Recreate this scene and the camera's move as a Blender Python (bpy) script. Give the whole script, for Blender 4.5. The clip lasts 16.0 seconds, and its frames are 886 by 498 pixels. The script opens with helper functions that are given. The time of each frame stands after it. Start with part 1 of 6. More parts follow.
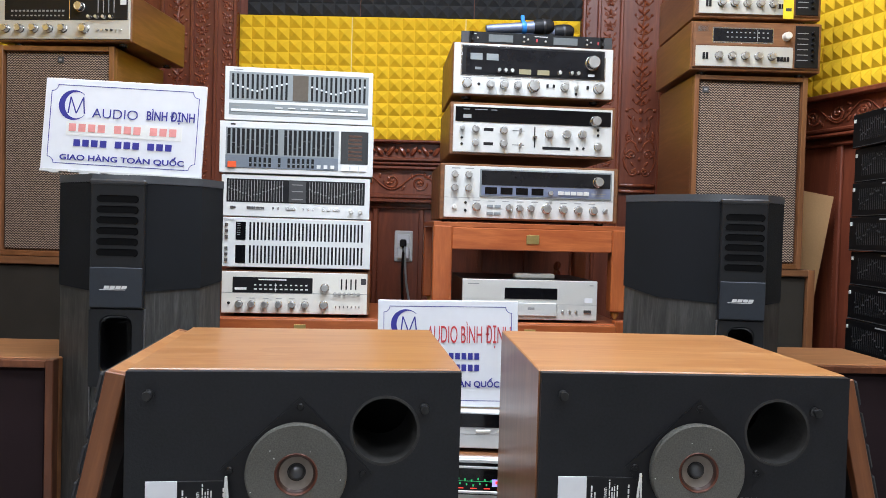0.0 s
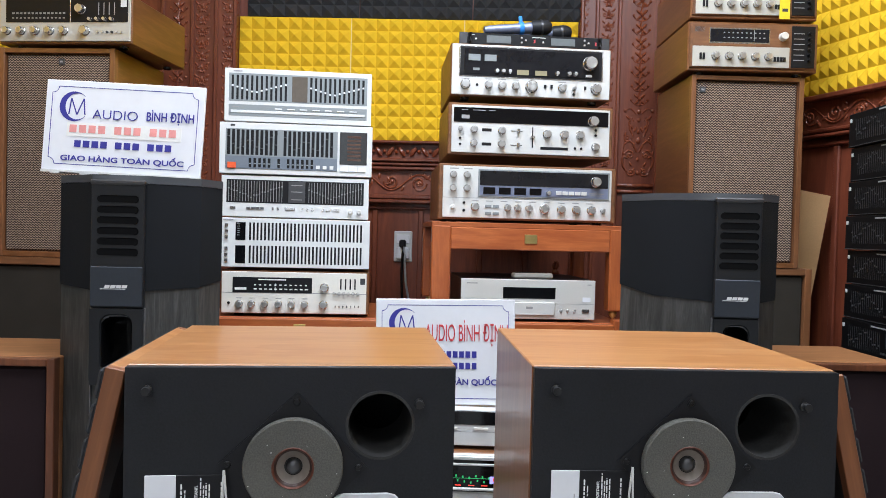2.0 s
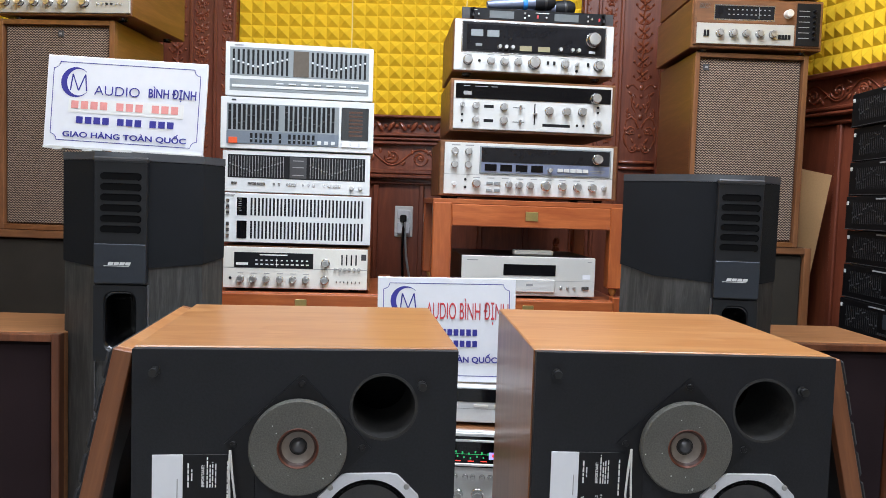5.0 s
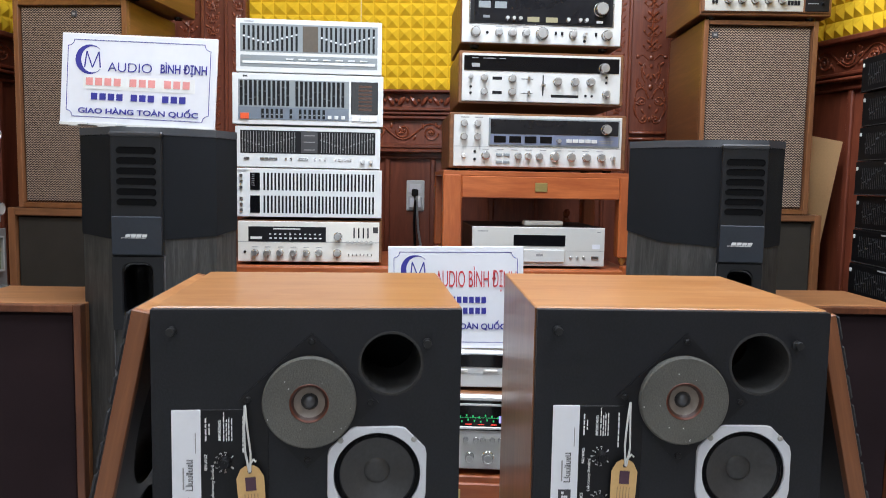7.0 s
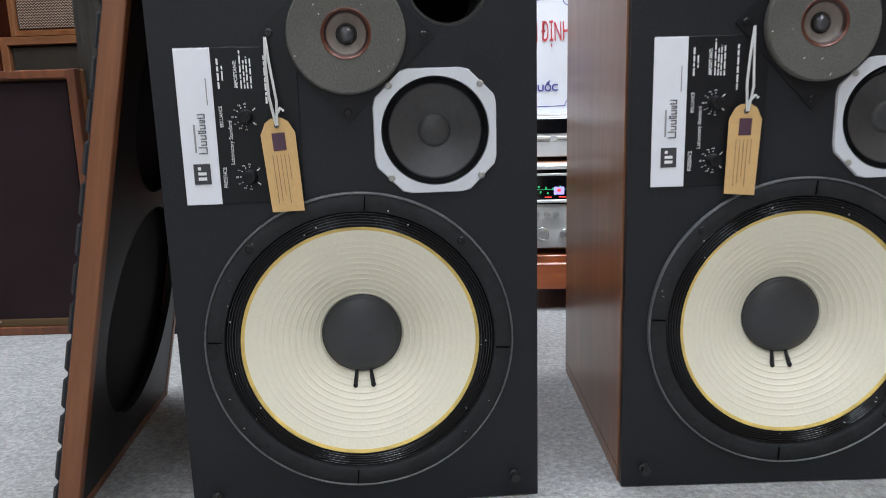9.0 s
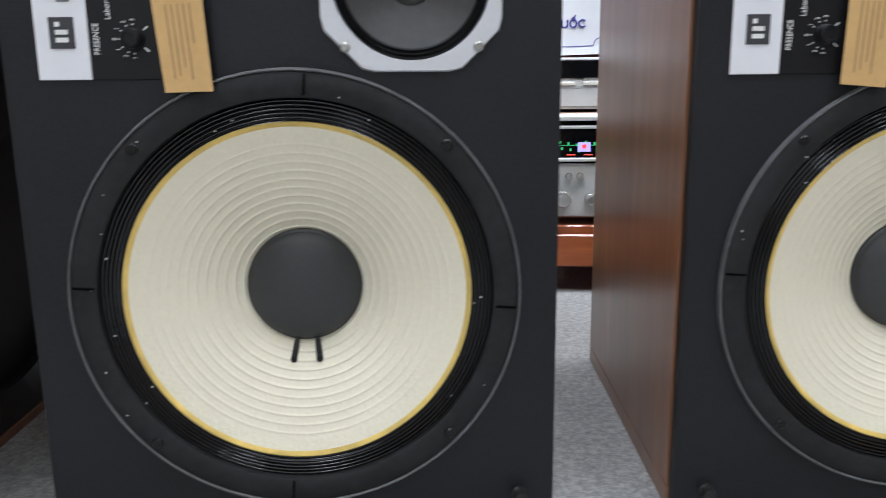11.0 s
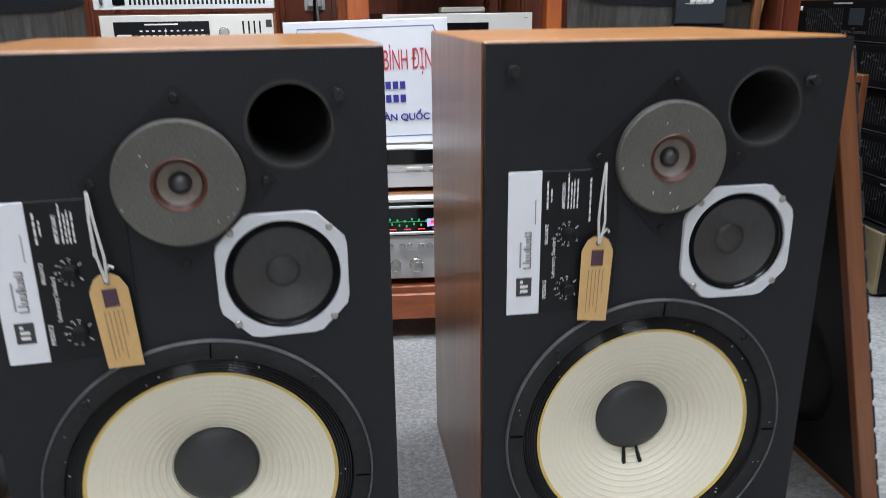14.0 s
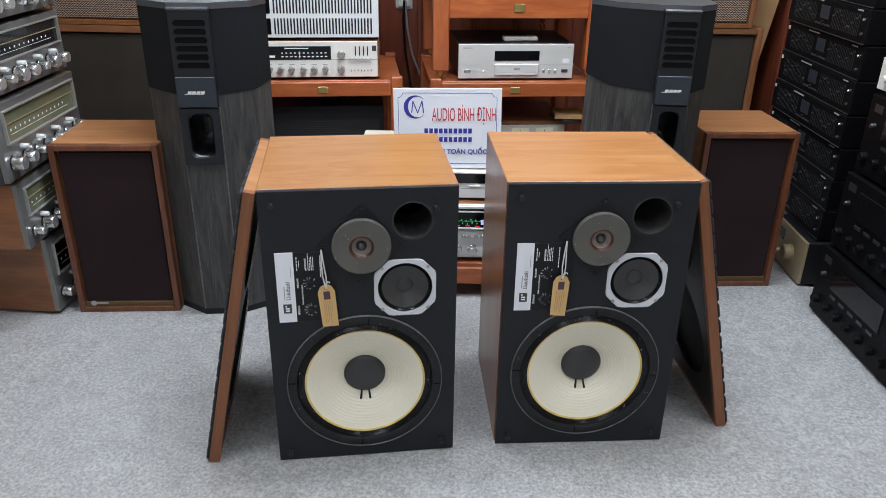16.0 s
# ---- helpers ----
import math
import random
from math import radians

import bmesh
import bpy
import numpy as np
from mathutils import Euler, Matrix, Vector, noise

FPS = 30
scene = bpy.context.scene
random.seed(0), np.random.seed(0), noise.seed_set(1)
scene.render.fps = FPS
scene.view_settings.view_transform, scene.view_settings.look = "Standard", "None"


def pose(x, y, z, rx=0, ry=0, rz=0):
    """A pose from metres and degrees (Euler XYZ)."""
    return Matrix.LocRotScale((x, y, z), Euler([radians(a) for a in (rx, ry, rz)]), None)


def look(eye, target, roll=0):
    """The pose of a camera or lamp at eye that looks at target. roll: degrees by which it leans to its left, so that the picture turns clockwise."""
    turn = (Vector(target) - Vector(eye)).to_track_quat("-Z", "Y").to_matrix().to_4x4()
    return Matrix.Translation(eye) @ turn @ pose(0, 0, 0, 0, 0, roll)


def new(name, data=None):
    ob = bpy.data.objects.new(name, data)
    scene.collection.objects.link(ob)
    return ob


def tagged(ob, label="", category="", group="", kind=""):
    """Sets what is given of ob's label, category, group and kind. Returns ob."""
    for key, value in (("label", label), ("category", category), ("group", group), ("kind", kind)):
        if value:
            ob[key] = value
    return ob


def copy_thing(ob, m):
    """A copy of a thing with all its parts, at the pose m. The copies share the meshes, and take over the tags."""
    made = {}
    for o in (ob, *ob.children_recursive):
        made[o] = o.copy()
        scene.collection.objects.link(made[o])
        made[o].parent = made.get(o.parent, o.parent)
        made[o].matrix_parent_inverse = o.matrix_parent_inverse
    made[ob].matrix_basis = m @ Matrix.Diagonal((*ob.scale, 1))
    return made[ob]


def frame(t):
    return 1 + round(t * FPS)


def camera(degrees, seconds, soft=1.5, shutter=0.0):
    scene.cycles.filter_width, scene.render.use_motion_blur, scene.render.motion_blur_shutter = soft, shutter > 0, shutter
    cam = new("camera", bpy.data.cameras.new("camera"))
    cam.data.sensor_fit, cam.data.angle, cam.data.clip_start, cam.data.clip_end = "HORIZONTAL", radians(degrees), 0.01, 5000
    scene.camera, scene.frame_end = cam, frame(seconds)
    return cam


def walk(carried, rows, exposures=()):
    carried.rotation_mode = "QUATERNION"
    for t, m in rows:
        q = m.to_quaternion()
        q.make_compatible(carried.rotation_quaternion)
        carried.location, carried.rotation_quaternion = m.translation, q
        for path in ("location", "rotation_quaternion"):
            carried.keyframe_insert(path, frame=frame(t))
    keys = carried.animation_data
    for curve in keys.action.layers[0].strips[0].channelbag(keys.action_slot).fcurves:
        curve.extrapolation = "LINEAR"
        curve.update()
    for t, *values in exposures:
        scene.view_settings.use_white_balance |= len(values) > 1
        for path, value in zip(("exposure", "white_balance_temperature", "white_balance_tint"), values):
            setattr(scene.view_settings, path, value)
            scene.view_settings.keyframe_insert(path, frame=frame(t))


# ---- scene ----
cam = camera(60.8, 16.0, 0.78, 0.25)
PATH = [
    (0, (0.0255, -0.0431, 0.7719), (-0.0274, 1.9556, 0.7226), 1.59),
    (0.5, (0.0265, -0.0471, 0.7708), (-0.0295, 1.9516, 0.7292), 1.60),
    (1, (0.0329, -0.0484, 0.7702), (-0.0197, 1.9506, 0.7318), 1.42),
    (1.5, (0.0355, -0.0553, 0.7696), (-0.0198, 1.9436, 0.7316), 1.39),
    (2, (0.0342, -0.0567, 0.7680), (-0.0221, 1.9419, 0.7218), 1.46),
    (2.5, (0.0284, -0.0537, 0.7708), (-0.0218, 1.9440, 0.6900), 1.62),
    (3, (0.0252, -0.0335, 0.7810), (-0.0201, 1.9631, 0.6739), 1.63),
    (3.5, (0.0233, -0.0418, 0.7793), (-0.0214, 1.9543, 0.6633), 1.93),
    (4, (0.0216, -0.0546, 0.7831), (-0.0256, 1.9413, 0.6642), 2.30),
    (6.5, (0.0444, -0.0701, 0.7826), (-0.0279, 1.9248, 0.6585), 0.82),
    (7, (0.0452, -0.0944, 0.7660), (-0.0459, 1.8954, 0.5860), 1.04),
    (7.5, (0.0442, -0.1570, 0.7052), (-0.0569, 1.8256, 0.4625), 1.85),
    (8, (0.0454, -0.1686, 0.6056), (-0.0861, 1.8019, 0.2898), 0.25),
    (8.5, (0.0151, -0.0741, 0.5155), (-0.1116, 1.8786, 0.1023), -1.64),
    (10.8, (-0.0425, 0.2892, 0.3216), (-0.2329, 2.2372, -0.0894), -0.41),
    (11, (-0.0043, 0.2855, 0.3250), (-0.1870, 2.2373, -0.0711), -0.57),
    (11.5, (0.0668, 0.2840, 0.3340), (-0.0731, 2.2428, -0.0446), -1.08),
    (12, (0.1049, 0.2771, 0.3279), (0.0826, 2.2412, -0.0489), -1.18),
    (12.5, (0.1444, 0.2707, 0.3268), (0.2006, 2.2348, -0.0462), -0.78),
    (13, (0.1412, 0.2600, 0.3282), (0.2312, 2.2166, -0.0765), -0.80),
    (13.5, (0.0525, 0.2209, 0.4038), (0.2075, 2.1662, -0.0342), -0.30),
    (14, (0.0286, 0.1277, 0.6415), (0.1669, 2.0305, 0.0285), -0.68),
    (14.5, (0.0211, -0.0515, 0.9013), (0.1025, 1.7820, 0.1065), -1.09),
    (15, (0.0349, -0.2707, 1.0405), (0.0472, 1.5478, 0.2082), -1.57),
    (15.5, (0.0195, -0.3920, 1.0931), (0.0073, 1.4310, 0.2708), -0.46),
    (16, (0.0164, -0.5065, 1.0840), (-0.0062, 1.3140, 0.2562), 0.92),
]
EXPOSURES = [(0.0, -0.02), (6.5, -0.02), (7.5, 0.05), (8.5, 0.16), (11.0, 0.21), (12.0, 0.28), (13.0, 0.3), (13.5, 0.19), (14.0, 0.06), (14.5, 0.05), (15.0, 0.09), (15.5, -0.05), (16.0, -0.15)]
walk(cam, [(t, look(eye, target, roll)) for t, eye, target, roll in PATH], EXPOSURES)

# ---- light ----
world = bpy.data.worlds.new("world")
scene.world = world
world.use_nodes = True
world.node_tree.nodes["Background"].inputs[0].default_value = (0.75, 0.85, 1.0, 1)
world.node_tree.nodes["Background"].inputs[1].default_value = 0.03
CEILING_Z = 2.75
LAMPS = [(-0.75, -1.1, 15.0), (0.95, -1.1, 15.0), (-0.75, 0.35, 24.0), (0.95, 0.35, 24.0), (-0.27, 1.28, 40.0), (0.47, 1.28, 40.0)]
for lx, ly, watts in LAMPS:
    lamp_data = bpy.data.lights.new("panel_lamp", "AREA")
    lamp_data.shape, lamp_data.size, lamp_data.size_y = "RECTANGLE", 0.56, 0.56
    lamp_data.energy, lamp_data.color = watts, (0.815, 0.91, 1.06)
    lamp_ob = new("panel_lamp", lamp_data)
    lamp_ob.matrix_world = pose(lx, ly, CEILING_Z - 0.03)
window_data = bpy.data.lights.new("window_light", "AREA")
window_data.shape, window_data.size, window_data.size_y = "RECTANGLE", 1.35, 1.25
window_data.energy, window_data.color = 9.0, (0.84, 0.92, 1.0)
window_lamp = new("window_light", window_data)
window_lamp.matrix_world = pose(-0.25, -2.6, 1.45, 90, 0, 0)


# ---- materials ----
def node_setup(name):
    m = bpy.data.materials.new(name)
    m.use_nodes = True
    nt = m.node_tree
    b = nt.nodes["Principled BSDF"]
    return m, nt, b


def ramp(nt, stops):
    r = nt.nodes.new("ShaderNodeValToRGB")
    els = r.color_ramp.elements
    while len(els) < len(stops):
        els.new(0.5)
    for e, (p, c) in zip(els, stops):
        e.position, e.color = p, (*c, 1)
    return r


def coords(nt, scale=(1, 1, 1), rot=(0, 0, 0), kind="Object"):
    t = nt.nodes.new("ShaderNodeTexCoord")
    mp = nt.nodes.new("ShaderNodeMapping")
    mp.inputs["Scale"].default_value = scale
    mp.inputs["Rotation"].default_value = rot
    nt.links.new(t.outputs[kind], mp.inputs[0])
    return mp


def noise_tex(nt, vec, scale, detail=4.0, rough=0.55, distortion=0.0):
    n = nt.nodes.new("ShaderNodeTexNoise")
    n.inputs["Scale"].default_value, n.inputs["Detail"].default_value = scale, detail
    n.inputs["Roughness"].default_value, n.inputs["Distortion"].default_value = rough, distortion
    nt.links.new(vec.outputs[0], n.inputs["Vector"])
    return n


def bump(nt, b, height, strength, distance=0.001):
    bp = nt.nodes.new("ShaderNodeBump")
    bp.inputs["Strength"].default_value, bp.inputs["Distance"].default_value = strength, distance
    nt.links.new(height, bp.inputs["Height"])
    nt.links.new(bp.outputs[0], b.inputs["Normal"])


def plain(name, color, rough=0.5, metal=0.0, vary=0.12, grain=180.0, relief=0.15, coat=0.0, stain=7.0, spec=0.5):
    """A painted, cast or brushed surface: fine grain, wide faint stains, slight relief and uneven gloss."""
    m, nt, b = node_setup(name)
    c = coords(nt)
    fine, wide = noise_tex(nt, c, grain, 3), noise_tex(nt, c, stain, 4)
    mix = nt.nodes.new("ShaderNodeMath")
    mix.operation = "ADD"
    nt.links.new(fine.outputs[0], mix.inputs[0])
    nt.links.new(wide.outputs[0], mix.inputs[1])
    half = nt.nodes.new("ShaderNodeMath")
    half.operation, half.inputs[1].default_value = "MULTIPLY", 0.5
    nt.links.new(mix.outputs[0], half.inputs[0])
    lo, hi = [max(0, v * (1 - vary)) for v in color], [min(1, v * (1 + vary)) for v in color]
    r = ramp(nt, [(0.3, lo), (0.7, hi)])
    nt.links.new(half.outputs[0], r.inputs[0])
    nt.links.new(r.outputs[0], b.inputs["Base Color"])
    rr = nt.nodes.new("ShaderNodeMapRange")
    rr.inputs["To Min"].default_value, rr.inputs["To Max"].default_value = max(0.02, rough - 0.08), min(1, rough + 0.08)
    nt.links.new(wide.outputs[0], rr.inputs[0])
    nt.links.new(rr.outputs[0], b.inputs["Roughness"])
    b.inputs["Metallic"].default_value = metal
    b.inputs["Coat Weight"].default_value = coat
    b.inputs["Specular IOR Level"].default_value = spec
    if relief:
        bump(nt, b, fine.outputs[0], relief, 0.0006)
    return m


def wood(name, dark, light, rough=0.42, along="x", scale=1.0, coat=0.1, contrast=1.0, veins=0.0):
    """Veneer with its grain along one axis: long streaks, cathedral waves and pores."""
    m, nt, b = node_setup(name)
    stretch = {"x": (1.2, 11, 11), "y": (11, 1.2, 11), "z": (11, 11, 1.2)}[along]
    c = coords(nt, [v * scale for v in stretch])
    n1 = noise_tex(nt, c, 1.6, 5, 0.6, 1.4)
    n2 = noise_tex(nt, c, 14, 3, 0.6, 0.3)
    mixn = nt.nodes.new("ShaderNodeMath")
    mixn.operation, mixn.inputs[1].default_value = "MULTIPLY_ADD", 0.35
    nt.links.new(n2.outputs[0], mixn.inputs[0])
    nt.links.new(n1.outputs[0], mixn.inputs[2])
    mid = [(a + d) / 2 for a, d in zip(dark, light)]
    r = ramp(nt, [(0.5 - 0.12 / contrast, dark), (0.68, mid), (0.86, light)])
    nt.links.new(mixn.outputs[0], r.inputs[0])
    info = nt.nodes.new("ShaderNodeObjectInfo")
    hsv = nt.nodes.new("ShaderNodeHueSaturation")
    mr = nt.nodes.new("ShaderNodeMapRange")
    mr.inputs["To Min"].default_value, mr.inputs["To Max"].default_value = 0.9, 1.1
    nt.links.new(info.outputs["Random"], mr.inputs[0])
    nt.links.new(mr.outputs[0], hsv.inputs["Value"])
    tint = r.outputs[0]
    if veins:
        cv = coords(nt, {"x": (2.2, 6.5, 6.5), "y": (6.5, 2.2, 6.5), "z": (6.5, 6.5, 2.2)}[along])
        pick = nt.nodes.new("ShaderNodeVectorMath")
        pick.operation = "ADD"
        far = nt.nodes.new("ShaderNodeMath")
        far.operation, far.inputs[1].default_value = "MULTIPLY", 23.0
        nt.links.new(info.outputs["Random"], far.inputs[0])
        nt.links.new(cv.outputs[0], pick.inputs[0])
        nt.links.new(far.outputs[0], pick.inputs[1])
        nv = noise_tex(nt, pick, 0.7, 4, 0.5, 1.6)
        k = 1 - veins
        rv = ramp(nt, [(0.40, (1, 1, 1)), (0.455, (k, k * 0.9, k * 0.8)), (0.47, (1, 1, 1)), (0.56, (1.0, 1.0, 1.0)), (0.575, (k, k * 0.9, k * 0.8)), (0.66, (1, 1, 1))])
        nt.links.new(nv.outputs[0], rv.inputs[0])
        mul = nt.nodes.new("ShaderNodeMix")
        mul.data_type, mul.blend_type = "RGBA", "MULTIPLY"
        mul.inputs[0].default_value = 1.0
        nt.links.new(r.outputs[0], mul.inputs[6])
        nt.links.new(rv.outputs[0], mul.inputs[7])
        tint = mul.outputs[2]
    nt.links.new(tint, hsv.inputs["Color"])
    nt.links.new(hsv.outputs[0], b.inputs["Base Color"])
    b.inputs["Roughness"].default_value = rough
    b.inputs["Coat Weight"].default_value = coat
    b.inputs["Coat Roughness"].default_value = 0.25
    bump(nt, b, n2.outputs[0], 0.12, 0.0005)
    return m


def cloth_zigzag(name, dark, light, period=0.0105, rows=0.0085):
    """Woven speaker cloth in a zigzag tweed."""
    m, nt, b = node_setup(name)
    c = coords(nt)
    sep = nt.nodes.new("ShaderNodeSeparateXYZ")
    nt.links.new(c.outputs[0], sep.inputs[0])
    tri = nt.nodes.new("ShaderNodeMath")
    tri.operation, tri.inputs[1].default_value = "PINGPONG", period / 2
    nt.links.new(sep.outputs["X"], tri.inputs[0])
    add = nt.nodes.new("ShaderNodeMath")
    add.operation = "ADD"
    nt.links.new(tri.outputs[0], add.inputs[0])
    nt.links.new(sep.outputs["Z"], add.inputs[1])
    wv = nt.nodes.new("ShaderNodeMath")
    wv.operation, wv.inputs[1].default_value = "PINGPONG", rows / 2
    nt.links.new(add.outputs[0], wv.inputs[0])
    sc = nt.nodes.new("ShaderNodeMath")
    sc.operation, sc.inputs[1].default_value = "MULTIPLY", 2 / rows
    nt.links.new(wv.outputs[0], sc.inputs[0])
    n = noise_tex(nt, c, 700, 2)
    mixn = nt.nodes.new("ShaderNodeMath")
    mixn.operation, mixn.inputs[1].default_value = "MULTIPLY_ADD", 0.5
    nt.links.new(n.outputs[0], mixn.inputs[0])
    nt.links.new(sc.outputs[0], mixn.inputs[2])
    r = ramp(nt, [(0.82, dark), (0.98, light)])
    nt.links.new(mixn.outputs[0], r.inputs[0])
    nt.links.new(r.outputs[0], b.inputs["Base Color"])
    b.inputs["Roughness"].default_value = 0.9
    bump(nt, b, sc.outputs[0], 0.5, 0.0008)
    return m


def glowing(name, color, strength):
    m, nt, b = node_setup(name)
    b.inputs["Base Color"].default_value = (0.01, 0.01, 0.01, 1)
    b.inputs["Emission Color"].default_value = (*color, 1)
    b.inputs["Emission Strength"].default_value = strength
    return m


def floor_material():
    m, nt, b = node_setup("mottled_grey_vinyl")
    c = coords(nt, kind="Object")
    info = nt.nodes.new("ShaderNodeObjectInfo")
    far = nt.nodes.new("ShaderNodeVectorMath")
    far.operation, far.inputs[1].default_value = "ADD", (0, 0, 0)
    shift = nt.nodes.new("ShaderNodeMath")
    shift.operation, shift.inputs[1].default_value = "MULTIPLY", 37.0
    nt.links.new(info.outputs["Random"], shift.inputs[0])
    nt.links.new(c.outputs[0], far.inputs[0])
    nt.links.new(shift.outputs[0], far.inputs[1])
    c = far
    n1, n2 = noise_tex(nt, c, 130, 5, 0.85), noise_tex(nt, c, 16, 7, 0.8, 0.4)
    mixn = nt.nodes.new("ShaderNodeMath")
    mixn.operation, mixn.inputs[1].default_value = "MULTIPLY_ADD", 0.28
    nt.links.new(n2.outputs[0], mixn.inputs[0])
    nt.links.new(n1.outputs[0], mixn.inputs[2])
    r = ramp(nt, [(0.46, (0.14, 0.138, 0.134)), (0.62, (0.262, 0.259, 0.252)), (0.76, (0.41, 0.406, 0.395))])
    nt.links.new(mixn.outputs[0], r.inputs[0])
    nt.links.new(r.outputs[0], b.inputs["Base Color"])
    b.inputs["Roughness"].default_value = 0.42
    bump(nt, b, n1.outputs[0], 0.35, 0.0012)
    return m


# One walnut in two tones: WALNUT_SIDE carries the cabinet sides' shade in its colour.
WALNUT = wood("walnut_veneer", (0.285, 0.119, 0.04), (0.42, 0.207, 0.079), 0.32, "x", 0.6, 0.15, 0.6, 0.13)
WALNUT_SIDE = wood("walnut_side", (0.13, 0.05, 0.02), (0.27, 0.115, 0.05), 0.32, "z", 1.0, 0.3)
TUNER_WOOD = wood("golden_walnut", (0.115, 0.042, 0.014), (0.222, 0.089, 0.033), 0.34, "y", 1.0, 0.25)
WALNUT_DARK = wood("dark_walnut", (0.1, 0.04, 0.016), (0.25, 0.105, 0.042), 0.45, "x")
TEAK = wood("oiled_teak", (0.2, 0.078, 0.028), (0.36, 0.16, 0.062), 0.45, "x")
FRAME_WOOD = wood("frame_wood", (0.13, 0.042, 0.015), (0.24, 0.088, 0.031), 0.45, "z")
DARK_EDGE = wood("dark_frame_edge", (0.065, 0.02, 0.009), (0.16, 0.053, 0.022), 0.4, "z")
CHERRY = wood("cherry_rack", (0.25, 0.053, 0.016), (0.46, 0.132, 0.04), 0.3, "x", 1.0, 0.35)
CHERRY_POST = wood("cherry_post", (0.235, 0.049, 0.015), (0.42, 0.118, 0.035), 0.3, "z", 1.0, 0.35)
MAHOGANY = wood("red_mahogany", (0.11, 0.0235, 0.0125), (0.245, 0.064, 0.029), 0.4, "z", 0.8, 0.12)
# Lighter copy of the wall mahogany: the relief's highlights are partly in the colour.
MAHOGANY_CARVED = wood("carved_mahogany", (0.145, 0.031, 0.016), (0.32, 0.09, 0.042), 0.26, "z", 2.0, 0.4)
GREY_VENEER = wood("grey_woodgrain_vinyl", (0.009, 0.0095, 0.01), (0.072, 0.071, 0.067), 0.5, "z", 3.0, 0.0)
FLOOR_VINYL = floor_material()
BLACK_PAINT = plain("matt_black_paint", (0.0125, 0.0132, 0.0158), 0.5, 0, 0.3, 330, 0.45, spec=0.27)
FRAME_BLACK = plain("dull_black_gasket", (0.0135, 0.0138, 0.0152), 0.62, 0, 0.45, 150, 0.6, spec=0.3, stain=22)
BLACK_PLASTIC = plain("black_plastic", (0.009, 0.009, 0.0105), 0.42, 0, 0.2, 200, 0.1, spec=0.25)
BLACK_CLOTH = plain("black_speaker_cloth", (0.0085, 0.0095, 0.0115), 0.9, 0, 0.35, 900, 0.6, spec=0.2)
BROWN_CLOTH = plain("dark_brown_speaker_cloth", (0.0215, 0.0128, 0.0142), 0.92, 0, 0.3, 900, 0.6, spec=0.12)
OLIVE_CLOTH = plain("dark_olive_speaker_cloth", (0.034, 0.029, 0.023), 0.92, 0, 0.25, 700, 0.6, spec=0.12)
CLOTH_ZIGZAG = cloth_zigzag("zigzag_speaker_cloth", (0.035, 0.022, 0.017), (0.37, 0.27, 0.195), 0.0108, 0.0085)
GLOSS_BLACK = plain("gloss_black_glass", (0.005, 0.005, 0.006), 0.1, 0, 0.1, 50, 0.0, spec=0.4)
STRIP_PLASTIC = plain("dark_grey_plastic", (0.0105, 0.0115, 0.0135), 0.42, 0, 0.15, 260, 0.2, spec=0.35)
PORT_BLACK = plain("port_black", (0.003, 0.003, 0.0035), 0.24, 0, 0.1, 90, 0.0, spec=0.8)
PORT_LINER = plain("dark_grey_port_liner", (0.036, 0.035, 0.034), 0.8, 0, 0.25, 200, 0.3, spec=0.2)
TOP_CAP = plain("grey_moulded_cap", (0.055, 0.06, 0.068), 0.3, 0, 0.15, 200, 0.1, spec=0.6)
# Near-black of the tower slots stands for the shade inside them.
LOUVRE = plain("louvre_shadow_plastic", (0.0022, 0.0023, 0.0027), 0.6, 0, 0.1, 200, 0.0, spec=0.1)
SLOT_BLACK = plain("slot_black", (0.002, 0.002, 0.0025), 0.9, 0, 0.1, 90, 0.0, spec=0.05)
BADGE_BLUE = plain("dark_blue_grey_plate", (0.03, 0.036, 0.046), 0.4, 0.3, 0.1, 200, 0.05)
SMOKED = plain("smoked_dial_glass", (0.014, 0.014, 0.016), 0.1, 0, 0.3, 20, 0.0, spec=0.5)
EQ_MARK = plain("worn_grey_slider", (0.045, 0.045, 0.047), 0.5, 0.3, 0.3, 60, 0.0)
EQ_BLACK = plain("dull_black_steel", (0.0028, 0.0028, 0.0034), 0.5, 0, 0.25, 200, 0.1, spec=0.14)
RUBBER = plain("black_rubber", (0.009, 0.009, 0.01), 0.2, 0, 0.3, 90, 0.5)
STUD_BLACK = plain("black_stud", (0.011, 0.011, 0.0115), 0.35, 0, 0.2, 90, 0.0)
MID_PLATE = plain("satin_grey_plate", (0.6, 0.61, 0.64), 0.45, 0.1, 0.05, 300, 0.08)
SURROUND = plain("tarred_black_cloth", (0.004, 0.004, 0.0048), 0.12, 0, 0.3, 110, 0.9, coat=0.3, spec=0.5, stain=30)
RIM_METAL = plain("blackened_rim", (0.12, 0.12, 0.125), 0.45, 0.2, 0.5, 60, 0.1)
BLACK_SCREW = plain("blackened_screw", (0.016, 0.016, 0.017), 0.35, 0.6, 0.2, 90, 0.0)
SILVER = plain("brushed_aluminium", (0.66, 0.66, 0.64), 0.38, 0.25, 0.05, 300, 0.08)
SILVER_WHITE = plain("pale_silver_paint", (0.64, 0.65, 0.645), 0.42, 0.0, 0.04, 250, 0.05)
CHAMPAGNE = plain("champagne_aluminium", (0.76, 0.735, 0.67), 0.4, 0.2, 0.06, 300, 0.08)
STACK_FACE = plain("dark_brushed_face", (0.21, 0.21, 0.205), 0.32, 0.6, 0.1, 250, 0.1)
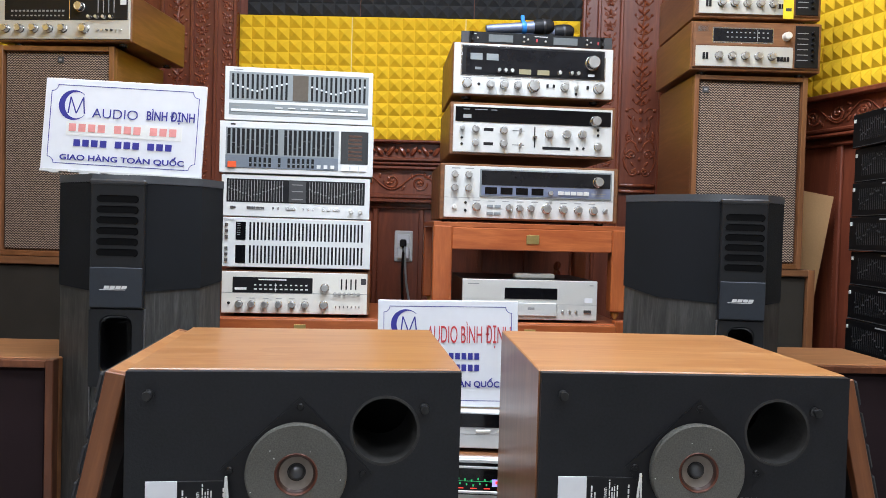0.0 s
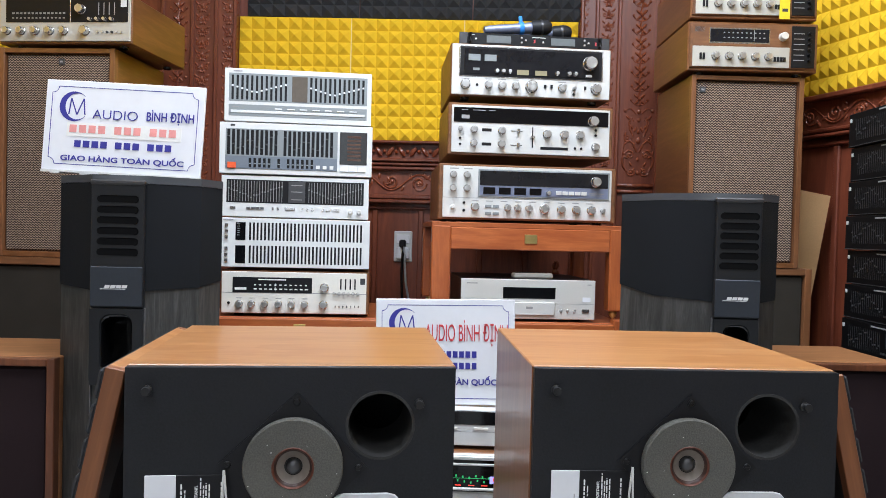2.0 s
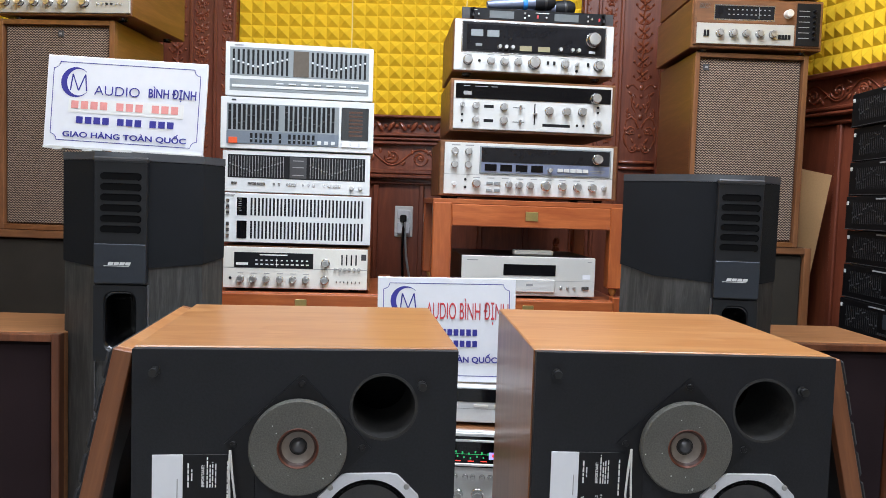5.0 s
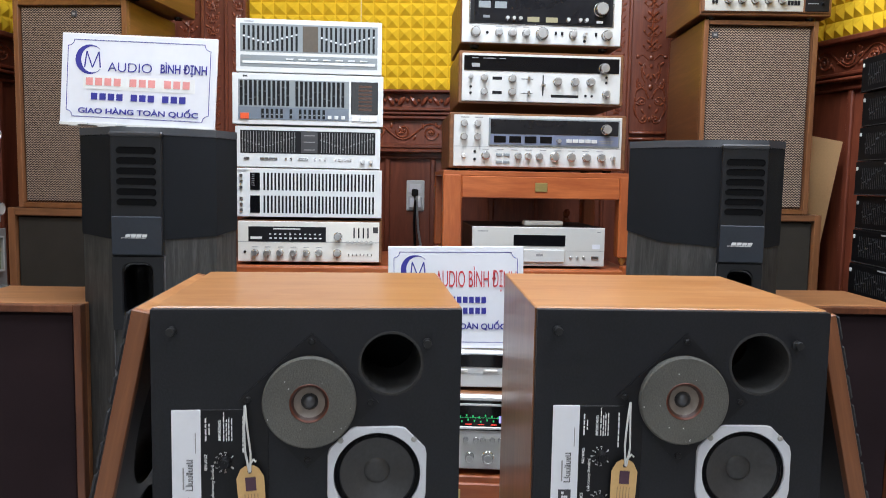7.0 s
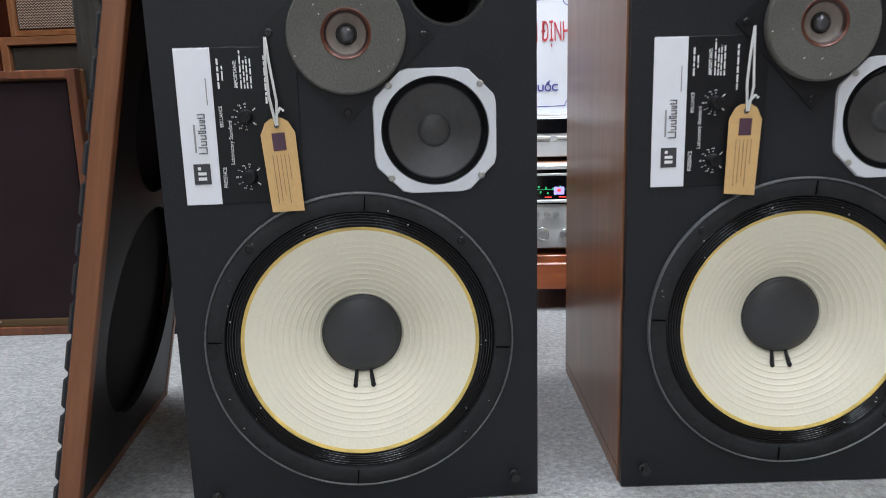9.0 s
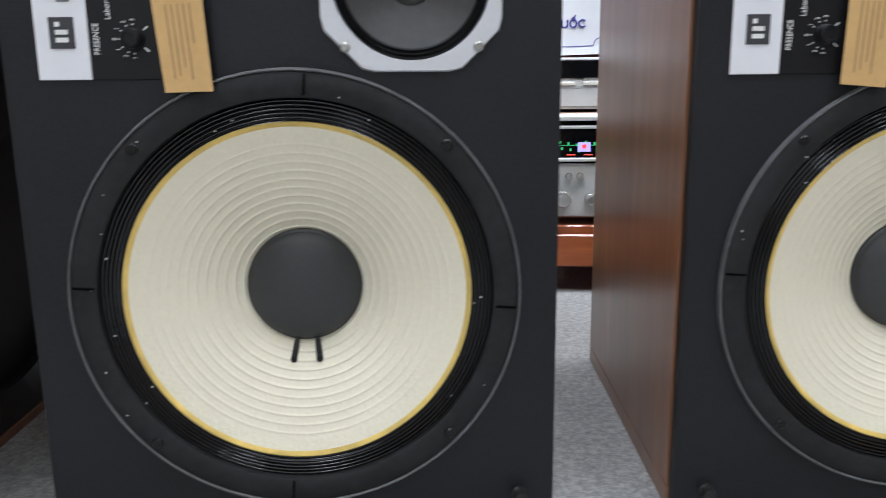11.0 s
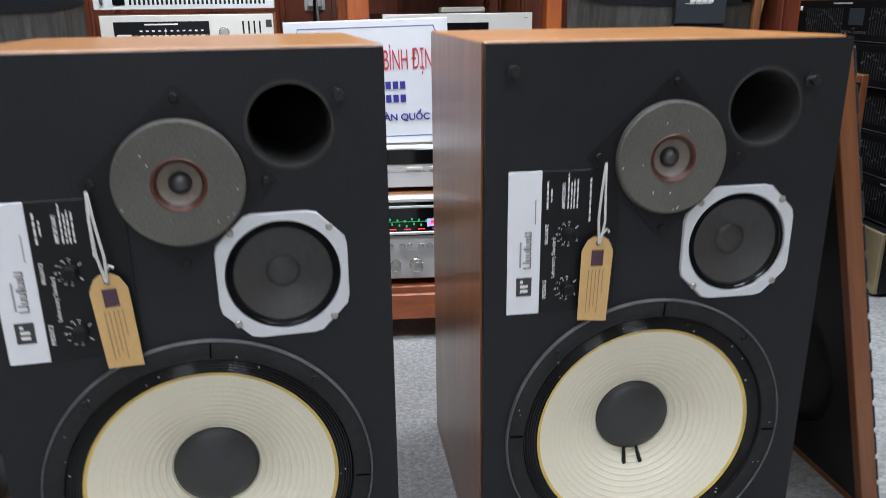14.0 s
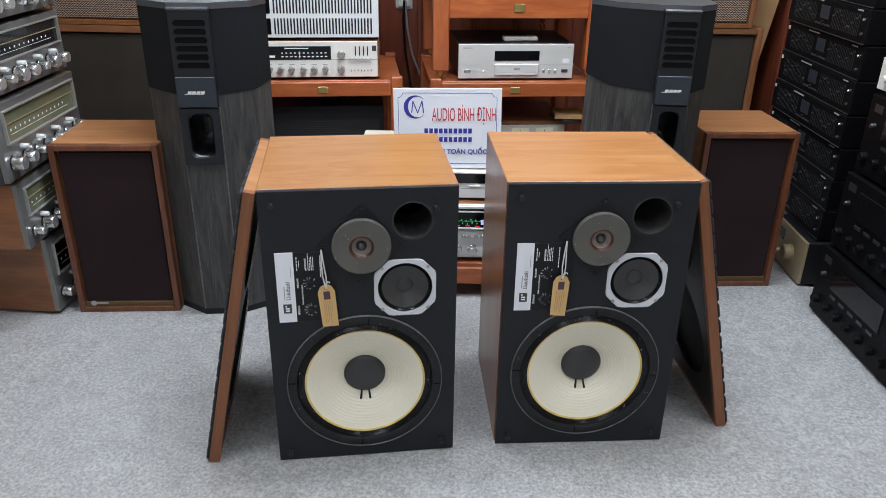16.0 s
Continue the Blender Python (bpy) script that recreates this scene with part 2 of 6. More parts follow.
PUTTY = plain("putty_aluminium", (0.5, 0.48, 0.425), 0.42, 0.15, 0.06, 300, 0.08)
SATIN_SILVER = plain("satin_silver", (0.62, 0.61, 0.575), 0.4, 0.25, 0.05, 300, 0.08)
OLD_SILVER = plain("tarnished_aluminium", (0.34, 0.335, 0.315), 0.35, 0.5, 0.12, 200, 0.1)
GREY_SILVER = plain("grey_silver_panel", (0.25, 0.275, 0.285), 0.45, 0.3, 0.08, 250, 0.08)
CHROME = plain("satin_chrome", (0.62, 0.62, 0.615), 0.24, 0.95, 0.04, 120, 0.0)
KNOB_FACE = plain("spun_knob_face", (0.66, 0.66, 0.65), 0.3, 0.85, 0.06, 300, 0.1)
DARK_STEEL = plain("dark_steel", (0.09, 0.09, 0.095), 0.35, 0.8, 0.1, 150, 0.05)
WORN_RIM = plain("worn_metal_rim", (0.16, 0.16, 0.165), 0.4, 0.5, 0.5, 60, 0.1)
BRASS = plain("worn_brass_plate", (0.55, 0.42, 0.16), 0.35, 0.8, 0.12, 150, 0.1)
DULL_GOLD = plain("dull_gold_paint", (0.32, 0.255, 0.15), 0.4, 0.4, 0.08, 200, 0.08)
STRIP_GOLD = plain("dull_strip_gold", (0.09, 0.052, 0.02), 0.4, 0.3, 0.15, 150, 0.05)
WHITE_PRINT = plain("white_print", (0.75, 0.75, 0.73), 0.6, 0, 0.06, 150, 0.0)
GREY_PRINT = plain("grey_print", (0.28, 0.28, 0.28), 0.6, 0, 0.1, 150, 0.0)
DARK_GREY_PRINT = plain("dark_grey_print", (0.1, 0.1, 0.105), 0.6, 0, 0.1, 150, 0.0)
DARK_PRINT = plain("dark_print", (0.04, 0.04, 0.045), 0.6, 0, 0.1, 150, 0.0)
BLUE_PRINT = plain("blue_print", (0.035, 0.035, 0.27), 0.5, 0, 0.08, 150, 0.0)
RED_PRINT = plain("red_print", (0.55, 0.05, 0.06), 0.5, 0, 0.08, 150, 0.0)
PINK_PRINT = plain("faded_red_print", (0.75, 0.3, 0.28), 0.5, 0, 0.1, 150, 0.0)
WHITE_BOARD = plain("white_sign_board", (0.75, 0.76, 0.795), 0.2, 0, 0.03, 60, 0.05)
CONE_PAPER = plain("cream_cone_paper", (0.76, 0.715, 0.57), 0.65, 0, 0.05, 320, 0.6)
CONE_EDGE = plain("yellowed_cone_edge", (0.66, 0.47, 0.13), 0.6, 0, 0.3, 60, 0.4, stain=25)
DUST_CAP = plain("grey_dust_cap", (0.034, 0.035, 0.037), 0.5, 0, 0.15, 260, 0.4)
MID_CONE = plain("black_paper_cone", (0.034, 0.033, 0.0325), 0.48, 0, 0.3, 180, 0.3)
RING_FELT = plain("grey_foam_ring", (0.09, 0.087, 0.076), 0.85, 0, 0.5, 520, 1.0)
COPPER_RING = plain("copper_brown_ring", (0.11, 0.036, 0.022), 0.4, 0.3, 0.2, 150, 0.1)
DARK_COPPER = plain("dark_copper_ring", (0.045, 0.022, 0.017), 0.4, 0.2, 0.2, 150, 0.1)
TAN_CONE = plain("greyish_tan_paper", (0.17, 0.14, 0.115), 0.6, 0, 0.2, 150, 0.2)
TAG_CARD = plain("tan_card", (0.6, 0.38, 0.155), 0.7, 0, 0.08, 200, 0.2)
TAG_PRINT = plain("faded_brown_print", (0.3, 0.19, 0.1), 0.7, 0, 0.1, 200, 0.0)
STRING = plain("white_string", (0.6, 0.6, 0.58), 0.85, 0, 0.12, 400, 0.5)
PALE_GLUE = plain("pale_dried_glue", (0.78, 0.66, 0.3), 0.6, 0, 0.1, 180, 0.3)
CREAM_CARD = plain("cream_card", (0.5, 0.46, 0.37), 0.7, 0, 0.06, 180, 0.15)
CARDBOARD = plain("brown_cardboard", (0.4, 0.235, 0.105), 0.8, 0, 0.1, 160, 0.2)
YELLOW_FOAM = plain("yellow_acoustic_foam", (0.79, 0.505, 0.03), 0.95, 0, 0.06, 500, 0.3, spec=0.1)
BLACK_FOAM = plain("black_acoustic_foam", (0.03, 0.031, 0.034), 0.8, 0, 0.2, 500, 0.4, spec=0.3)
# For the unseen walls: brown chosen to cut the light they bounce.
UNSEEN_WALL = plain("dull_brown_unseen_wall", (0.22, 0.17, 0.12), 0.7, 0, 0.08, 90, 0.2)
PLASTER = plain("pale_plaster", (0.6, 0.58, 0.54), 0.8, 0, 0.05, 90, 0.2)
BLUE_RUBBER = plain("blue_rubber_band", (0.03, 0.25, 0.75), 0.4, 0, 0.1, 100, 0.0)
BLUE_PANEL = plain("blue_grey_panel", (0.17, 0.2, 0.24), 0.4, 0.2, 0.08, 150, 0.05)
BLUE_GREY = plain("blue_grey_metal", (0.22, 0.25, 0.36), 0.4, 0.5, 0.08, 150, 0.05)
ORANGE_BUTTON = plain("orange_button", (0.72, 0.1, 0.03), 0.4, 0, 0.05, 90, 0.0)
YELLOW_TAG = plain("yellow_paper_tag", (0.8, 0.6, 0.02), 0.7, 0, 0.05, 90, 0.0)
GREEN_GLASS = plain("pale_green_dial_glass", (0.14, 0.15, 0.09), 0.12, 0, 0.15, 20, 0.0)
PLUM = plain("plum_label", (0.07, 0.03, 0.05), 0.5, 0, 0.1, 90, 0.0)
DULL_LCD = plain("dull_lcd", (0.14, 0.155, 0.16), 0.25, 0, 0.1, 90, 0.0)
DULL_BROWN = plain("dull_brown_display", (0.1, 0.08, 0.06), 0.3, 0, 0.15, 90, 0.0)
RUST_PRINT = plain("rust_print", (0.075, 0.035, 0.022), 0.5, 0, 0.1, 90, 0.0)
METER_CARD = plain("cream_meter_card", (0.7, 0.67, 0.5), 0.3, 0, 0.06, 90, 0.0)
DIM_LAMP = plain("dim_lamp_window", (0.3, 0.27, 0.16), 0.3, 0, 0.1, 60, 0.0)
BLUE_CLOTH = plain("blue_plastic_crate", (0.02, 0.02, 0.25), 0.5, 0, 0.1, 90, 0.0)
GREEN_GLOW = glowing("green_display", (0.05, 0.9, 0.3), 0.55)
RED_GLOW = glowing("red_display", (1.0, 0.06, 0.04), 1.6)
VIOLET_GLOW = glowing("violet_display", (0.35, 0.3, 1.0), 1.6)
DAYLIGHT = glowing("daylight_backdrop", (0.85, 0.93, 1.0), 1.2)
PANEL_GLOW = glowing("led_panel", (0.95, 0.98, 1.0), 5.0)


# ---- mesh tools ----
class Shape:
    """Gathers points and faces for one mesh."""

    def __init__(self):
        self.v, self.f = [], []

    def add(self, verts, faces, m=None):
        k = len(self.v)
        self.v += [tuple(m @ Vector(p)) if m else tuple(p) for p in verts]
        self.f += [tuple(k + i for i in f) for f in faces]
        return self

    def box(self, lo, hi, c=0.0, m=None):
        """A box between two corners, with chamfered edges."""
        lo, hi = [min(a, b) for a, b in zip(lo, hi)], [max(a, b) for a, b in zip(lo, hi)]
        if c <= 0:
            vs = [(x, y, z) for x in (lo[0], hi[0]) for y in (lo[1], hi[1]) for z in (lo[2], hi[2])]
            return self.add(vs, [(0, 1, 3, 2), (4, 6, 7, 5), (0, 4, 5, 1), (2, 3, 7, 6), (0, 2, 6, 4), (1, 5, 7, 3)], m)
        c = min(c, min(b - a for a, b in zip(lo, hi)) * 0.45)
        bmx = bmesh.new()
        pts = []
        for x in (0, 1):
            for y in (0, 1):
                for z in (0, 1):
                    for axis in range(3):
                        p = [hi[i] if s else lo[i] for i, s in enumerate((x, y, z))]
                        for i, s in enumerate((x, y, z)):
                            if i != axis:
                                p[i] += -c if s else c
                        pts.append(tuple(p))
        vs = [bmx.verts.new(p) for p in pts]
        bmesh.ops.convex_hull(bmx, input=vs)
        bmesh.ops.dissolve_limit(bmx, angle_limit=0.01, verts=bmx.verts, edges=bmx.edges)
        bmx.verts.index_update()
        self.add([p.co.copy() for p in bmx.verts], [[p.index for p in f.verts] for f in bmx.faces], m)
        bmx.free()
        return self

    def lathe(self, profile, n=32, m=None, close=True):
        """Turns (radius, height) pairs round z."""
        vs, fs, k = [], [], len(profile)
        for i in range(n):
            a = 2 * math.pi * i / n
            vs += [(r * math.cos(a), r * math.sin(a), h) for r, h in profile]
        for i in range(n):
            j = (i + 1) % n
            for p in range(k - 1):
                fs.append((i * k + p, j * k + p, j * k + p + 1, i * k + p + 1))
        if close:
            fs.append(tuple(i * k + k - 1 for i in range(n)))
        return self.add(vs, fs, m)

    def prism(self, outline, z0, z1, m=None):
        """An upright prism; z1 may be a list of heights, one per corner."""
        n = len(outline)
        top = z1 if isinstance(z1, (list, tuple)) else [z1] * n
        bot = z0 if isinstance(z0, (list, tuple)) else [z0] * n
        vs = [(x, y, b) for (x, y), b in zip(outline, bot)] + [(x, y, t) for (x, y), t in zip(outline, top)]
        fs = [tuple(reversed(range(n))), tuple(range(n, 2 * n))]
        fs += [(i, (i + 1) % n, n + (i + 1) % n, n + i) for i in range(n)]
        return self.add(vs, fs, m)

    def tube(self, pts, radii, n=6, m=None):
        pts = [Vector(p) for p in pts]
        vs, fs = [], []
        for i, p in enumerate(pts):
            d = (pts[min(i + 1, len(pts) - 1)] - pts[max(i - 1, 0)]).normalized()
            side = d.cross(Vector((0, 0, 1)) if abs(d.z) < 0.9 else Vector((0, 1, 0))).normalized()
            up = side.cross(d)
            r = radii[i] if isinstance(radii, (list, tuple)) else radii
            vs += [p + side * r * math.cos(2 * math.pi * k / n) + up * r * math.sin(2 * math.pi * k / n) for k in range(n)]
        for i in range(len(pts) - 1):
            fs += [(i * n + k, i * n + (k + 1) % n, (i + 1) * n + (k + 1) % n, (i + 1) * n + k) for k in range(n)]
        fs += [tuple(reversed(range(n))), tuple(range((len(pts) - 1) * n, len(pts) * n))]
        return self.add(vs, fs, m)

    def blob(self, at, size, turn=0.0, nu=7, nv=4):
        """A flattened pod for carved leaves and berries, lying in the x-z plane."""
        m = Matrix.Translation(at) @ pose(0, 0, 0, 0, turn, 0) @ Matrix.Diagonal((*size, 1))
        prof = [(math.sin(math.pi * i / nv), -math.cos(math.pi * i / nv)) for i in range(nv + 1)]
        prof[0], prof[-1] = (0.02, -1), (0.02, 1)
        return self.lathe(prof, nu, m)

    def mesh(self, name, material, smooth=35):
        me = bpy.data.meshes.new(name)
        me.from_pydata(self.v, [], self.f)
        me.materials.append(material)
        bmx = bmesh.new()
        bmx.from_mesh(me)
        bmesh.ops.recalc_face_normals(bmx, faces=bmx.faces)
        bmx.to_mesh(me)
        bmx.free()
        if smooth:
            me.shade_smooth()
            me.set_sharp_from_angle(angle=radians(smooth))
        return me


def part(name, shape, material, parent=None, label="", at=None, smooth=35):
    data = shape.mesh(name, material, smooth) if isinstance(shape, Shape) else shape
    ob = new(name, data)
    ob.parent = parent
    if at is not None:
        ob.matrix_basis = at
    return tagged(ob, label)


def thing(name, m, label, category, group="", kind=""):
    root = new(name)
    root.empty_display_size = 0.05
    root.matrix_basis = m
    return tagged(root, label, category, group, kind)


def setting(name, shape, material, label, category="wall", smooth=35):
    return tagged(part(name, shape, material, None, "", None, smooth), label, category, "", "structure")


def bx(lo, hi, c=0.0):
    return Shape().box(lo, hi, c)


SHARED = {}


def shared(key, make):
    if key not in SHARED:
        SHARED[key] = make()
    return SHARED[key]


# stands a turned shape out of a front: its axis z becomes -y
FRONT = pose(0, 0, 0, 90)


def knob_mesh(r, d, material):
    def make():
        s = Shape().lathe([(r * 1.1, 0), (r * 1.1, d * 0.14), (r, d * 0.2), (r * 0.96, d * 0.9), (r * 0.86, d)], 20)
        side = len(s.f)
        s.lathe([(r * 0.84, d * 0.99), (r * 0.84, d + 0.0006), (r * 0.66, d + 0.0008), (r * 0.62, d + 0.0002)], 20)
        s.box((-r * 0.08, r * 0.25, d), (r * 0.08, r * 0.9, d + 0.001))
        me = s.mesh("knob", material, 30)
        if material is CHROME:
            me.materials.append(BLACK_PLASTIC)
            me.materials.append(KNOB_FACE)
            for p in me.polygons:
                rad = math.hypot(p.center.x, p.center.y)
                if p.center.z < d * 0.16:
                    p.material_index = 1
                elif p.index >= side:
                    p.material_index = 2
        return me
    return shared(("knob", round(r, 4), round(d, 4), material.name), make)


def box_mesh(name, w, h, d, material, c=0.0):
    return shared((name, round(w, 5), round(h, 5), round(d, 5), material.name), lambda: bx((-w / 2, -d, -h / 2), (w / 2, 0, h / 2), c).mesh(name, material))


class Gear:
    """One hi-fi unit: a case, a front panel and what sits on it. u runs across the front, v down it, both 0 to 1."""

    def __init__(self, name, label, category, w, h, d, m, case, face, group="", inset=(0.0, 0.0, 0.0, 0.0), feet=True, face_proud=0.006):
        self.w, self.h = w, h
        self.root = thing(name, m, label, category, group)
        foot = 0.008 if feet else 0.0
        self.z0 = foot
        part("case", bx((-w / 2, 0.0, foot), (w / 2, d, h), 0.003), case, self.root)
        l, r, t, b = inset
        self.x0, self.x1, self.zb, self.zt = -w / 2 + l, w / 2 - r, foot + b, h - t
        part("front_panel", bx((self.x0, -face_proud, self.zb), (self.x1, 0.004, self.zt), 0.0015), face, self.root)
        self.y = -face_proud
        if feet:
            for sx in (-1, 1):
                for sy in (0.04, d - 0.04):
                    part("foot", shared("gear_foot", lambda: Shape().lathe([(0.014, 0), (0.016, 0.004), (0.016, 0.01)], 12).mesh("foot", RUBBER)), None, self.root, "", pose(sx * (w / 2 - 0.05), sy, 0))

    def at(self, u, v, y=0.0):
        return self.x0 + u * (self.x1 - self.x0), self.y - y, self.zt - v * (self.zt - self.zb)

    def rect(self, u0, v0, u1, v1, material, name="panel", proud=0.0015, c=0.0005, label="", base=0.0):
        x, y, z = self.at((u0 + u1) / 2, (v0 + v1) / 2, base)
        w, h = abs(u1 - u0) * (self.x1 - self.x0), abs(v1 - v0) * (self.zt - self.zb)
        return part(name, box_mesh(name, w, h, proud, material, c), None, self.root, label, pose(x, y, z))

    def knob(self, u, v, r, d=0.016, material=None, turn=0, base=0.0):
        x, y, z = self.at(u, v, base)
        return part("knob", knob_mesh(r, d, material or CHROME), None, self.root, "", pose(x, y, z, 90) @ pose(0, 0, 0, 0, 0, turn))

    def prints(self, spans, material, base=0.0002, name="print"):
        """Small lettering that cannot be read, as plain bars (u0, v0, u1, v1)."""
        s = Shape()
        for u0, v0, u1, v1 in spans:
            a, b = self.at(u0, v1, base), self.at(u1, v0, base)
            s.box((a[0], a[1] - 0.0004, a[2]), (b[0], a[1] + 0.0002, b[2]))
        return tagged(part(name, s, material, self.root, "", None, 0), kind="stuff")


def text(body, size, material, parent, at, name="lettering", wide=1.0, bold=0.0):
    cu = bpy.data.curves.new(name, "FONT")
    cu.body, cu.size, cu.extrude, cu.align_x, cu.align_y = body, size, 0.0004, "CENTER", "CENTER"
    cu.offset = bold
    cu.materials.append(material)
    ob = new(name, cu)
    ob.parent = parent
    ob.matrix_basis = at @ pose(0, 0, 0, 90) @ Matrix.Diagonal((wide, 1, 1, 1))
    return ob


# ---- room ----
WALL_Y = 3.26
FLOOR_X, FLOOR_Y = (-2.4, 2.4), (-2.6, 3.3)
floor = setting("floor", bx((FLOOR_X[0], FLOOR_Y[0], -0.1), (FLOOR_X[1], FLOOR_Y[1], -0.0025)), FLOOR_VINYL, "grey mottled vinyl floor with faint tile joints", "floor")
setting("ceiling", bx((-2.4, -2.7, CEILING_Z), (2.4, 3.36, CEILING_Z + 0.1)), PLASTER, "plain pale ceiling over the showroom", "ceiling")
WIN = (-1.0, 0.5, 0.75, 2.15)
setting("wall_south", Shape().box((-2.4, -2.7, -0.1), (WIN[0], -2.6, CEILING_Z)).box((WIN[1], -2.7, -0.1), (2.4, -2.6, CEILING_Z)).box((WIN[0], -2.7, -0.1), (WIN[1], -2.6, WIN[2])).box((WIN[0], -2.7, WIN[3]), (WIN[1], -2.6, CEILING_Z)), UNSEEN_WALL, "plain dull unseen wall with the shop window")
window = thing("window_1", pose(0, -2.64, 0), "bright shop window in a white frame", "window", "", "structure")
for x0, x1, z0, z1 in ((WIN[0], WIN[0] + 0.05, WIN[2], WIN[3]), (WIN[1] - 0.05, WIN[1], WIN[2], WIN[3]), (WIN[0] + 0.05, WIN[1] - 0.05, WIN[2], WIN[2] + 0.05), (WIN[0] + 0.05, WIN[1] - 0.05, WIN[3] - 0.05, WIN[3])):
    part("window_frame", bx((x0, -0.02, z0), (x1, 0.03, z1), 0.003), WHITE_BOARD, window)
setting("backdrop", bx((-3.0, -3.6, -0.1), (3.0, -3.58, 3.2)), DAYLIGHT, "bright daylight outside the shop window", "backdrop")
setting("wall_north", bx((-2.4, WALL_Y, -0.1), (2.4, WALL_Y + 0.1, CEILING_Z)), MAHOGANY, "dark red mahogany panelled wall of the showroom")
for lx, ly, watts in LAMPS:
    lamp = thing("ceiling_light", pose(lx, ly, CEILING_Z), "square white LED panel light in the ceiling", "ceiling light", "ceiling panel lights")
    part("frame", Shape().box((-0.31, -0.31, -0.02), (-0.29, 0.31, 0)).box((0.29, -0.31, -0.02), (0.31, 0.31, 0)).box((-0.29, -0.31, -0.02), (0.29, -0.29, 0)).box((-0.29, 0.29, -0.02), (0.29, 0.31, 0)), SILVER_WHITE, lamp)
    part("diffuser", bx((-0.29, -0.29, -0.012), (0.29, 0.29, -0.004)), PANEL_GLOW, lamp)


def foam_panel(parent, m, material, size=0.4895, high=0.5295, n=9, rows=10, tall=0.02):
    """A square of acoustic foam: n by n pyramids on a backing."""
    def make():
        s = Shape().box((0, -0.012, 0), (size, 0, high))
        step, up = size / n, high / rows
        for i in range(n):
            for k in range(rows):
                x, z = i * step, k * up
                s.add([(x, -0.012, z), (x + step, -0.012, z), (x + step, -0.012, z + up), (x, -0.012, z + up), (x + step / 2, -0.012 - tall, z + up / 2)], [(0, 1, 4), (1, 2, 4), (2, 3, 4), (3, 0, 4)])
        return s.mesh("foam_panel", material, 0)
    return part("foam_panel", shared(("foam", material.name, n, rows), make), None, parent, "", m)


FOAM_Z = 1.158
back_foam = thing("acoustic_foam", pose(-0.974, WALL_Y - 0.002, FOAM_Z), "yellow and black pyramid acoustic foam panels glued on the wall", "foam", "", "structure")
for i in range(3):
    foam_panel(back_foam, pose(i * 0.4935, 0, 0), YELLOW_FOAM)
    if i:
        part("glue_seam", bx((i * 0.4935 - 0.0039, -0.011, 0), (i * 0.4935 - 0.0001, -0.002, 0.5295)), PALE_GLUE, back_foam)
for i in range(3):
    foam_panel(back_foam, pose(i * 0.4935 + 0.034, 0, 0.532), BLACK_FOAM)
    foam_panel(back_foam, pose(i * 0.4935 + 0.034, 0, 1.064), BLACK_FOAM)


def spiral(s, cx, cz, y, r0, turns, start, hand, thick, lift=0.0):
    """A carved volute: a tapering tube that winds inwards."""
    pts, rad, n = [], [], int(14 * turns)
    for i in range(n + 1):
        k = i / n
        a, r = start + hand * 2 * math.pi * turns * k, r0 * (1 - 0.85 * k)
        pts.append((cx + r * math.cos(a), y - lift * k, cz + r * math.sin(a)))
        rad.append(thick * (0.55 + 0.45 * math.sin(math.pi * min(1, 0.15 + k))))
    s.tube(pts, rad, 5)
    s.blob((pts[-1][0], y, pts[-1][2]), (thick * 1.5, thick * 1.2, thick * 1.5))


def carved_column(s, x0, x1, z0, z1, y, rnd):
    """Mirrored scrolls, leaves and berries climbing a post."""
    w, cx = x1 - x0, (x0 + x1) / 2
    step = max(0.05, w * 0.62)
    n = max(1, int((z1 - z0) / step))
    step = (z1 - z0) / n
    for i in range(n):
        z = z0 + (i + 0.5) * step
        for hand in (-1, 1):
            r = w * 0.2
            spiral(s, cx + hand * w * 0.24, z, y, r, 1.3, math.pi * (0.5 if i % 2 else 1.5), hand * (1 if i % 2 else -1), w * 0.035 + 0.001)
            s.blob((cx + hand * w * 0.34, y, z + step * 0.36), (w * 0.07, 0.006, w * 0.14), hand * rnd.uniform(20, 55))
            s.blob((cx + hand * w * 0.12, y, z - step * 0.3), (w * 0.06, 0.006, w * 0.13), -hand * rnd.uniform(15, 50))
        s.blob((cx, y, z + step * 0.12), (w * 0.09, 0.008, step * 0.26))
        s.blob((cx, y, z - step * 0.3), (w * 0.07, 0.007, w * 0.07))


def carved_vine(s, cx, z0, z1, y):
    """A narrow climbing vine: rosettes of four petals on a stem, with a bead at the end of each side shoot."""
    n = int((z1 - z0) / 0.058)
    step = (z1 - z0) / n
    s.tube([(cx + 0.004 * math.sin(i * 1.57), y, z0 + (z1 - z0) * i / (4 * n)) for i in range(4 * n + 1)], 0.0035, 5)
    for i in range(n):
        z = z0 + (i + 0.5) * step
        s.blob((cx, y - 0.002, z), (0.008, 0.009, 0.008))
        for side in (-1, 1):
            s.blob((cx + side * 0.0135, y, z + 0.0125), (0.0065, 0.007, 0.014), side * 48)
            s.blob((cx + side * 0.0125, y, z - 0.0125), (0.006, 0.006, 0.0115), -side * 48)
            s.tube([(cx + side * 0.004, y, z - step * 0.42), (cx + side * 0.02, y, z - step * 0.36), (cx + side * 0.033, y, z - step * 0.12)], [0.003, 0.0028, 0.0022], 5)
            s.blob((cx + side * 0.0345, y - 0.001, z - step * 0.06), (0.0062, 0.007, 0.0062))


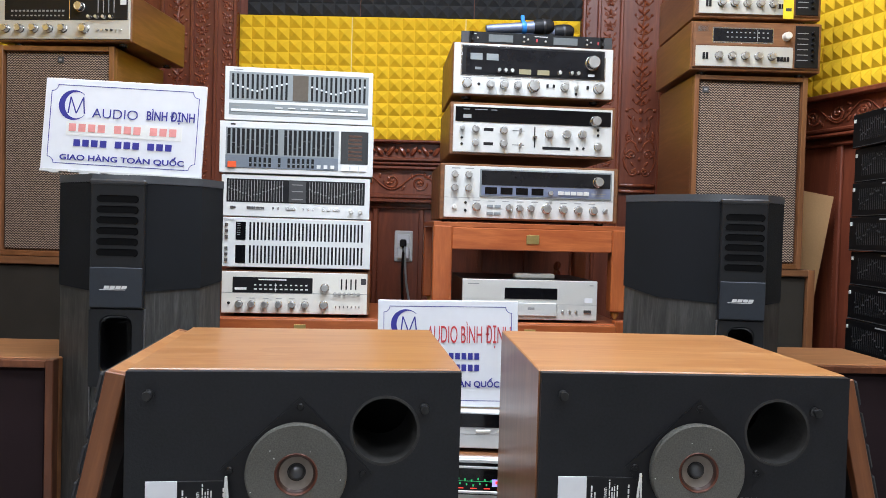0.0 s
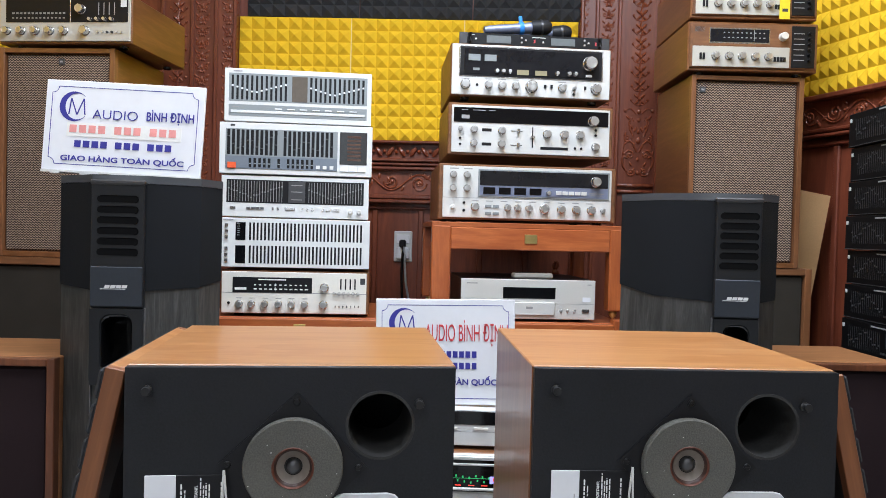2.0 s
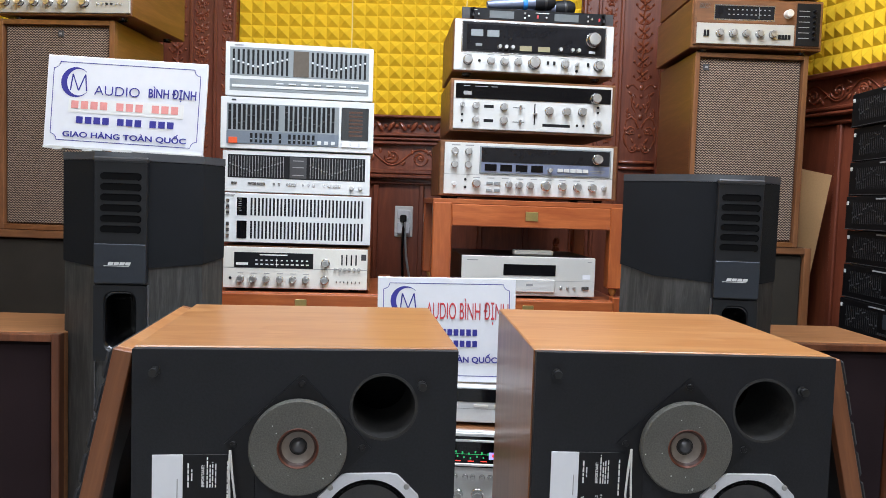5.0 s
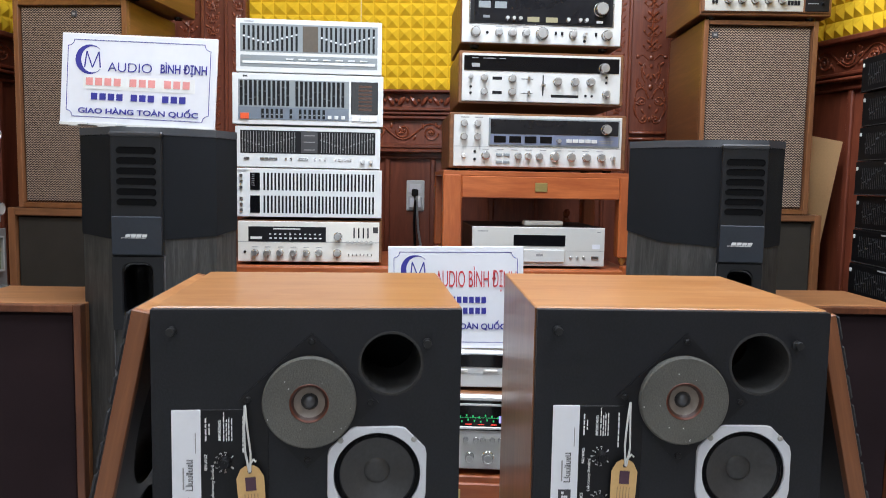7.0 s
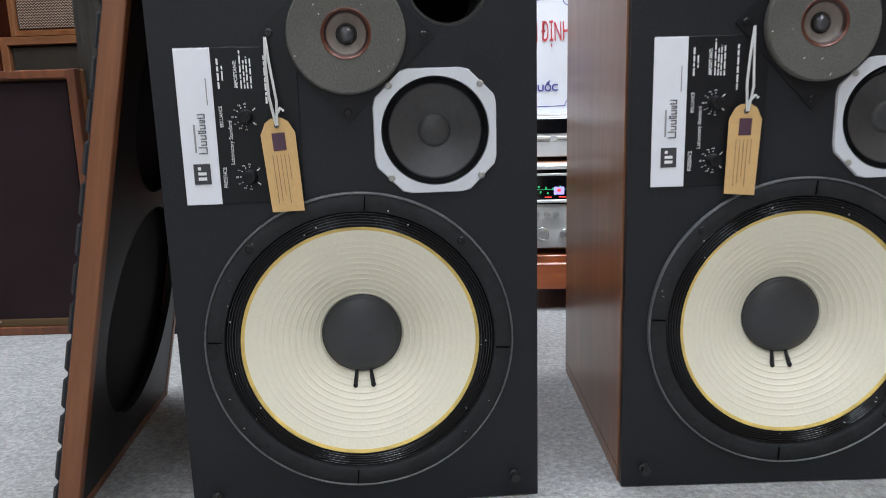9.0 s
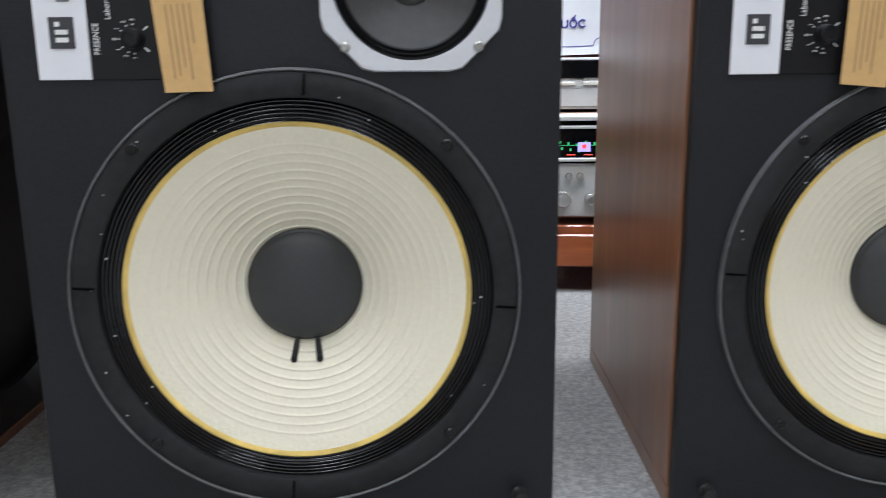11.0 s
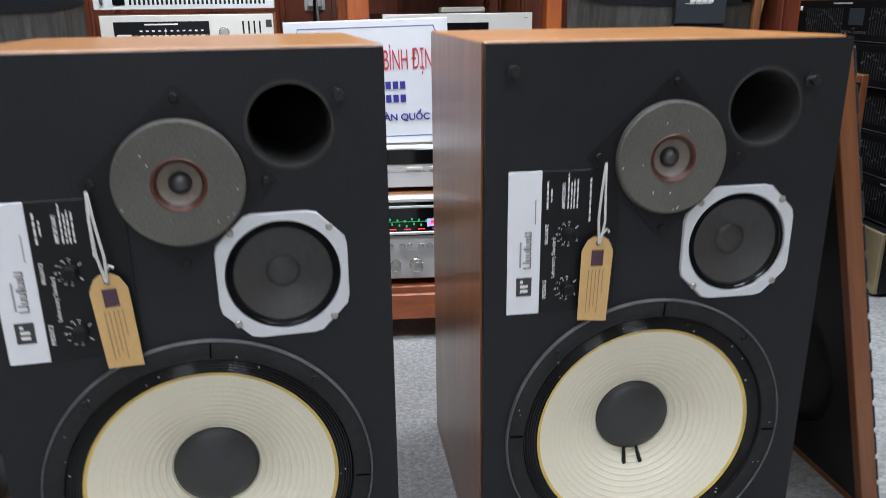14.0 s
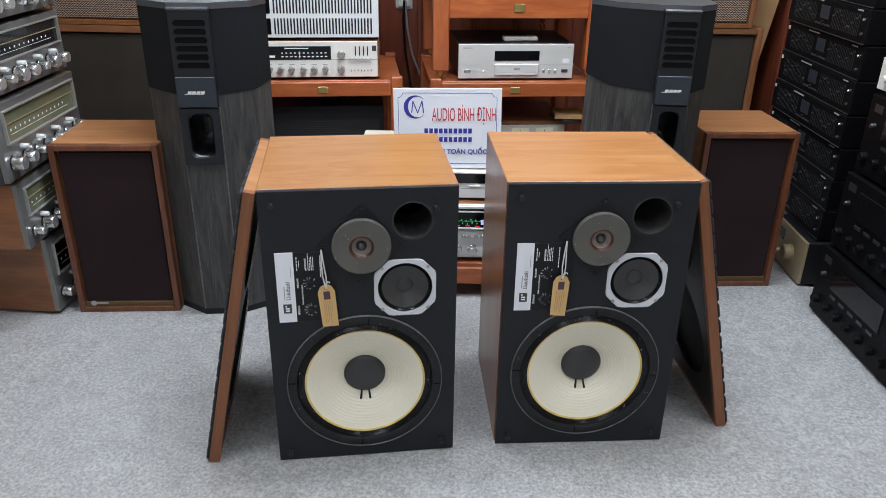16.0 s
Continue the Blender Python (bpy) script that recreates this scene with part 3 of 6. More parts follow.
def carved_lyre(s, cx, z0, z1, y):
    """A lyre of mirrored volutes under the vine: foot scrolls, swelling sides, a rosette and two outer curls."""
    h = z1 - z0
    for side in (-1, 1):
        spiral(s, cx + side * 0.026, z0 + 0.045, y, 0.02, 1.2, math.pi * (0.0 if side > 0 else 1.0), -side, 0.0048)
        s.tube([(cx + side * x, y, z0 + h * k) for x, k in ((0.046, 0.14), (0.06, 0.2), (0.066, 0.29), (0.058, 0.37), (0.042, 0.42), (0.026, 0.4))], [0.0035, 0.005, 0.0055, 0.005, 0.004, 0.003], 6)
        spiral(s, cx + side * 0.034, z0 + h * 0.36, y, 0.017, 1.1, math.pi * 0.5, side, 0.0042)
        s.tube([(cx + side * x, y, z0 + h * k) for x, k in ((0.006, 0.4), (0.018, 0.5), (0.04, 0.55), (0.058, 0.5), (0.062, 0.44))], [0.005, 0.0048, 0.0045, 0.004, 0.003], 6)
        spiral(s, cx + side * 0.046, z0 + h * 0.58, y, 0.018, 1.2, math.pi * (1.0 if side > 0 else 0.0), side, 0.004)
        s.tube([(cx + side * x, y, z0 + h * k) for x, k in ((0.02, 0.6), (0.034, 0.68), (0.04, 0.78), (0.03, 0.86), (0.022, 0.8))], [0.0035, 0.0048, 0.005, 0.004, 0.003], 6)
        s.blob((cx + side * 0.058, y, z0 + h * 0.94), (0.009, 0.008, 0.009))
        s.tube([(cx + side * 0.012, y, z0 + h * 0.9), (cx + side * 0.034, y, z0 + h * 0.97), (cx + side * 0.056, y, z0 + h * 0.95)], 0.0032, 5)
        for x, k, turn in ((0.03, 0.24, 30), (0.02, 0.16, -35), (0.05, 0.33, 60), (0.016, 0.47, 25), (0.056, 0.63, -20), (0.03, 0.73, 30), (0.014, 0.69, -25), (0.046, 0.85, 45), (0.062, 0.38, 10)):
            s.blob((cx + side * x, y, z0 + h * k), (0.0058, 0.006, 0.0125), side * turn)
    for k, r in ((0.13, 0.008), (0.3, 0.007), (0.55, 0.011), (0.66, 0.007), (0.82, 0.008), (0.93, 0.01)):
        s.blob((cx, y - 0.001, z0 + h * k), (r, 0.008, r * 1.3))


def carved_frieze(s, x0, x1, z0, z1, y, rnd):
    """A running vine of alternating volutes."""
    h, cz = z1 - z0, (z0 + z1) / 2
    step = h * 1.15
    n = max(1, int((x1 - x0) / step))
    step = (x1 - x0) / n
    for i in range(n):
        x, up = x0 + (i + 0.5) * step, 1 if i % 2 else -1
        spiral(s, x, cz + up * h * 0.04, y, h * 0.33, 1.5, math.pi * (1.0 if up > 0 else 0.0), up, h * 0.05)
        s.tube([(x - step * 0.5 + step * k / 8, y, cz - up * h * 0.34 * math.sin(math.pi * k / 8)) for k in range(9)], h * 0.035, 5)
        for k in range(4):
            s.blob((x + rnd.uniform(-0.45, 0.45) * step, y, cz + rnd.uniform(-0.36, 0.36) * h), (h * 0.06, 0.005, h * 0.13), rnd.uniform(0, 180))


rnd = random.Random(4)
# posts and mouldings of the back wall
POSTS = [(-1.29, -1.17, "wide"), (-1.162, -1.088, "strip"), (-1.046, -0.965, "strip"), (0.497, 0.545, "strip"), (0.593, 0.657, "strip"), (0.685, 0.83, "wide")]
trim_parts = Shape()
trim_parts.box((-1.30, WALL_Y - 0.05, 0.0), (-0.976, WALL_Y + 0.001, 2.7), 0.004)
trim_parts.box((0.509, WALL_Y - 0.05, 0.0), (0.852, WALL_Y + 0.001, 2.7), 0.004)
for x in (-1.298, -1.168, -1.07 + 0.006, -0.982, 0.513, 0.577, 0.672, 0.845):
    trim_parts.box((x - 0.008, WALL_Y - 0.064, 0.0), (x + 0.008, WALL_Y - 0.049, 2.7), 0.004)
setting("trim_posts", trim_parts, MAHOGANY, "dark mahogany wall posts with raised beads", "wall trim")
relief = Shape()
for x0, x1, kind in POSTS:
    if kind == "wide":
        middle = (x0 + x1) / 2 + (0.008 if x0 > 0 else 0.0)
        carved_lyre(relief, middle, 1.0, 1.325, WALL_Y - 0.052)
        carved_vine(relief, middle, 1.325, 2.1, WALL_Y - 0.052)
        for z in (0.952, 0.978):
            relief.box((x0 - 0.004, WALL_Y - 0.066, z), (x1 + 0.004, WALL_Y - 0.049, z + 0.014), 0.004)
    else:
        carved_column(relief, x0, x1, 0.9, 1.95, WALL_Y - 0.051, rnd)
setting("trim_carving", relief, MAHOGANY_CARVED, "carved mahogany scrolls and leaves on the posts", "wall carving", 50)
rail = Shape()
for z0, z1, out in ((1.066, 1.08, 0.05), (1.146, 1.158, 0.045), (1.032, 1.048, 0.03), (1.05, 1.064, 0.04), (0.905, 0.925, 0.035), (0.886, 0.902, 0.05), (0.86, 0.872, 0.022)):
    rail.box((-0.97, WALL_Y - out, z0), (0.505, WALL_Y + 0.001, z1), 0.004)
for i, x in enumerate((-0.94, -0.62, -0.36, -0.16, 0.1, 0.3, 0.5)):
    rail.box((x - 0.012, WALL_Y - 0.016, 0.1), (x + 0.012, WALL_Y + 0.001, 0.86), 0.004)
rail.box((-0.97, WALL_Y - 0.03, 0.0), (0.505, WALL_Y + 0.001, 0.11), 0.004)
setting("trim_rail", rail, MAHOGANY, "mahogany rail mouldings and panel stiles on the wall", "wall trim")
relief = Shape()
carved_frieze(relief, -0.97, 0.505, 0.928, 1.03, WALL_Y - 0.004, rnd)
for i in range(30):
    x = -0.95 + i * 0.05
    relief.blob((x, WALL_Y - 0.012, 1.113), (0.011, 0.012, 0.026), 35 if i % 2 else -35)
    relief.blob((x + 0.025, WALL_Y - 0.012, 1.113), (0.009, 0.012, 0.009))
setting("trim_frieze", relief, MAHOGANY_CARVED, "carved vine frieze under the yellow foam", "wall carving", 50)

# slanted side walls
RIGHT_AT, RIGHT_TURN = (1.281, 2.8), 20.4
right_wall = pose(RIGHT_AT[0], RIGHT_AT[1], 0, 0, 0, -90 + RIGHT_TURN)
left_wall = pose(-1.78, 2.6, 0, 0, 0, 90 - 8)


def side_wall(name, m, x0, x1, rail_z):
    """A panelled wall in its own frame: x along it, -y into the room."""
    w = tagged(part(name, bx((x0, 0.0, -0.1), (x1, 0.1, CEILING_Z)), MAHOGANY, None, "", m), "dark mahogany wall with a carved frieze", "wall", "", "structure")
    r = Shape()
    for z0, z1, out in ((rail_z + 0.135, rail_z + 0.155, 0.04), (rail_z, rail_z + 0.012, 0.045), (rail_z + 0.02, rail_z + 0.034, 0.03), (rail_z - 0.03, rail_z - 0.016, 0.02)):
        r.box((x0, -out, z0), (x1, 0.001, z1), 0.004)
    k = x0 + 0.1
    while k < x1:
        r.box((k - 0.012, -0.014, 0.1), (k + 0.012, 0.001, rail_z - 0.03), 0.004)
        k += 0.26
    tagged(part("trim_rail", r, MAHOGANY, None, "", m), "mahogany rail mouldings on the side wall", "wall trim", "", "structure")
    c = Shape()
    carved_frieze(c, x0, x1, rail_z + 0.038, rail_z + 0.132, -0.004, rnd)
    tagged(part("trim_frieze", c, MAHOGANY_CARVED, None, "", m, 50), "carved vine frieze on the side wall", "wall carving", "", "structure")
    f = thing("acoustic_foam", m @ pose(x0, -0.002, rail_z + 0.156), "yellow pyramid acoustic foam panels on the side wall", "foam", "", "structure")
    for i in range(int((x1 - x0) / 0.4935)):
        for j in range(2):
            foam_panel(f, pose(i * 0.4935, 0, j * 0.5315), YELLOW_FOAM, n=12, rows=9)


side_wall("wall_east", right_wall, -0.45, 2.6, 1.136)
side_wall("wall_west", left_wall, -2.6, 0.62, 1.136)
# Unseen walls added to close the room, kept dull to limit fill light.
setting("wall_east_return", bx((2.2, -2.7, -0.1), (2.3, 0.6, CEILING_Z)), UNSEEN_WALL, "plain dull unseen wall beside the camera")
setting("wall_west_return", bx((-2.3, -2.7, -0.1), (-2.2, 0.2, CEILING_Z)), UNSEEN_WALL, "plain dull unseen wall beside the camera")

# outlet with its plug and cord
outlet = thing("wall_outlet", pose(-0.235, WALL_Y, 0.698), "white double wall outlet with a black plug", "outlet")
part("cover_plate", bx((-0.04, -0.008, -0.068), (0.04, 0, 0.068), 0.004), SILVER_WHITE, outlet)
part("socket", bx((-0.028, -0.012, 0.012), (0.028, -0.007, 0.052), 0.004), WHITE_BOARD, outlet)
part("adapter", bx((-0.028, -0.03, -0.056), (0.028, -0.008, -0.002), 0.006), WHITE_BOARD, outlet)
part("plug", bx((-0.014, -0.045, -0.004), (0.014, -0.012, 0.03), 0.006), BLACK_PLASTIC, outlet)
cord_pts = [(0, -0.04, 0), (0.004, -0.06, -0.03), (0.0, -0.055, -0.12), (0.006, -0.05, -0.25), (0.03, -0.06, -0.4), (0.06, -0.07, -0.62)]
part("cord", Shape().tube(cord_pts, 0.006, 8), RUBBER, outlet)
part("second_cord", Shape().tube([(0.006, -0.036, 0.004), (0.012, -0.055, -0.05), (0.018, -0.05, -0.15), (0.04, -0.05, -0.27), (0.085, -0.06, -0.38), (0.13, -0.07, -0.47)], 0.005, 8), GREY_PRINT, outlet, "grey cord")


# ---- the pair of floor speakers ----
SW, SH, SD = 0.374, 0.61, 0.346


def ring(cx, cz, r, n, y=0.0):
    return [(cx + r * math.cos(2 * math.pi * i / n), y, cz + r * math.sin(2 * math.pi * i / n)) for i in range(n)]


def pierced_plate(x0, x1, z0, z1, y0, y1, holes, n=64):
    """A flat board with round holes cut through it."""
    bmx = bmesh.new()
    loops = [[(x0, y0, z0), (x1, y0, z0), (x1, y0, z1), (x0, y0, z1)]] + [ring(cx, cz, r, n, y0) for cx, cz, r in holes]
    edges = []
    for lp in loops:
        vs = [bmx.verts.new(p) for p in lp]
        edges += [bmx.edges.new((vs[i], vs[(i + 1) % len(vs)])) for i in range(len(vs))]
    bmesh.ops.triangle_fill(bmx, use_beauty=True, use_dissolve=False, edges=edges)
    bmx.verts.index_update()
    front = [tuple(v.co) for v in bmx.verts]
    faces = [[v.index for v in f.verts] for f in bmx.faces]
    rim = [(e.verts[0].index, e.verts[1].index) for e in bmx.edges if len(e.link_faces) == 1]
    bmx.free()
    k = len(front)
    s = Shape()
    s.v = front + [(x, y1, z) for x, y, z in front]
    s.f = [tuple(f) for f in faces] + [tuple(i + k for i in reversed(f)) for f in faces] + [(a, b, b + k, a + k) for a, b in rim]
    return s


def stud(parent, x, z, y=-0.012):
    me = shared("stud", lambda: Shape().lathe([(0.0056, 0), (0.0056, 0.003), (0.0034, 0.004), (0.0034, 0.008), (0.0054, 0.009), (0.0048, 0.0125)], 12, FRONT).mesh("grille_stud", STUD_BLACK))
    part("grille_stud", me, None, parent, "", pose(x, y, z))


def screw_mesh():
    return Shape().lathe([(0.0042, 0), (0.0042, 0.0012), (0.003, 0.0022)], 10, FRONT).box((-0.003, -0.0026, -0.0005), (0.003, -0.002, 0.0005)).mesh("screw", BLACK_SCREW)


def floor_speaker(m, group, wx=0.187, wz=0.186, tag_turn=-4.0):
    """x from 0 at its left front edge, y back from the front, z up."""
    root = thing("floor_speaker", m, "walnut vintage three-way speaker with its grille off and a cream woofer", "speaker", group)
    t = 0.019
    # Lit top and shaded sides of one veneer, toned by colour.
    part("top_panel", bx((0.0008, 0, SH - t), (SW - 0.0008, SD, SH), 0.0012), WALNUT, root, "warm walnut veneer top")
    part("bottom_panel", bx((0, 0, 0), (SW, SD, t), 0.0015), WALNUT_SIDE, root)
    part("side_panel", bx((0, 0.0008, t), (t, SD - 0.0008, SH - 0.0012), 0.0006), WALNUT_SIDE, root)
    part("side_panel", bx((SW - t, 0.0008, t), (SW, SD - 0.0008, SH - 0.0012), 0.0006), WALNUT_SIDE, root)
    part("back_panel", bx((t, SD - t, t), (SW - t, SD - 0.001, SH - t)), BLACK_PAINT, root)
    px, pz, pr = 0.286, 0.542, 0.037
    mx, mz = 0.2705, 0.4025
    tx, tz = 0.188, 0.4965
    part("baffle", pierced_plate(0.0015, SW - 0.0015, 0.0015, SH - 0.0015, -0.012, -0.0005, [(wx, wz, 0.1395), (px, pz, pr), (mx, mz, 0.0535)]), BLACK_PAINT, root, "matt black front board")
    part("port_tube", Shape().lathe([(pr + 0.004, -0.0105), (pr + 0.003, -0.0125), (pr, -0.0125), (pr - 0.001, 0.0), (pr - 0.001, 0.11)], 40, pose(px, 0, pz, -90), False), PORT_LINER, root)
    # woofer
    at = pose(wx, -0.012, wz, 90)
    wf = part("woofer", Shape().lathe([(0.1568, 0.0), (0.1568, 0.0032), (0.155, 0.0042), (0.1422, 0.0038), (0.1396, 0.0024), (0.1385, -0.008)], 96, at, False), FRAME_BLACK, root, "black cast frame of the twelve-inch woofer")
    part("rim_line", Shape().lathe([(0.1567, 0.0), (0.1569, 0.0034), (0.1575, 0.0047), (0.1585, 0.0046), (0.1591, 0.003), (0.1593, 0.0)], 96, at, False), RIM_METAL, wf, "worn grey edge of the frame")
    prof = []
    for i in range(61):
        k = i / 60
        prof.append((0.1388 - 0.0153 * k, 0.0017 * (abs(math.sin(k * math.pi * 5.5)) - 0.5) - 0.0012 + 0.0012 * k))
    part("surround", Shape().lathe(prof, 96, pose(wx, -0.011, wz, 90), False), SURROUND, wf, "glossy black pleated cloth surround")
    part("cone_edge", Shape().lathe([(0.1242, -0.0006), (0.1232, 0.0006), (0.122, 0.0004), (0.1196, -0.0012)], 96, pose(wx, -0.011, wz, 90), False), CONE_EDGE, wf)
    prof = []
    for i in range(193):
        k = i / 192
        r = 0.12 - 0.081 * k
        depth = -0.001 - 0.0385 * (0.62 * k + 0.38 * k ** 3)
        rib = (1 - abs(math.sin(k * math.pi * 13))) ** 2.2
        prof.append((r, depth + (0.0002 + 0.0011 * k) * rib * (0.1 < k < 0.93)))
    part("cone", Shape().lathe(prof, 96, pose(wx, -0.011, wz, 90), False), CONE_PAPER, wf, "cream ribbed paper cone", None, 60)
    part("dust_cap", Shape().lathe([(0.0422 * math.cos(a), -0.0355 + 0.0135 * math.sin(a)) for a in [math.pi / 2 * i / 10 for i in range(10)]], 48, pose(wx, -0.011, wz, 90)), DUST_CAP, wf)
    part("glue_bead", Shape().lathe([(0.0435, -0.0375), (0.0431, -0.0340), (0.0412, -0.0325)], 48, pose(wx, -0.011, wz, 90), False), DUST_CAP, wf)
    for sx in (-0.0085, 0.0085):
        wire = [(wx + sx * 0.9, 0.0225, wz - 0.041), (wx + sx, 0.0185, wz - 0.048), (wx + sx * 1.15, 0.0145, wz - 0.0555)]
        part("lead_wire", Shape().tube(wire, [0.0017, 0.0023, 0.0025], 8).blob((wire[2][0], wire[2][1] - 0.001, wire[2][2]), (0.0028, 0.002, 0.0032)), BLACK_PLASTIC, wf)
    for a in (45, 135, 225, 315):
        ang = radians(a)
        part("screw", shared("screw", screw_mesh), None, wf, "", pose(wx + 0.1502 * math.cos(ang), -0.0158, wz + 0.1502 * math.sin(ang)))
    for a in (0, 90, 180, 270):
        part("seam", bx((0.141, -0.0172, -0.0007), (0.1555, -0.0148, 0.0007)), SLOT_BLACK, wf, "", pose(wx, 0, wz) @ pose(0, 0, 0, 0, a + 4, 0))
    specks = Shape()
    for i in range(18):
        a, r, q = rnd.uniform(0, 6.28), rnd.choice((rnd.uniform(0.1245, 0.138), rnd.uniform(0.1405, 0.155))), rnd.uniform(0.0003, 0.0006)
        x, z, y = wx + r * math.cos(a), wz + r * math.sin(a), -0.0163 if r > 0.1395 else -0.0118
        specks.box((x - q, y - 0.0004, z - q * rnd.uniform(0.5, 1.2)), (x + q, y + 0.003, z + q * 0.8))
    tagged(part("dust", specks, STRING, wf), kind="stuff")
    # midrange on its silver plate
    o, q = 0.061, 0.029
    s = Shape()
    n = 48
    outer = []
    for i in range(n):
        a = 2 * math.pi * i / n
        c, d = math.cos(a), math.sin(a)
        k = min(o / max(abs(c), 1e-6), o / max(abs(d), 1e-6), (2 * o - q) / (abs(c) + abs(d)))
        outer.append((c * k, d * k))
    v = [(x, 0.0, z) for x, z in outer] + [(x, -0.003, z) for x, z in [(a * 0.985, b * 0.985) for a, b in outer]] + [(0.0537 * math.cos(2 * math.pi * i / n), -0.003, 0.0537 * math.sin(2 * math.pi * i / n)) for i in range(n)] + [(0.0528 * math.cos(2 * math.pi * i / n), 0.004, 0.0528 * math.sin(2 * math.pi * i / n)) for i in range(n)]
    f = []
    for j in range(3):
        f += [(j * n + i, j * n + (i + 1) % n, (j + 1) * n + (i + 1) % n, (j + 1) * n + i) for i in range(n)]
    s.add(v, f)
    mid = part("midrange", s, MID_PLATE, root, "satin silver midrange plate with cut corners", pose(mx, -0.012, mz))
    part("surround", Shape().lathe([(0.0535, -0.001), (0.0522, 0.0014), (0.0508, -0.0008), (0.0496, 0.0012), (0.0482, -0.0008), (0.0469, 0.0008), (0.0456, -0.002)], 48, FRONT, False), RUBBER, mid)
    part("cone", Shape().lathe([(0.0458, -0.002), (0.038, -0.0052), (0.03, -0.0082), (0.022, -0.0112), (0.0158, -0.0132)], 48, FRONT, False), MID_CONE, mid)
    part("dust_cap", Shape().lathe([(0.0164, -0.0132), (0.0152, -0.0118), (0.0125, -0.0106), (0.0085, -0.0097), (0.004, -0.0092)], 32, FRONT), MID_CONE, mid)
    for sx in (-1, 1):
        for sz in (-1, 1):
            part("screw", shared("bright_screw", lambda: Shape().lathe([(0.0036, 0), (0.0036, 0.001), (0.0022, 0.002)], 10, FRONT).mesh("screw", OLD_SILVER)), None, mid, "", pose(sx * 0.0448, -0.003, sz * 0.0448))
    # tweeter
    dm = 0.084
    tw = part("tweeter", Shape().add([(0, 0, -dm), (dm, 0, 0), (0, 0, dm), (-dm, 0, 0), (0, -0.002, -dm), (dm, -0.002, 0), (0, -0.002, dm), (-dm, -0.002, 0)], [(4, 5, 6, 7), (0, 1, 5, 4), (1, 2, 6, 5), (2, 3, 7, 6), (3, 0, 4, 7)]), BLACK_PLASTIC, root, "black diamond plate of the tweeter", pose(tx, -0.012, tz) @ pose(0, 0, 0, 0, 2, 0))
    part("foam_ring", Shape().lathe([(0.0562, 0.002), (0.0564, 0.009), (0.0545, 0.0115), (0.024, 0.0115), (0.0225, 0.006)], 56, FRONT, False), RING_FELT, tw, "grey felt ring")
    flecks = Shape()
    for i in range(9):
        a, r, q = rnd.uniform(0, 6.28), rnd.uniform(0.028, 0.053), rnd.uniform(0.0003, 0.0007)
        flecks.box((r * math.cos(a) - q, -0.0119, r * math.sin(a) - q), (r * math.cos(a) + q, -0.0113, r * math.sin(a) + q * 0.7))
    tagged(part("dust", flecks, STRING, tw), kind="stuff")
    part("copper_ring", Shape().lathe([(0.024, 0.006), (0.024, 0.0115), (0.0232, 0.0122), (0.0214, 0.0108)], 40, FRONT, False), COPPER_RING, tw)
    part("inner_ring", Shape().lathe([(0.0215, 0.0108), (0.0205, 0.0085), (0.0188, 0.0072)], 40, FRONT, False), DARK_COPPER, tw)
    part("cone", Shape().lathe([(0.0195, 0.0075), (0.0155, 0.004), (0.009, 0.0015)], 40, FRONT, False), TAN_CONE, tw)
    part("dome", Shape().lathe([(0.0092 * math.cos(a), 0.0015 + 0.0075 * math.sin(a)) for a in [math.pi / 2 * i / 8 for i in range(8)]], 32, FRONT), DARK_STEEL, tw)
    for sx, sz in ((0, -1), (1, 0), (0, 1), (-1, 0)):
        part("screw", shared("screw", screw_mesh), None, tw, "", pose(sx * 0.0735, -0.002, sz * 0.0735))
    # control plate, white model plate and hang tag
    cp = part("control_plate", bx((0.059, -0.0132, 0.334), (0.139, -0.0119, 0.4832), 0.0004), BLACK_PLASTIC, root, "", pose(0, 0, 0.004))
    upward = pose(0, 0, 0, 0, -90, 0)
    for cz in (0.418, 0.360):
        part("level_knob", knob_mesh(0.0066, 0.009, BLACK_PLASTIC), None, cp, "", pose(0.0875, -0.0132, cz, 90))
        ticks = Shape()
        for a in (40, 90, 115, 145, 180, 215, 245, 270, 320):
            ticks.box((0.0088, -0.0136, -0.0005), (0.0098 if 60 < a < 300 else 0.0125, -0.0131, 0.0005), 0, pose(0.0875, 0, cz) @ pose(0, 0, 0, 0, -a, 0))
        tagged(part("dial_marks", ticks, WHITE_PRINT, cp), kind="stuff")
        for a, digit in ((90, "3"), (117, "2"), (147, "1"), (180, "0"), (213, "1"), (243, "2"), (270, "3")):
            text(digit, 0.0036, WHITE_PRINT, cp, pose(0.0875 + 0.0122 * math.cos(radians(a)), -0.0136, cz + 0.0122 * math.sin(radians(a))) @ upward, "digit")
    bars = Shape()
    for x, z0, z1, w in ((0.0645, 0.445, 0.473, 0.0018), (0.0685, 0.4525, 0.466, 0.0014), (0.0857, 0.4446, 0.48, 0.0014), (0.0889, 0.4446, 0.471, 0.0014), (0.0917, 0.4446, 0.474, 0.0014), (0.0951, 0.4446, 0.4735, 0.0014), (0.1085, 0.43, 0.475, 0.0018)):
        z = z0
        while z < z1:
            l = min(z1, z + rnd.uniform(0.003, 0.009))
            bars.box((x - w / 2, -0.0135, z), (x + w / 2, -0.0131, l))
            z = l + 0.0014
    tagged(part("lettering_bars", bars, WHITE_PRINT, cp), kind="stuff")
    text("IMPORTANT:", 0.0044, WHITE_PRINT, cp, pose(0.081, -0.0136, 0.458) @ upward, bold=0.0001)
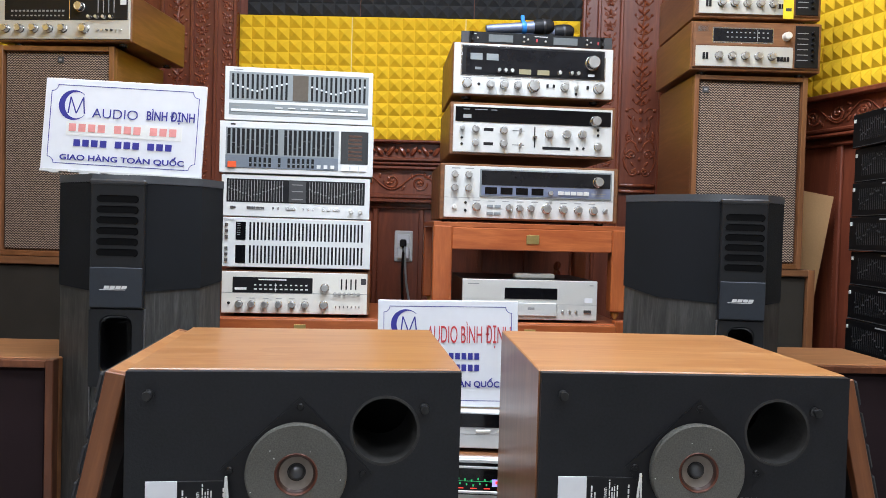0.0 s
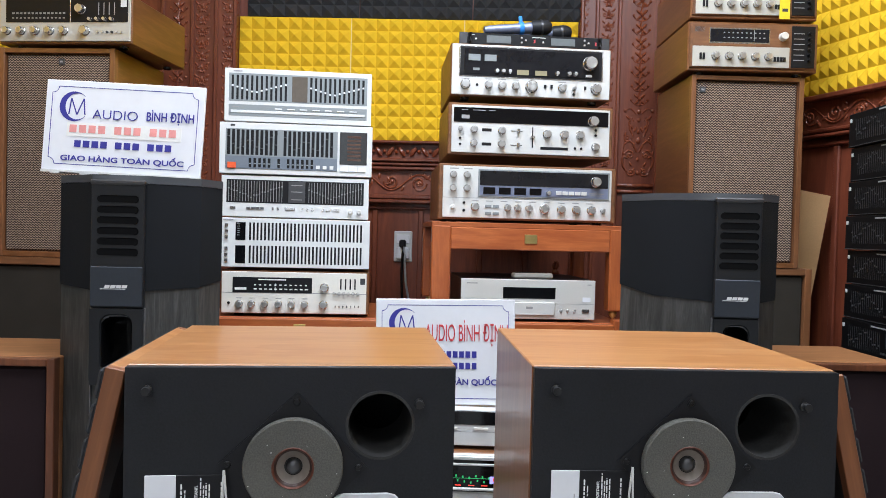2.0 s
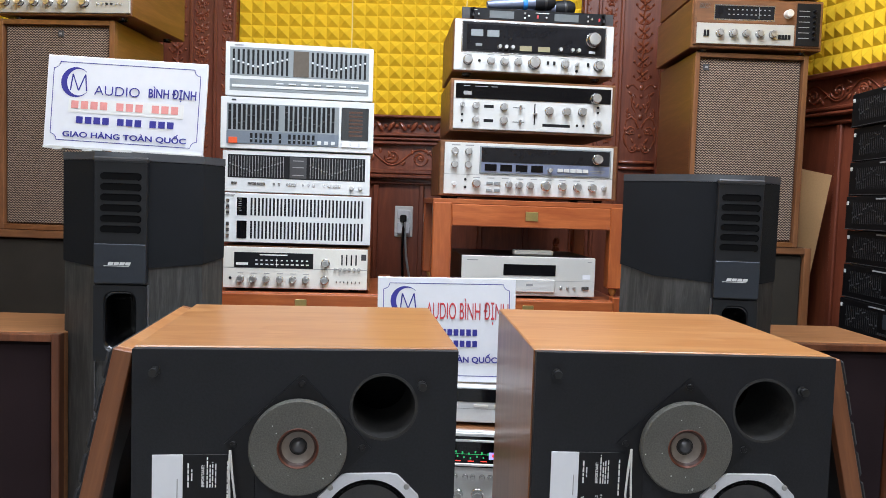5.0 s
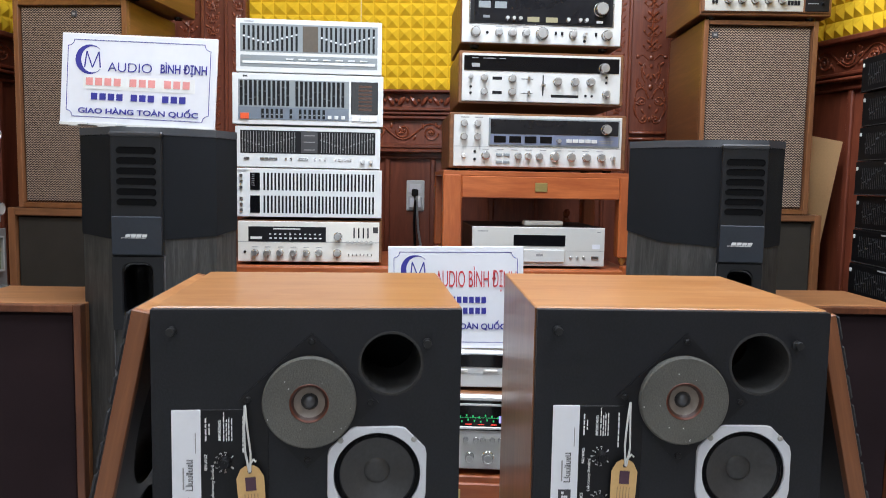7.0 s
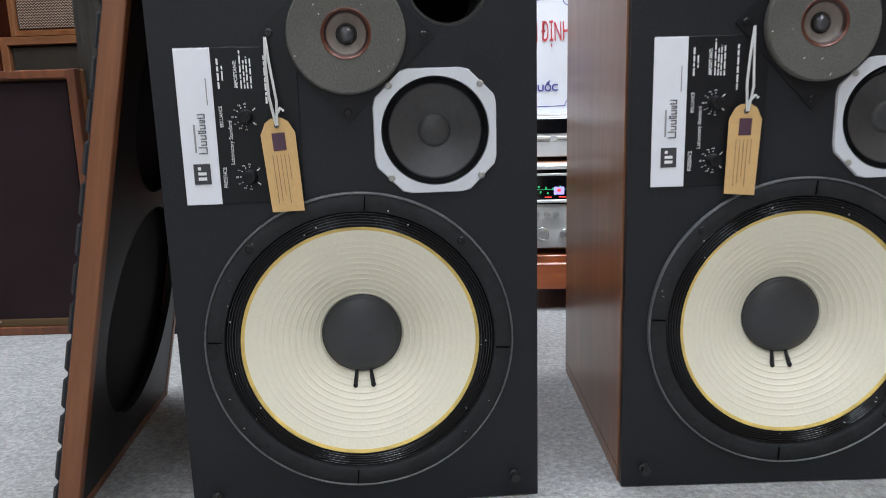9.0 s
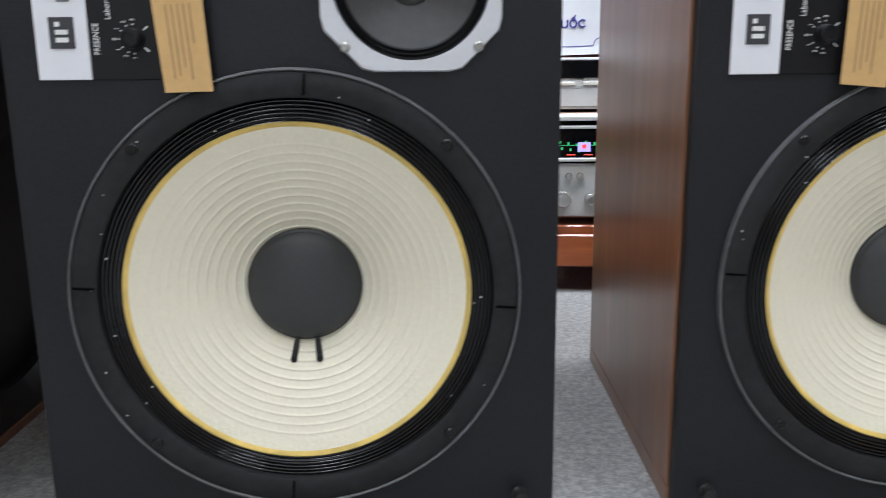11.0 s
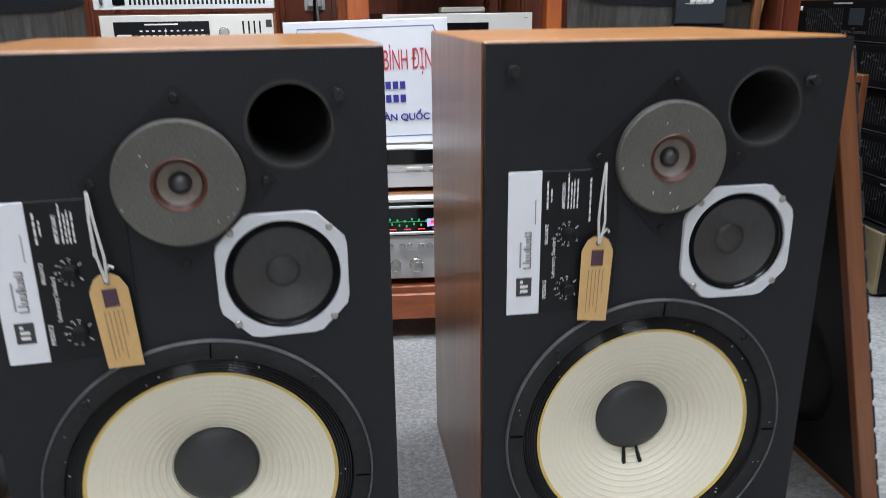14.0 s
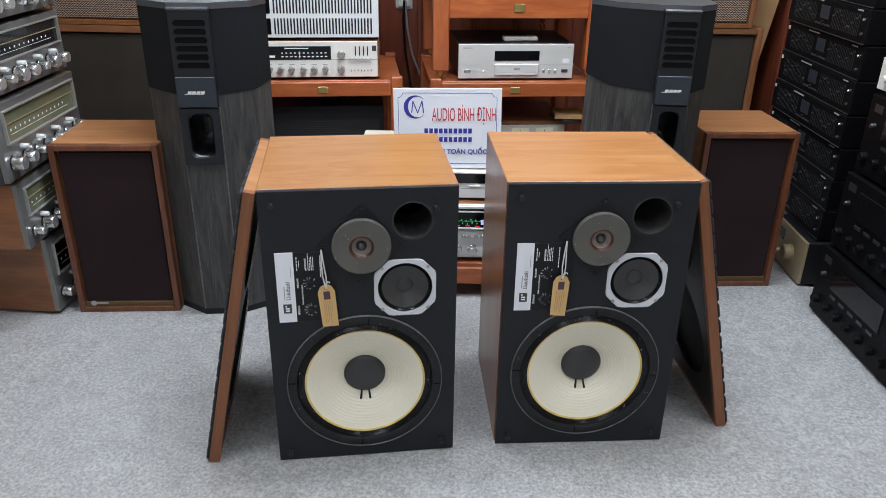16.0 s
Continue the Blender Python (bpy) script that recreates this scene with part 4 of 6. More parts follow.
    text("BRILLIANCE", 0.0046, WHITE_PRINT, cp, pose(0.0645, -0.0136, 0.4185) @ upward, wide=0.82)
    text("PRESENCE", 0.0052, WHITE_PRINT, cp, pose(0.0638, -0.0136, 0.36) @ upward, wide=0.85)
    text("Laboratory Standard", 0.0052, WHITE_PRINT, cp, pose(0.0722, -0.0136, 0.3935) @ upward, wide=0.98)
    mp = part("model_plate", bx((0.0245, -0.0134, 0.334), (0.0585, -0.0119, 0.4832), 0.0004), WHITE_BOARD, root, "white model plate with a small dark emblem", pose(0, 0, 0.004))
    part("emblem", bx((0.034, -0.0139, 0.354), (0.05, -0.0133, 0.374)), DARK_PRINT, mp)
    part("emblem_mark", Shape().box((0.038, -0.0142, 0.358), (0.046, -0.0138, 0.361)).box((0.038, -0.0142, 0.363), (0.046, -0.0138, 0.366)).box((0.038, -0.0142, 0.368), (0.041, -0.0138, 0.371)), WHITE_PRINT, mp)
    bars = Shape()
    z = 0.3835
    for wd, tall in ((0.0068, 0.0085), (0.0044, 0.0055), (0.0044, 0.0055), (0.003, 0.0078), (0.0044, 0.0055), (0.003, 0.0055), (0.0046, 0.0072)):
        bars.box((0.0489 - tall, -0.0138, z), (0.0489, -0.0133, z + 0.0011)).box((0.0489 - tall, -0.0138, z + wd - 0.0011), (0.0489, -0.0133, z + wd)).box((0.0478, -0.0138, z + 0.0011), (0.0489, -0.0133, z + wd - 0.0011))
        z += wd + 0.0013
    tagged(part("name_bars", bars, DARK_GREY_PRINT, mp), kind="stuff")
    tagged(part("small_bars", Shape().box((0.037, -0.0137, 0.385), (0.0388, -0.0133, 0.412)).box((0.052, -0.0137, 0.43), (0.053, -0.0133, 0.455)), GREY_PRINT, mp), kind="stuff")
    tag = thing("hang_tag", m @ pose(0.1165, -0.0205, 0.425) @ pose(0, 0, 0, 0, tag_turn, 0), "tan card hang tag on a white string", "tag", group + " tags")
    tag_out = [(-0.0155, -0.095), (0.0155, -0.0965), (0.0165, -0.02), (0.011, -0.009), (0.005, -0.005), (-0.005, -0.005), (-0.011, -0.009), (-0.0165, -0.02)]
    tc = part("card", Shape().prism(tag_out, 0, 0.0008, FRONT), TAG_CARD, tag)
    part("emblem", bx((-0.006, -0.0014, -0.036), (0.0065, -0.0007, -0.019)), PLUM, tc)
    for i, l in enumerate((0.052, 0.05, 0.045, 0.053, 0.03)):
        part("text_line", bx((-0.008 + i * 0.0038, -0.0012, -0.035 - l), (-0.0073 + i * 0.0038, -0.0007, -0.04)), TAG_PRINT, tc)
    part("eyelet", Shape().lathe([(0.0026, 0), (0.0026, 0.0006), (0.0012, 0.0006)], 12, pose(0, -0.0008, -0.012, 90)), DARK_STEEL, tc)
    part("string", Shape().tube([(0.0, -0.003, -0.012), (-0.003, -0.004, 0.015), (-0.002, -0.004, 0.045), (0.0005, -0.002, 0.07)], 0.0014, 6).tube([(0.001, -0.003, -0.012), (0.0035, -0.005, 0.012), (0.0015, -0.004, 0.045), (0.0008, -0.002, 0.07)], 0.0013, 6).tube([(0.0, -0.003, -0.004), (0.006, -0.005, 0.004), (0.009, -0.005, 0.001)], 0.0014, 6), STRING, tag)
    for x, z in ((0.0268, 0.5835), (0.330, 0.568), (0.026, 0.024), (0.346, 0.028)):
        stud(root, x, z)
    return root


LEFT_SPEAKER = pose(-0.342, 0.779, 0, 0, 0, 8.6)
RIGHT_SPEAKER = pose(0.1195, 0.851, 0, 0, 0, 4.4)
floor_speaker(LEFT_SPEAKER, "pair of floor speakers")
floor_speaker(RIGHT_SPEAKER, "pair of floor speakers", 0.185, 0.1855, 2.0)


def leaning_grille(m, lean, flip, H=0.63):
    """A foam grille on a wooden frame: along y, standing in z, foam cubes on its outer side."""
    root = thing("speaker_grille", m @ pose(0, 0, 0, 0, lean, 0), "wood-edged speaker grille with black block foam leaning on a speaker", "speaker grille", "leaning grilles")
    L = 0.352
    part("edge", bx((-0.011, 0, 0), (0.011, 0.014, H), 0.001), FRAME_WOOD, root)
    part("edge", bx((-0.011, L - 0.014, 0), (0.011, L, H), 0.001), FRAME_WOOD, root)
    part("edge", bx((-0.011, 0.014, H - 0.014), (0.011, L - 0.014, H), 0.001), WALNUT, root)
    part("edge", bx((-0.011, 0.014, 0), (0.011, L - 0.014, 0.014), 0.001), FRAME_WOOD, root)
    k = -1 if flip else 1
    part("backing", Shape().add(*(lambda s: (s.v, s.f))(pierced_plate(0.014, L - 0.014, 0.014, H - 0.014, -0.004, 0.004, [(L / 2, 0.19, 0.13), (L / 2, 0.45, 0.11)], 40)), m=Matrix(((0, 1, 0, 0.006 * k), (1, 0, 0, 0), (0, 0, 1, 0), (0, 0, 0, 1)))), BLACK_PLASTIC, root)
    foam = Shape()
    nx, nz = 8, 15
    for i in range(nx):
        for j in range(nz):
            y0, z0 = L * i / nx, H * j / nz
            x0 = -k * 0.011
            foam.add(*(lambda s: (s.v, s.f))(Shape().box((min(x0, x0 - k * 0.007), y0 + 0.003, z0 + 0.003), (max(x0, x0 - k * 0.007), y0 + L / nx - 0.003, z0 + H / nz - 0.003), 0.004)))
    foam.box((-k * 0.0125, 0.002, 0.002), (-k * 0.0085, L - 0.002, H - 0.002))
    part("foam", foam, BLACK_FOAM, root, "black sculpted block foam")
    return root


leaning_grille(pose(-0.478, 0.757, 0, 0, 0, 8.3), 11.8, False, 0.618)
leaning_grille(pose(0.646, 0.922, 0, 0, 0, 4.6), -13.0, True, 0.613)


# ---- tower speakers ----
def stadium(hw, r, n=13):
    """A flat slot with round ends, lying across."""
    pts = [(hw - r + r * math.cos(radians(-90 + 180 * i / (n - 1))), r * math.sin(radians(-90 + 180 * i / (n - 1)))) for i in range(n)]
    return pts + [(-x, -z) for x, z in pts]


def tower_speaker(outline, front):
    """front: the indices of the two corners of the narrow baffle."""
    cx, cy = sum(p[0] for p in outline) / len(outline), sum(p[1] for p in outline) / len(outline)
    out = [(x - cx, y - cy) for x, y in outline]
    root = thing("tower_speaker", pose(cx, cy, 0), "tall faceted black and grey woodgrain tower speaker", "speaker", "pair of tower speakers")
    a, b = Vector(out[front[0]]), Vector(out[front[1]])
    dist = [min((Vector(p) - a).length, (Vector(p) - b).length) for p in out]
    lo = [0.637 + (0.05 * d if d < 0.125 else 0.006 + min(0.03, (d - 0.12) * 0.2)) for d in dist]
    cabinet = Shape().prism(out, 0.0, [z + 0.004 for z in lo])
    i, j, n = front[0], front[1], len(out)
    cabinet.f = [q for q in cabinet.f if q != (i, j, n + j, n + i)]
    for z0, z1 in ((0.0, 0.458), (0.6, lo[i])):
        cabinet.add([(*out[i], z0), (*out[j], z0), (*out[j], z1), (*out[i], z1)], [(0, 1, 2, 3)])
    part("lower_cabinet", cabinet, GREY_VENEER, root, "grey woodgrain lower cabinet")
    part("plinth", Shape().prism([(x * 1.01, y * 1.01) for x, y in out], 0.0, 0.018), BLACK_PLASTIC, root)
    grow = [(x * 1.015, y * 1.015) for x, y in out]
    part("cloth_cover", Shape().prism(grow, lo, 0.846), BLACK_CLOTH, root, "black stretched cloth")
    part("top_cap", Shape().prism([(x * 1.02, y * 1.02) for x, y in out], 0.8465, 0.8615), TOP_CAP, root, "dark grey top cap")
    ax = (b - a).normalized()
    w = (b - a).length
    mid = (a + b) / 2
    f = pose(mid.x, mid.y, 0, 0, 0, math.degrees(math.atan2(ax.y, ax.x)))
    fr = part("front_strip", bx((-w / 2, -0.013, 0.604), (w / 2, 0.004, 0.85), 0.002), STRIP_PLASTIC, root, "black moulded front strip", f)
    part("cap_bevel", bx((-w / 2 - 0.002, -0.016, 0.842), (w / 2 + 0.002, 0.0, 0.852), 0.003), DARK_STEEL, fr)
    for i in range(6):
        z = 0.8145 - i * 0.0205
        # Recess shade drawn on: black pill, darker line round its top and right end.
        part("vent_slot", shared("vent_slot", lambda: Shape().prism(stadium(0.0385, 0.0062), 0, 0.0012, FRONT).mesh("vent_slot", LOUVRE)), None, fr, "", pose(0, -0.0128, z))
        part("slot_lip", shared("slot_lip", lambda: Shape().tube([(x, -0.001, zz) for x, zz in stadium(0.039, 0.0066)[:14]], 0.0009, 5).mesh("slot_lip", SLOT_BLACK)), None, fr, "", pose(0, -0.0128, z))
    part("badge_plate", bx((-w / 2 + 0.001, -0.0165, 0.607), (w / 2 - 0.001, -0.0125, 0.684), 0.0015), BADGE_BLUE, fr, "dark blue-grey badge plate")
    emblem = Shape()
    for i in range(4):
        emblem.add([(-0.022 + i * 0.0108, -0.0172, 0.6428), (-0.0125 + i * 0.0108, -0.0172, 0.6428), (-0.0105 + i * 0.0108, -0.0172, 0.6488), (-0.02 + i * 0.0108, -0.0172, 0.6488)], [(0, 1, 2, 3)])
    emblem.add([(-0.03, -0.0172, 0.6405), (0.018, -0.0172, 0.6405), (0.0182, -0.0172, 0.6418), (-0.0298, -0.0172, 0.6418)], [(0, 1, 2, 3)])
    part("emblem", emblem, SILVER_WHITE, fr, "pale slanted emblem")
    hw = w / 2 - 0.019
    rr = 0.018
    inner = []
    for sx, z in ((-1, 0.472), (1, 0.472), (1, 0.592), (-1, 0.592)):
        for j in range(5):
            ang = {(-1, 0.472): 180, (1, 0.472): 270, (1, 0.592): 0, (-1, 0.592): 90}[(sx, z)] + j * 22.5
            c = (sx * (hw - rr), z + (rr if z < 0.5 else -rr))
            inner.append((c[0] + rr * math.cos(radians(ang)), c[1] + rr * math.sin(radians(ang))))
    n = len(inner)
    outer_pts = []
    for x, z in inner:
        k = min((w / 2) / max(abs(x), 1e-6), 0.0745 / max(abs(z - 0.5285), 1e-6))
        outer_pts.append((x * k, 0.5285 + (z - 0.5285) * k))
    quads = lambda j: [(j * n + i, j * n + (i + 1) % n, (j + 1) * n + (i + 1) % n, (j + 1) * n + i) for i in range(n)]
    part("port_surround", Shape().add([(x, 0.0, z) for x, z in outer_pts] + [(x, -0.013, z) for x, z in outer_pts] + [(x, -0.0135, z) for x, z in inner] + [(x * 0.94, -0.010, (z - 0.53) * 0.96 + 0.53) for x, z in inner], quads(0) + quads(1) + quads(2)), STRIP_PLASTIC, fr)
    flare = [(-0.0102, 1.0), (-0.0085, 0.955), (-0.0045, 0.905), (0.003, 0.855), (0.015, 0.8), (0.032, 0.75), (0.06, 0.7), (0.11, 0.67)]
    part("port_mouth", Shape().add([(x * 0.945 * k, y, (z - 0.53) * 0.965 * k + 0.53) for y, k in flare for x, z in inner], [q for r in range(len(flare) - 1) for q in quads(r)] + [tuple(range(n * (len(flare) - 1), n * len(flare)))]), PORT_BLACK, fr, "glossy black flared port")
    for sx in (-1, 1):
        part("edge_trim", bx((sx * w / 2 - 0.0013, -0.006, 0.02), (sx * w / 2 + 0.0013, 0.004, 0.604), 0.0008), WORN_RIM, fr)
    return root


tower_speaker([(-0.687, 1.39), (-0.587, 1.40), (-0.502, 1.46), (-0.482, 1.53), (-0.54, 1.68), (-0.68, 1.74), (-0.785, 1.64), (-0.781, 1.45)], (0, 1))
tower_speaker([(0.55, 1.52), (0.642, 1.515), (0.693, 1.56), (0.71, 1.74), (0.62, 1.85), (0.46, 1.84), (0.388, 1.65), (0.442, 1.575)], (0, 1))


# ---- framed box speakers ----
def framed_speaker(m, w, h, d, case, cloth, label, group="", recess=0.012, rim=0.016, badge=None, foot_strip=False, edge=None):
    root = thing("box_speaker", m, label, "speaker", group)
    e = edge or case
    part("cabinet", bx((0, 0.02, 0), (w, d, h), 0.002), case, root)
    part("frame_side", bx((0, -0.002, 0), (rim, 0.022, h), 0.0015), e, root)
    part("frame_side", bx((w - rim, -0.002, 0), (w, 0.022, h), 0.0015), e, root)
    part("frame_rail", bx((rim, -0.002, h - rim), (w - rim, 0.022, h - 0.001), 0.0015), e if foot_strip else case, root)
    part("frame_rail", bx((rim, -0.002, 0), (w - rim, 0.022, rim), 0.0015), e if foot_strip else case, root)
    part("grille_cloth", bx((rim + 0.003, recess - 0.002, rim + 0.003), (w - rim - 0.003, 0.021, h - rim - 0.003), 0.005), cloth, root)
    if badge:
        part("badge", bx((badge[0], recess - 0.006, badge[1]), (badge[0] + 0.02, recess - 0.001, badge[1] + 0.02), 0.001), DARK_PRINT, root)
        part("badge_mark", bx((badge[0] + 0.005, recess - 0.0066, badge[1] + 0.007), (badge[0] + 0.015, recess - 0.0055, badge[1] + 0.013)), GREY_PRINT, root)
    if foot_strip:
        part("lower_strip", bx((rim, 0.004, rim), (w - rim, 0.021, rim + 0.014), 0.001), STRIP_GOLD, root, "dull brass-toned strip with a small emblem")
        part("emblem", Shape().lathe([(0.008, 0), (0.008, 0.002)], 20, pose(rim + 0.025, 0.004, rim + 0.011, 90)).box((rim + 0.03, 0.0025, rim + 0.009), (rim + 0.065, 0.004, rim + 0.013)), GREY_PRINT, root)
    return root


framed_speaker(pose(-1.05, 1.384, 0, 0, 0, 4.2), 0.284, 0.498, 0.26, TEAK, BROWN_CLOTH, "small teak bookshelf speaker with dark brown grille cloth", "bookshelf speakers", foot_strip=True, edge=DARK_EDGE)
framed_speaker(pose(0.746, 1.63, 0, 0, 0, 3.7), 0.279, 0.4975, 0.27, TEAK, BROWN_CLOTH, "small teak bookshelf speaker with dark brown grille cloth", "bookshelf speakers", foot_strip=True, edge=DARK_EDGE)
# tall stack beside the rack, on both sides
framed_speaker(pose(0.745, 2.475, 0, 0, 0, 1.5), 0.447, 0.674, 0.38, WALNUT_DARK, OLIVE_CLOTH, "older walnut floor speaker with faded olive grille cloth", "stacked box speakers", rim=0.022, edge=WALNUT_SIDE)
framed_speaker(pose(0.770, 2.47, 0.675, 0, 0, 2.2), 0.374, 0.632, 0.38, TUNER_WOOD, CLOTH_ZIGZAG, "walnut speaker with beige zigzag grille cloth", "stacked box speakers", rim=0.016, edge=WALNUT_SIDE, badge=(0.03, 0.575))
framed_speaker(pose(-1.60, 2.475, 0, 0, 0, -1.5), 0.46, 0.646, 0.38, WALNUT_DARK, OLIVE_CLOTH, "older walnut floor speaker with faded olive grille cloth", "stacked box speakers", rim=0.026, edge=WALNUT_SIDE)
framed_speaker(pose(-1.565, 2.485, 0.647, 0, 0, -2.0), 0.405, 0.71, 0.38, TUNER_WOOD, CLOTH_ZIGZAG, "walnut speaker with beige zigzag grille cloth", "stacked box speakers", rim=0.018, edge=WALNUT_SIDE, badge=(0.205, 0.655))
board = thing("cardboard_sheet", pose(1.103, 2.56, 0.0, -3, 5, 0), "flat brown cardboard sheet leaning beside a speaker", "cardboard")
part("sheet", Shape().prism([(-0.02, 0.0), (0.03, 0.0), (0.115, 0.94), (0.0, 0.95)], 0, 0.006, pose(0, 0, 0, 90)), CARDBOARD, board)


# ---- hi-fi racks ----
def about(x, y, degrees):
    return pose(x, y, 0, 0, 0, degrees) @ pose(-x, -y, 0)


LEFT_TURN, RIGHT_TURN_RACK = about(-0.495, 2.30, 7.5), about(0.24, 2.38, 6.5)


def rack(turn, x0, x1, y0, y1, z_shelf, label, posts_top):
    root = thing("hifi_rack", turn @ pose((x0 + x1) / 2, y0, 0), label, "rack", "cherry hi-fi racks")
    w, d = x1 - x0, y1 - y0
    for sx in (-1, 1):
        for y in (0.0, d - 0.045):
            xx = sx * (w / 2 - 0.022)
            part("post", bx((xx - 0.022, y, 0.02), (xx + 0.022, y + 0.045, posts_top), 0.004), CHERRY_POST, root)
            part("spike_foot", Shape().lathe([(0.004, 0), (0.012, 0.012), (0.012, 0.022)], 14, pose(xx, y + 0.022, 0)), BRASS, root)
    for z in z_shelf:
        part("shelf", bx((-w / 2 + 0.004, 0.02, z - 0.018), (w / 2 - 0.004, d - 0.003, z), 0.002), CHERRY, root)
        part("front_rail", bx((-w / 2 + 0.044, -0.004, z - 0.055), (w / 2 - 0.044, 0.02, z - 0.002), 0.003), CHERRY, root)
        part("badge", bx((-0.018, -0.007, z - 0.04), (0.018, -0.0035, z - 0.018), 0.001), BRASS, root, "small brass badge plate")
    return root


rack(LEFT_TURN, -0.77, -0.18, 2.265, 2.80, (0.08, 0.488), "low cherry wood hi-fi rack with brass badges", 0.502)
rack(RIGHT_TURN_RACK, -0.085, 0.555, 2.325, 2.86, (0.09, 0.487), "cherry wood hi-fi rack with brass badges", 0.50)
top_rack = thing("rack_top_section", RIGHT_TURN_RACK @ pose(0.235, 2.345, 0.5), "cherry wood upper rack section on spikes", "rack")
for sx, wd in ((-1, 0.06), (1, 0.046)):
    for y in (0.0, 0.46):
        xx = sx * (0.309 - wd / 2)
        part("post", bx((xx - wd / 2, y, 0.025), (xx + wd / 2, y + 0.05, 0.288), 0.004), CHERRY_POST, top_rack)
        part("spike_foot", Shape().lathe([(0.004, 0.0005), (0.013, 0.014), (0.013, 0.027)], 14, pose(xx, y + 0.025, 0)), BRASS, top_rack)
part("top_board", bx((-0.309, 0.003, 0.283), (0.309, 0.51, 0.2995), 0.002), CHERRY, top_rack)
part("front_rail", bx((-0.249, 0.002, 0.214), (0.263, 0.028, 0.284), 0.003), CHERRY, top_rack)
part("badge", bx((-0.014, -0.002, 0.236), (0.026, 0.0025, 0.265), 0.001), BRASS, top_rack)
for i in range(5):
    part("carved_bead", Shape().blob((0.2, 0.47, 0.03 + i * 0.03), (0.014, 0.01, 0.018), 20 * (-1) ** i), MAHOGANY_CARVED, top_rack)


# ---- silver stack on the low rack ----
KX = -0.495


def v_curve(i, n, low=0.72, high=0.3):
    """Slider heights in a smiling V across n sliders."""
    k = abs(i - (n - 1) * 0.42) / (n * 0.58)
    return low - (low - high) * min(1, k ** 0.9)


g = Gear("graphic_equalizer", "silver graphic equalizer with two banks of slider slots", "equalizer", 0.452, 0.163, 0.3, LEFT_TURN @ pose(KX, 2.30, 1.094), SILVER_WHITE, SILVER_WHITE, "silver stack", feet=False)
g.rect(0.03, 0.09, 0.97, 0.62, GREY_SILVER, "window_panel", 0.001)
for bank in (0.055, 0.585):
    for i in range(12):
        u = bank + i * 0.0325
        g.rect(u - 0.0075, 0.13, u + 0.0075, 0.59, BLACK_PLASTIC, "slider_slot", 0.0006, 0, base=0.001)
        v = 0.14 + 0.44 * v_curve(i, 12)
        g.rect(u - 0.0062, v - 0.015, u + 0.0062, v + 0.015, WHITE_BOARD, "slider", 0.004, 0.0004, base=0.0012)
g.rect(0.455, 0.12, 0.56, 0.6, DULL_BROWN, "display_window", 0.0014, base=0.001, label="dull brown display window")
g.rect(0.03, 0.68, 0.97, 0.9, GREY_SILVER, "lower_panel", 0.001)
g.rect(0.045, 0.79, 0.955, 0.84, SILVER_WHITE, "trim_strip", 0.002, base=0.001)
for i in range(7):
    g.rect(0.34 + i * 0.085, 0.735, 0.39 + i * 0.085, 0.76, SILVER_WHITE, "button", 0.003, base=0.001)
g.prints([(0.05, 0.72, 0.1, 0.74), (0.06, 0.045, 0.12, 0.06)], GREY_PRINT, 0.0012)

g = Gear("graphic_equalizer", "silver graphic equalizer with a blue strip and an orange button", "equalizer", 0.47, 0.158, 0.3, LEFT_TURN @ pose(KX - 0.003, 2.297, 0.932), SILVER_WHITE, SILVER_WHITE, "silver stack", feet=False)
g.rect(0.04, 0.12, 0.77, 0.9, GREY_SILVER, "window_panel", 0.001)
g.rect(0.04, 0.655, 0.77, 0.9, BLUE_PANEL, "blue_strip", 0.0012, base=0.001)
for bank, n in ((0.06, 11), (0.425, 11)):
    for i in range(n):
        u = bank + i * 0.0305
        g.rect(u - 0.0095, 0.14, u + 0.0095, 0.63, BLACK_PLASTIC, "slider_slot", 0.0006, 0, base=0.001)
        v = 0.15 + 0.47 * (0.25 + 0.5 * abs(math.sin(i * 0.7)))
        g.rect(u - 0.007, v - 0.008, u + 0.007, v + 0.008, DARK_STEEL, "slider", 0.004, 0.0004, base=0.0012)
for i in range(14):
    u = 0.2 + i * 0.031
    if i not in (5, 7):
        g.rect(u - 0.0085, 0.69, u + 0.0085, 0.87, BLACK_PLASTIC, "key", 0.002, 0.0003, base=0.0012)
        g.rect(u - 0.007, 0.79, u + 0.007, 0.81, GREY_SILVER, "key_mark", 0.0006, 0, base=0.0032)
g.rect(0.055, 0.78, 0.11, 0.9, ORANGE_BUTTON, "power_button", 0.005, 0.001, base=0.001, label="orange power button")
for i in range(3):
    g.rect(0.63 + i * 0.045, 0.8, 0.655 + i * 0.045, 0.87, SILVER_WHITE, "button", 0.003, base=0.001)
g.rect(0.785, 0.12, 0.965, 0.76, GLOSS_BLACK, "display_window", 0.002, 0.001)
g.prints([(0.835, 0.19 + 0.075 * i, 0.925, 0.235 + 0.075 * i) for i in range(7)], RUST_PRINT, 0.0024)
for i in range(3):
    g.rect(0.79 + i * 0.058, 0.79, 0.842 + i * 0.058, 0.9, WHITE_BOARD, "button", 0.004, 0.0006)
g.prints([(0.07, 0.04, 0.1, 0.075)], DARK_PRINT)

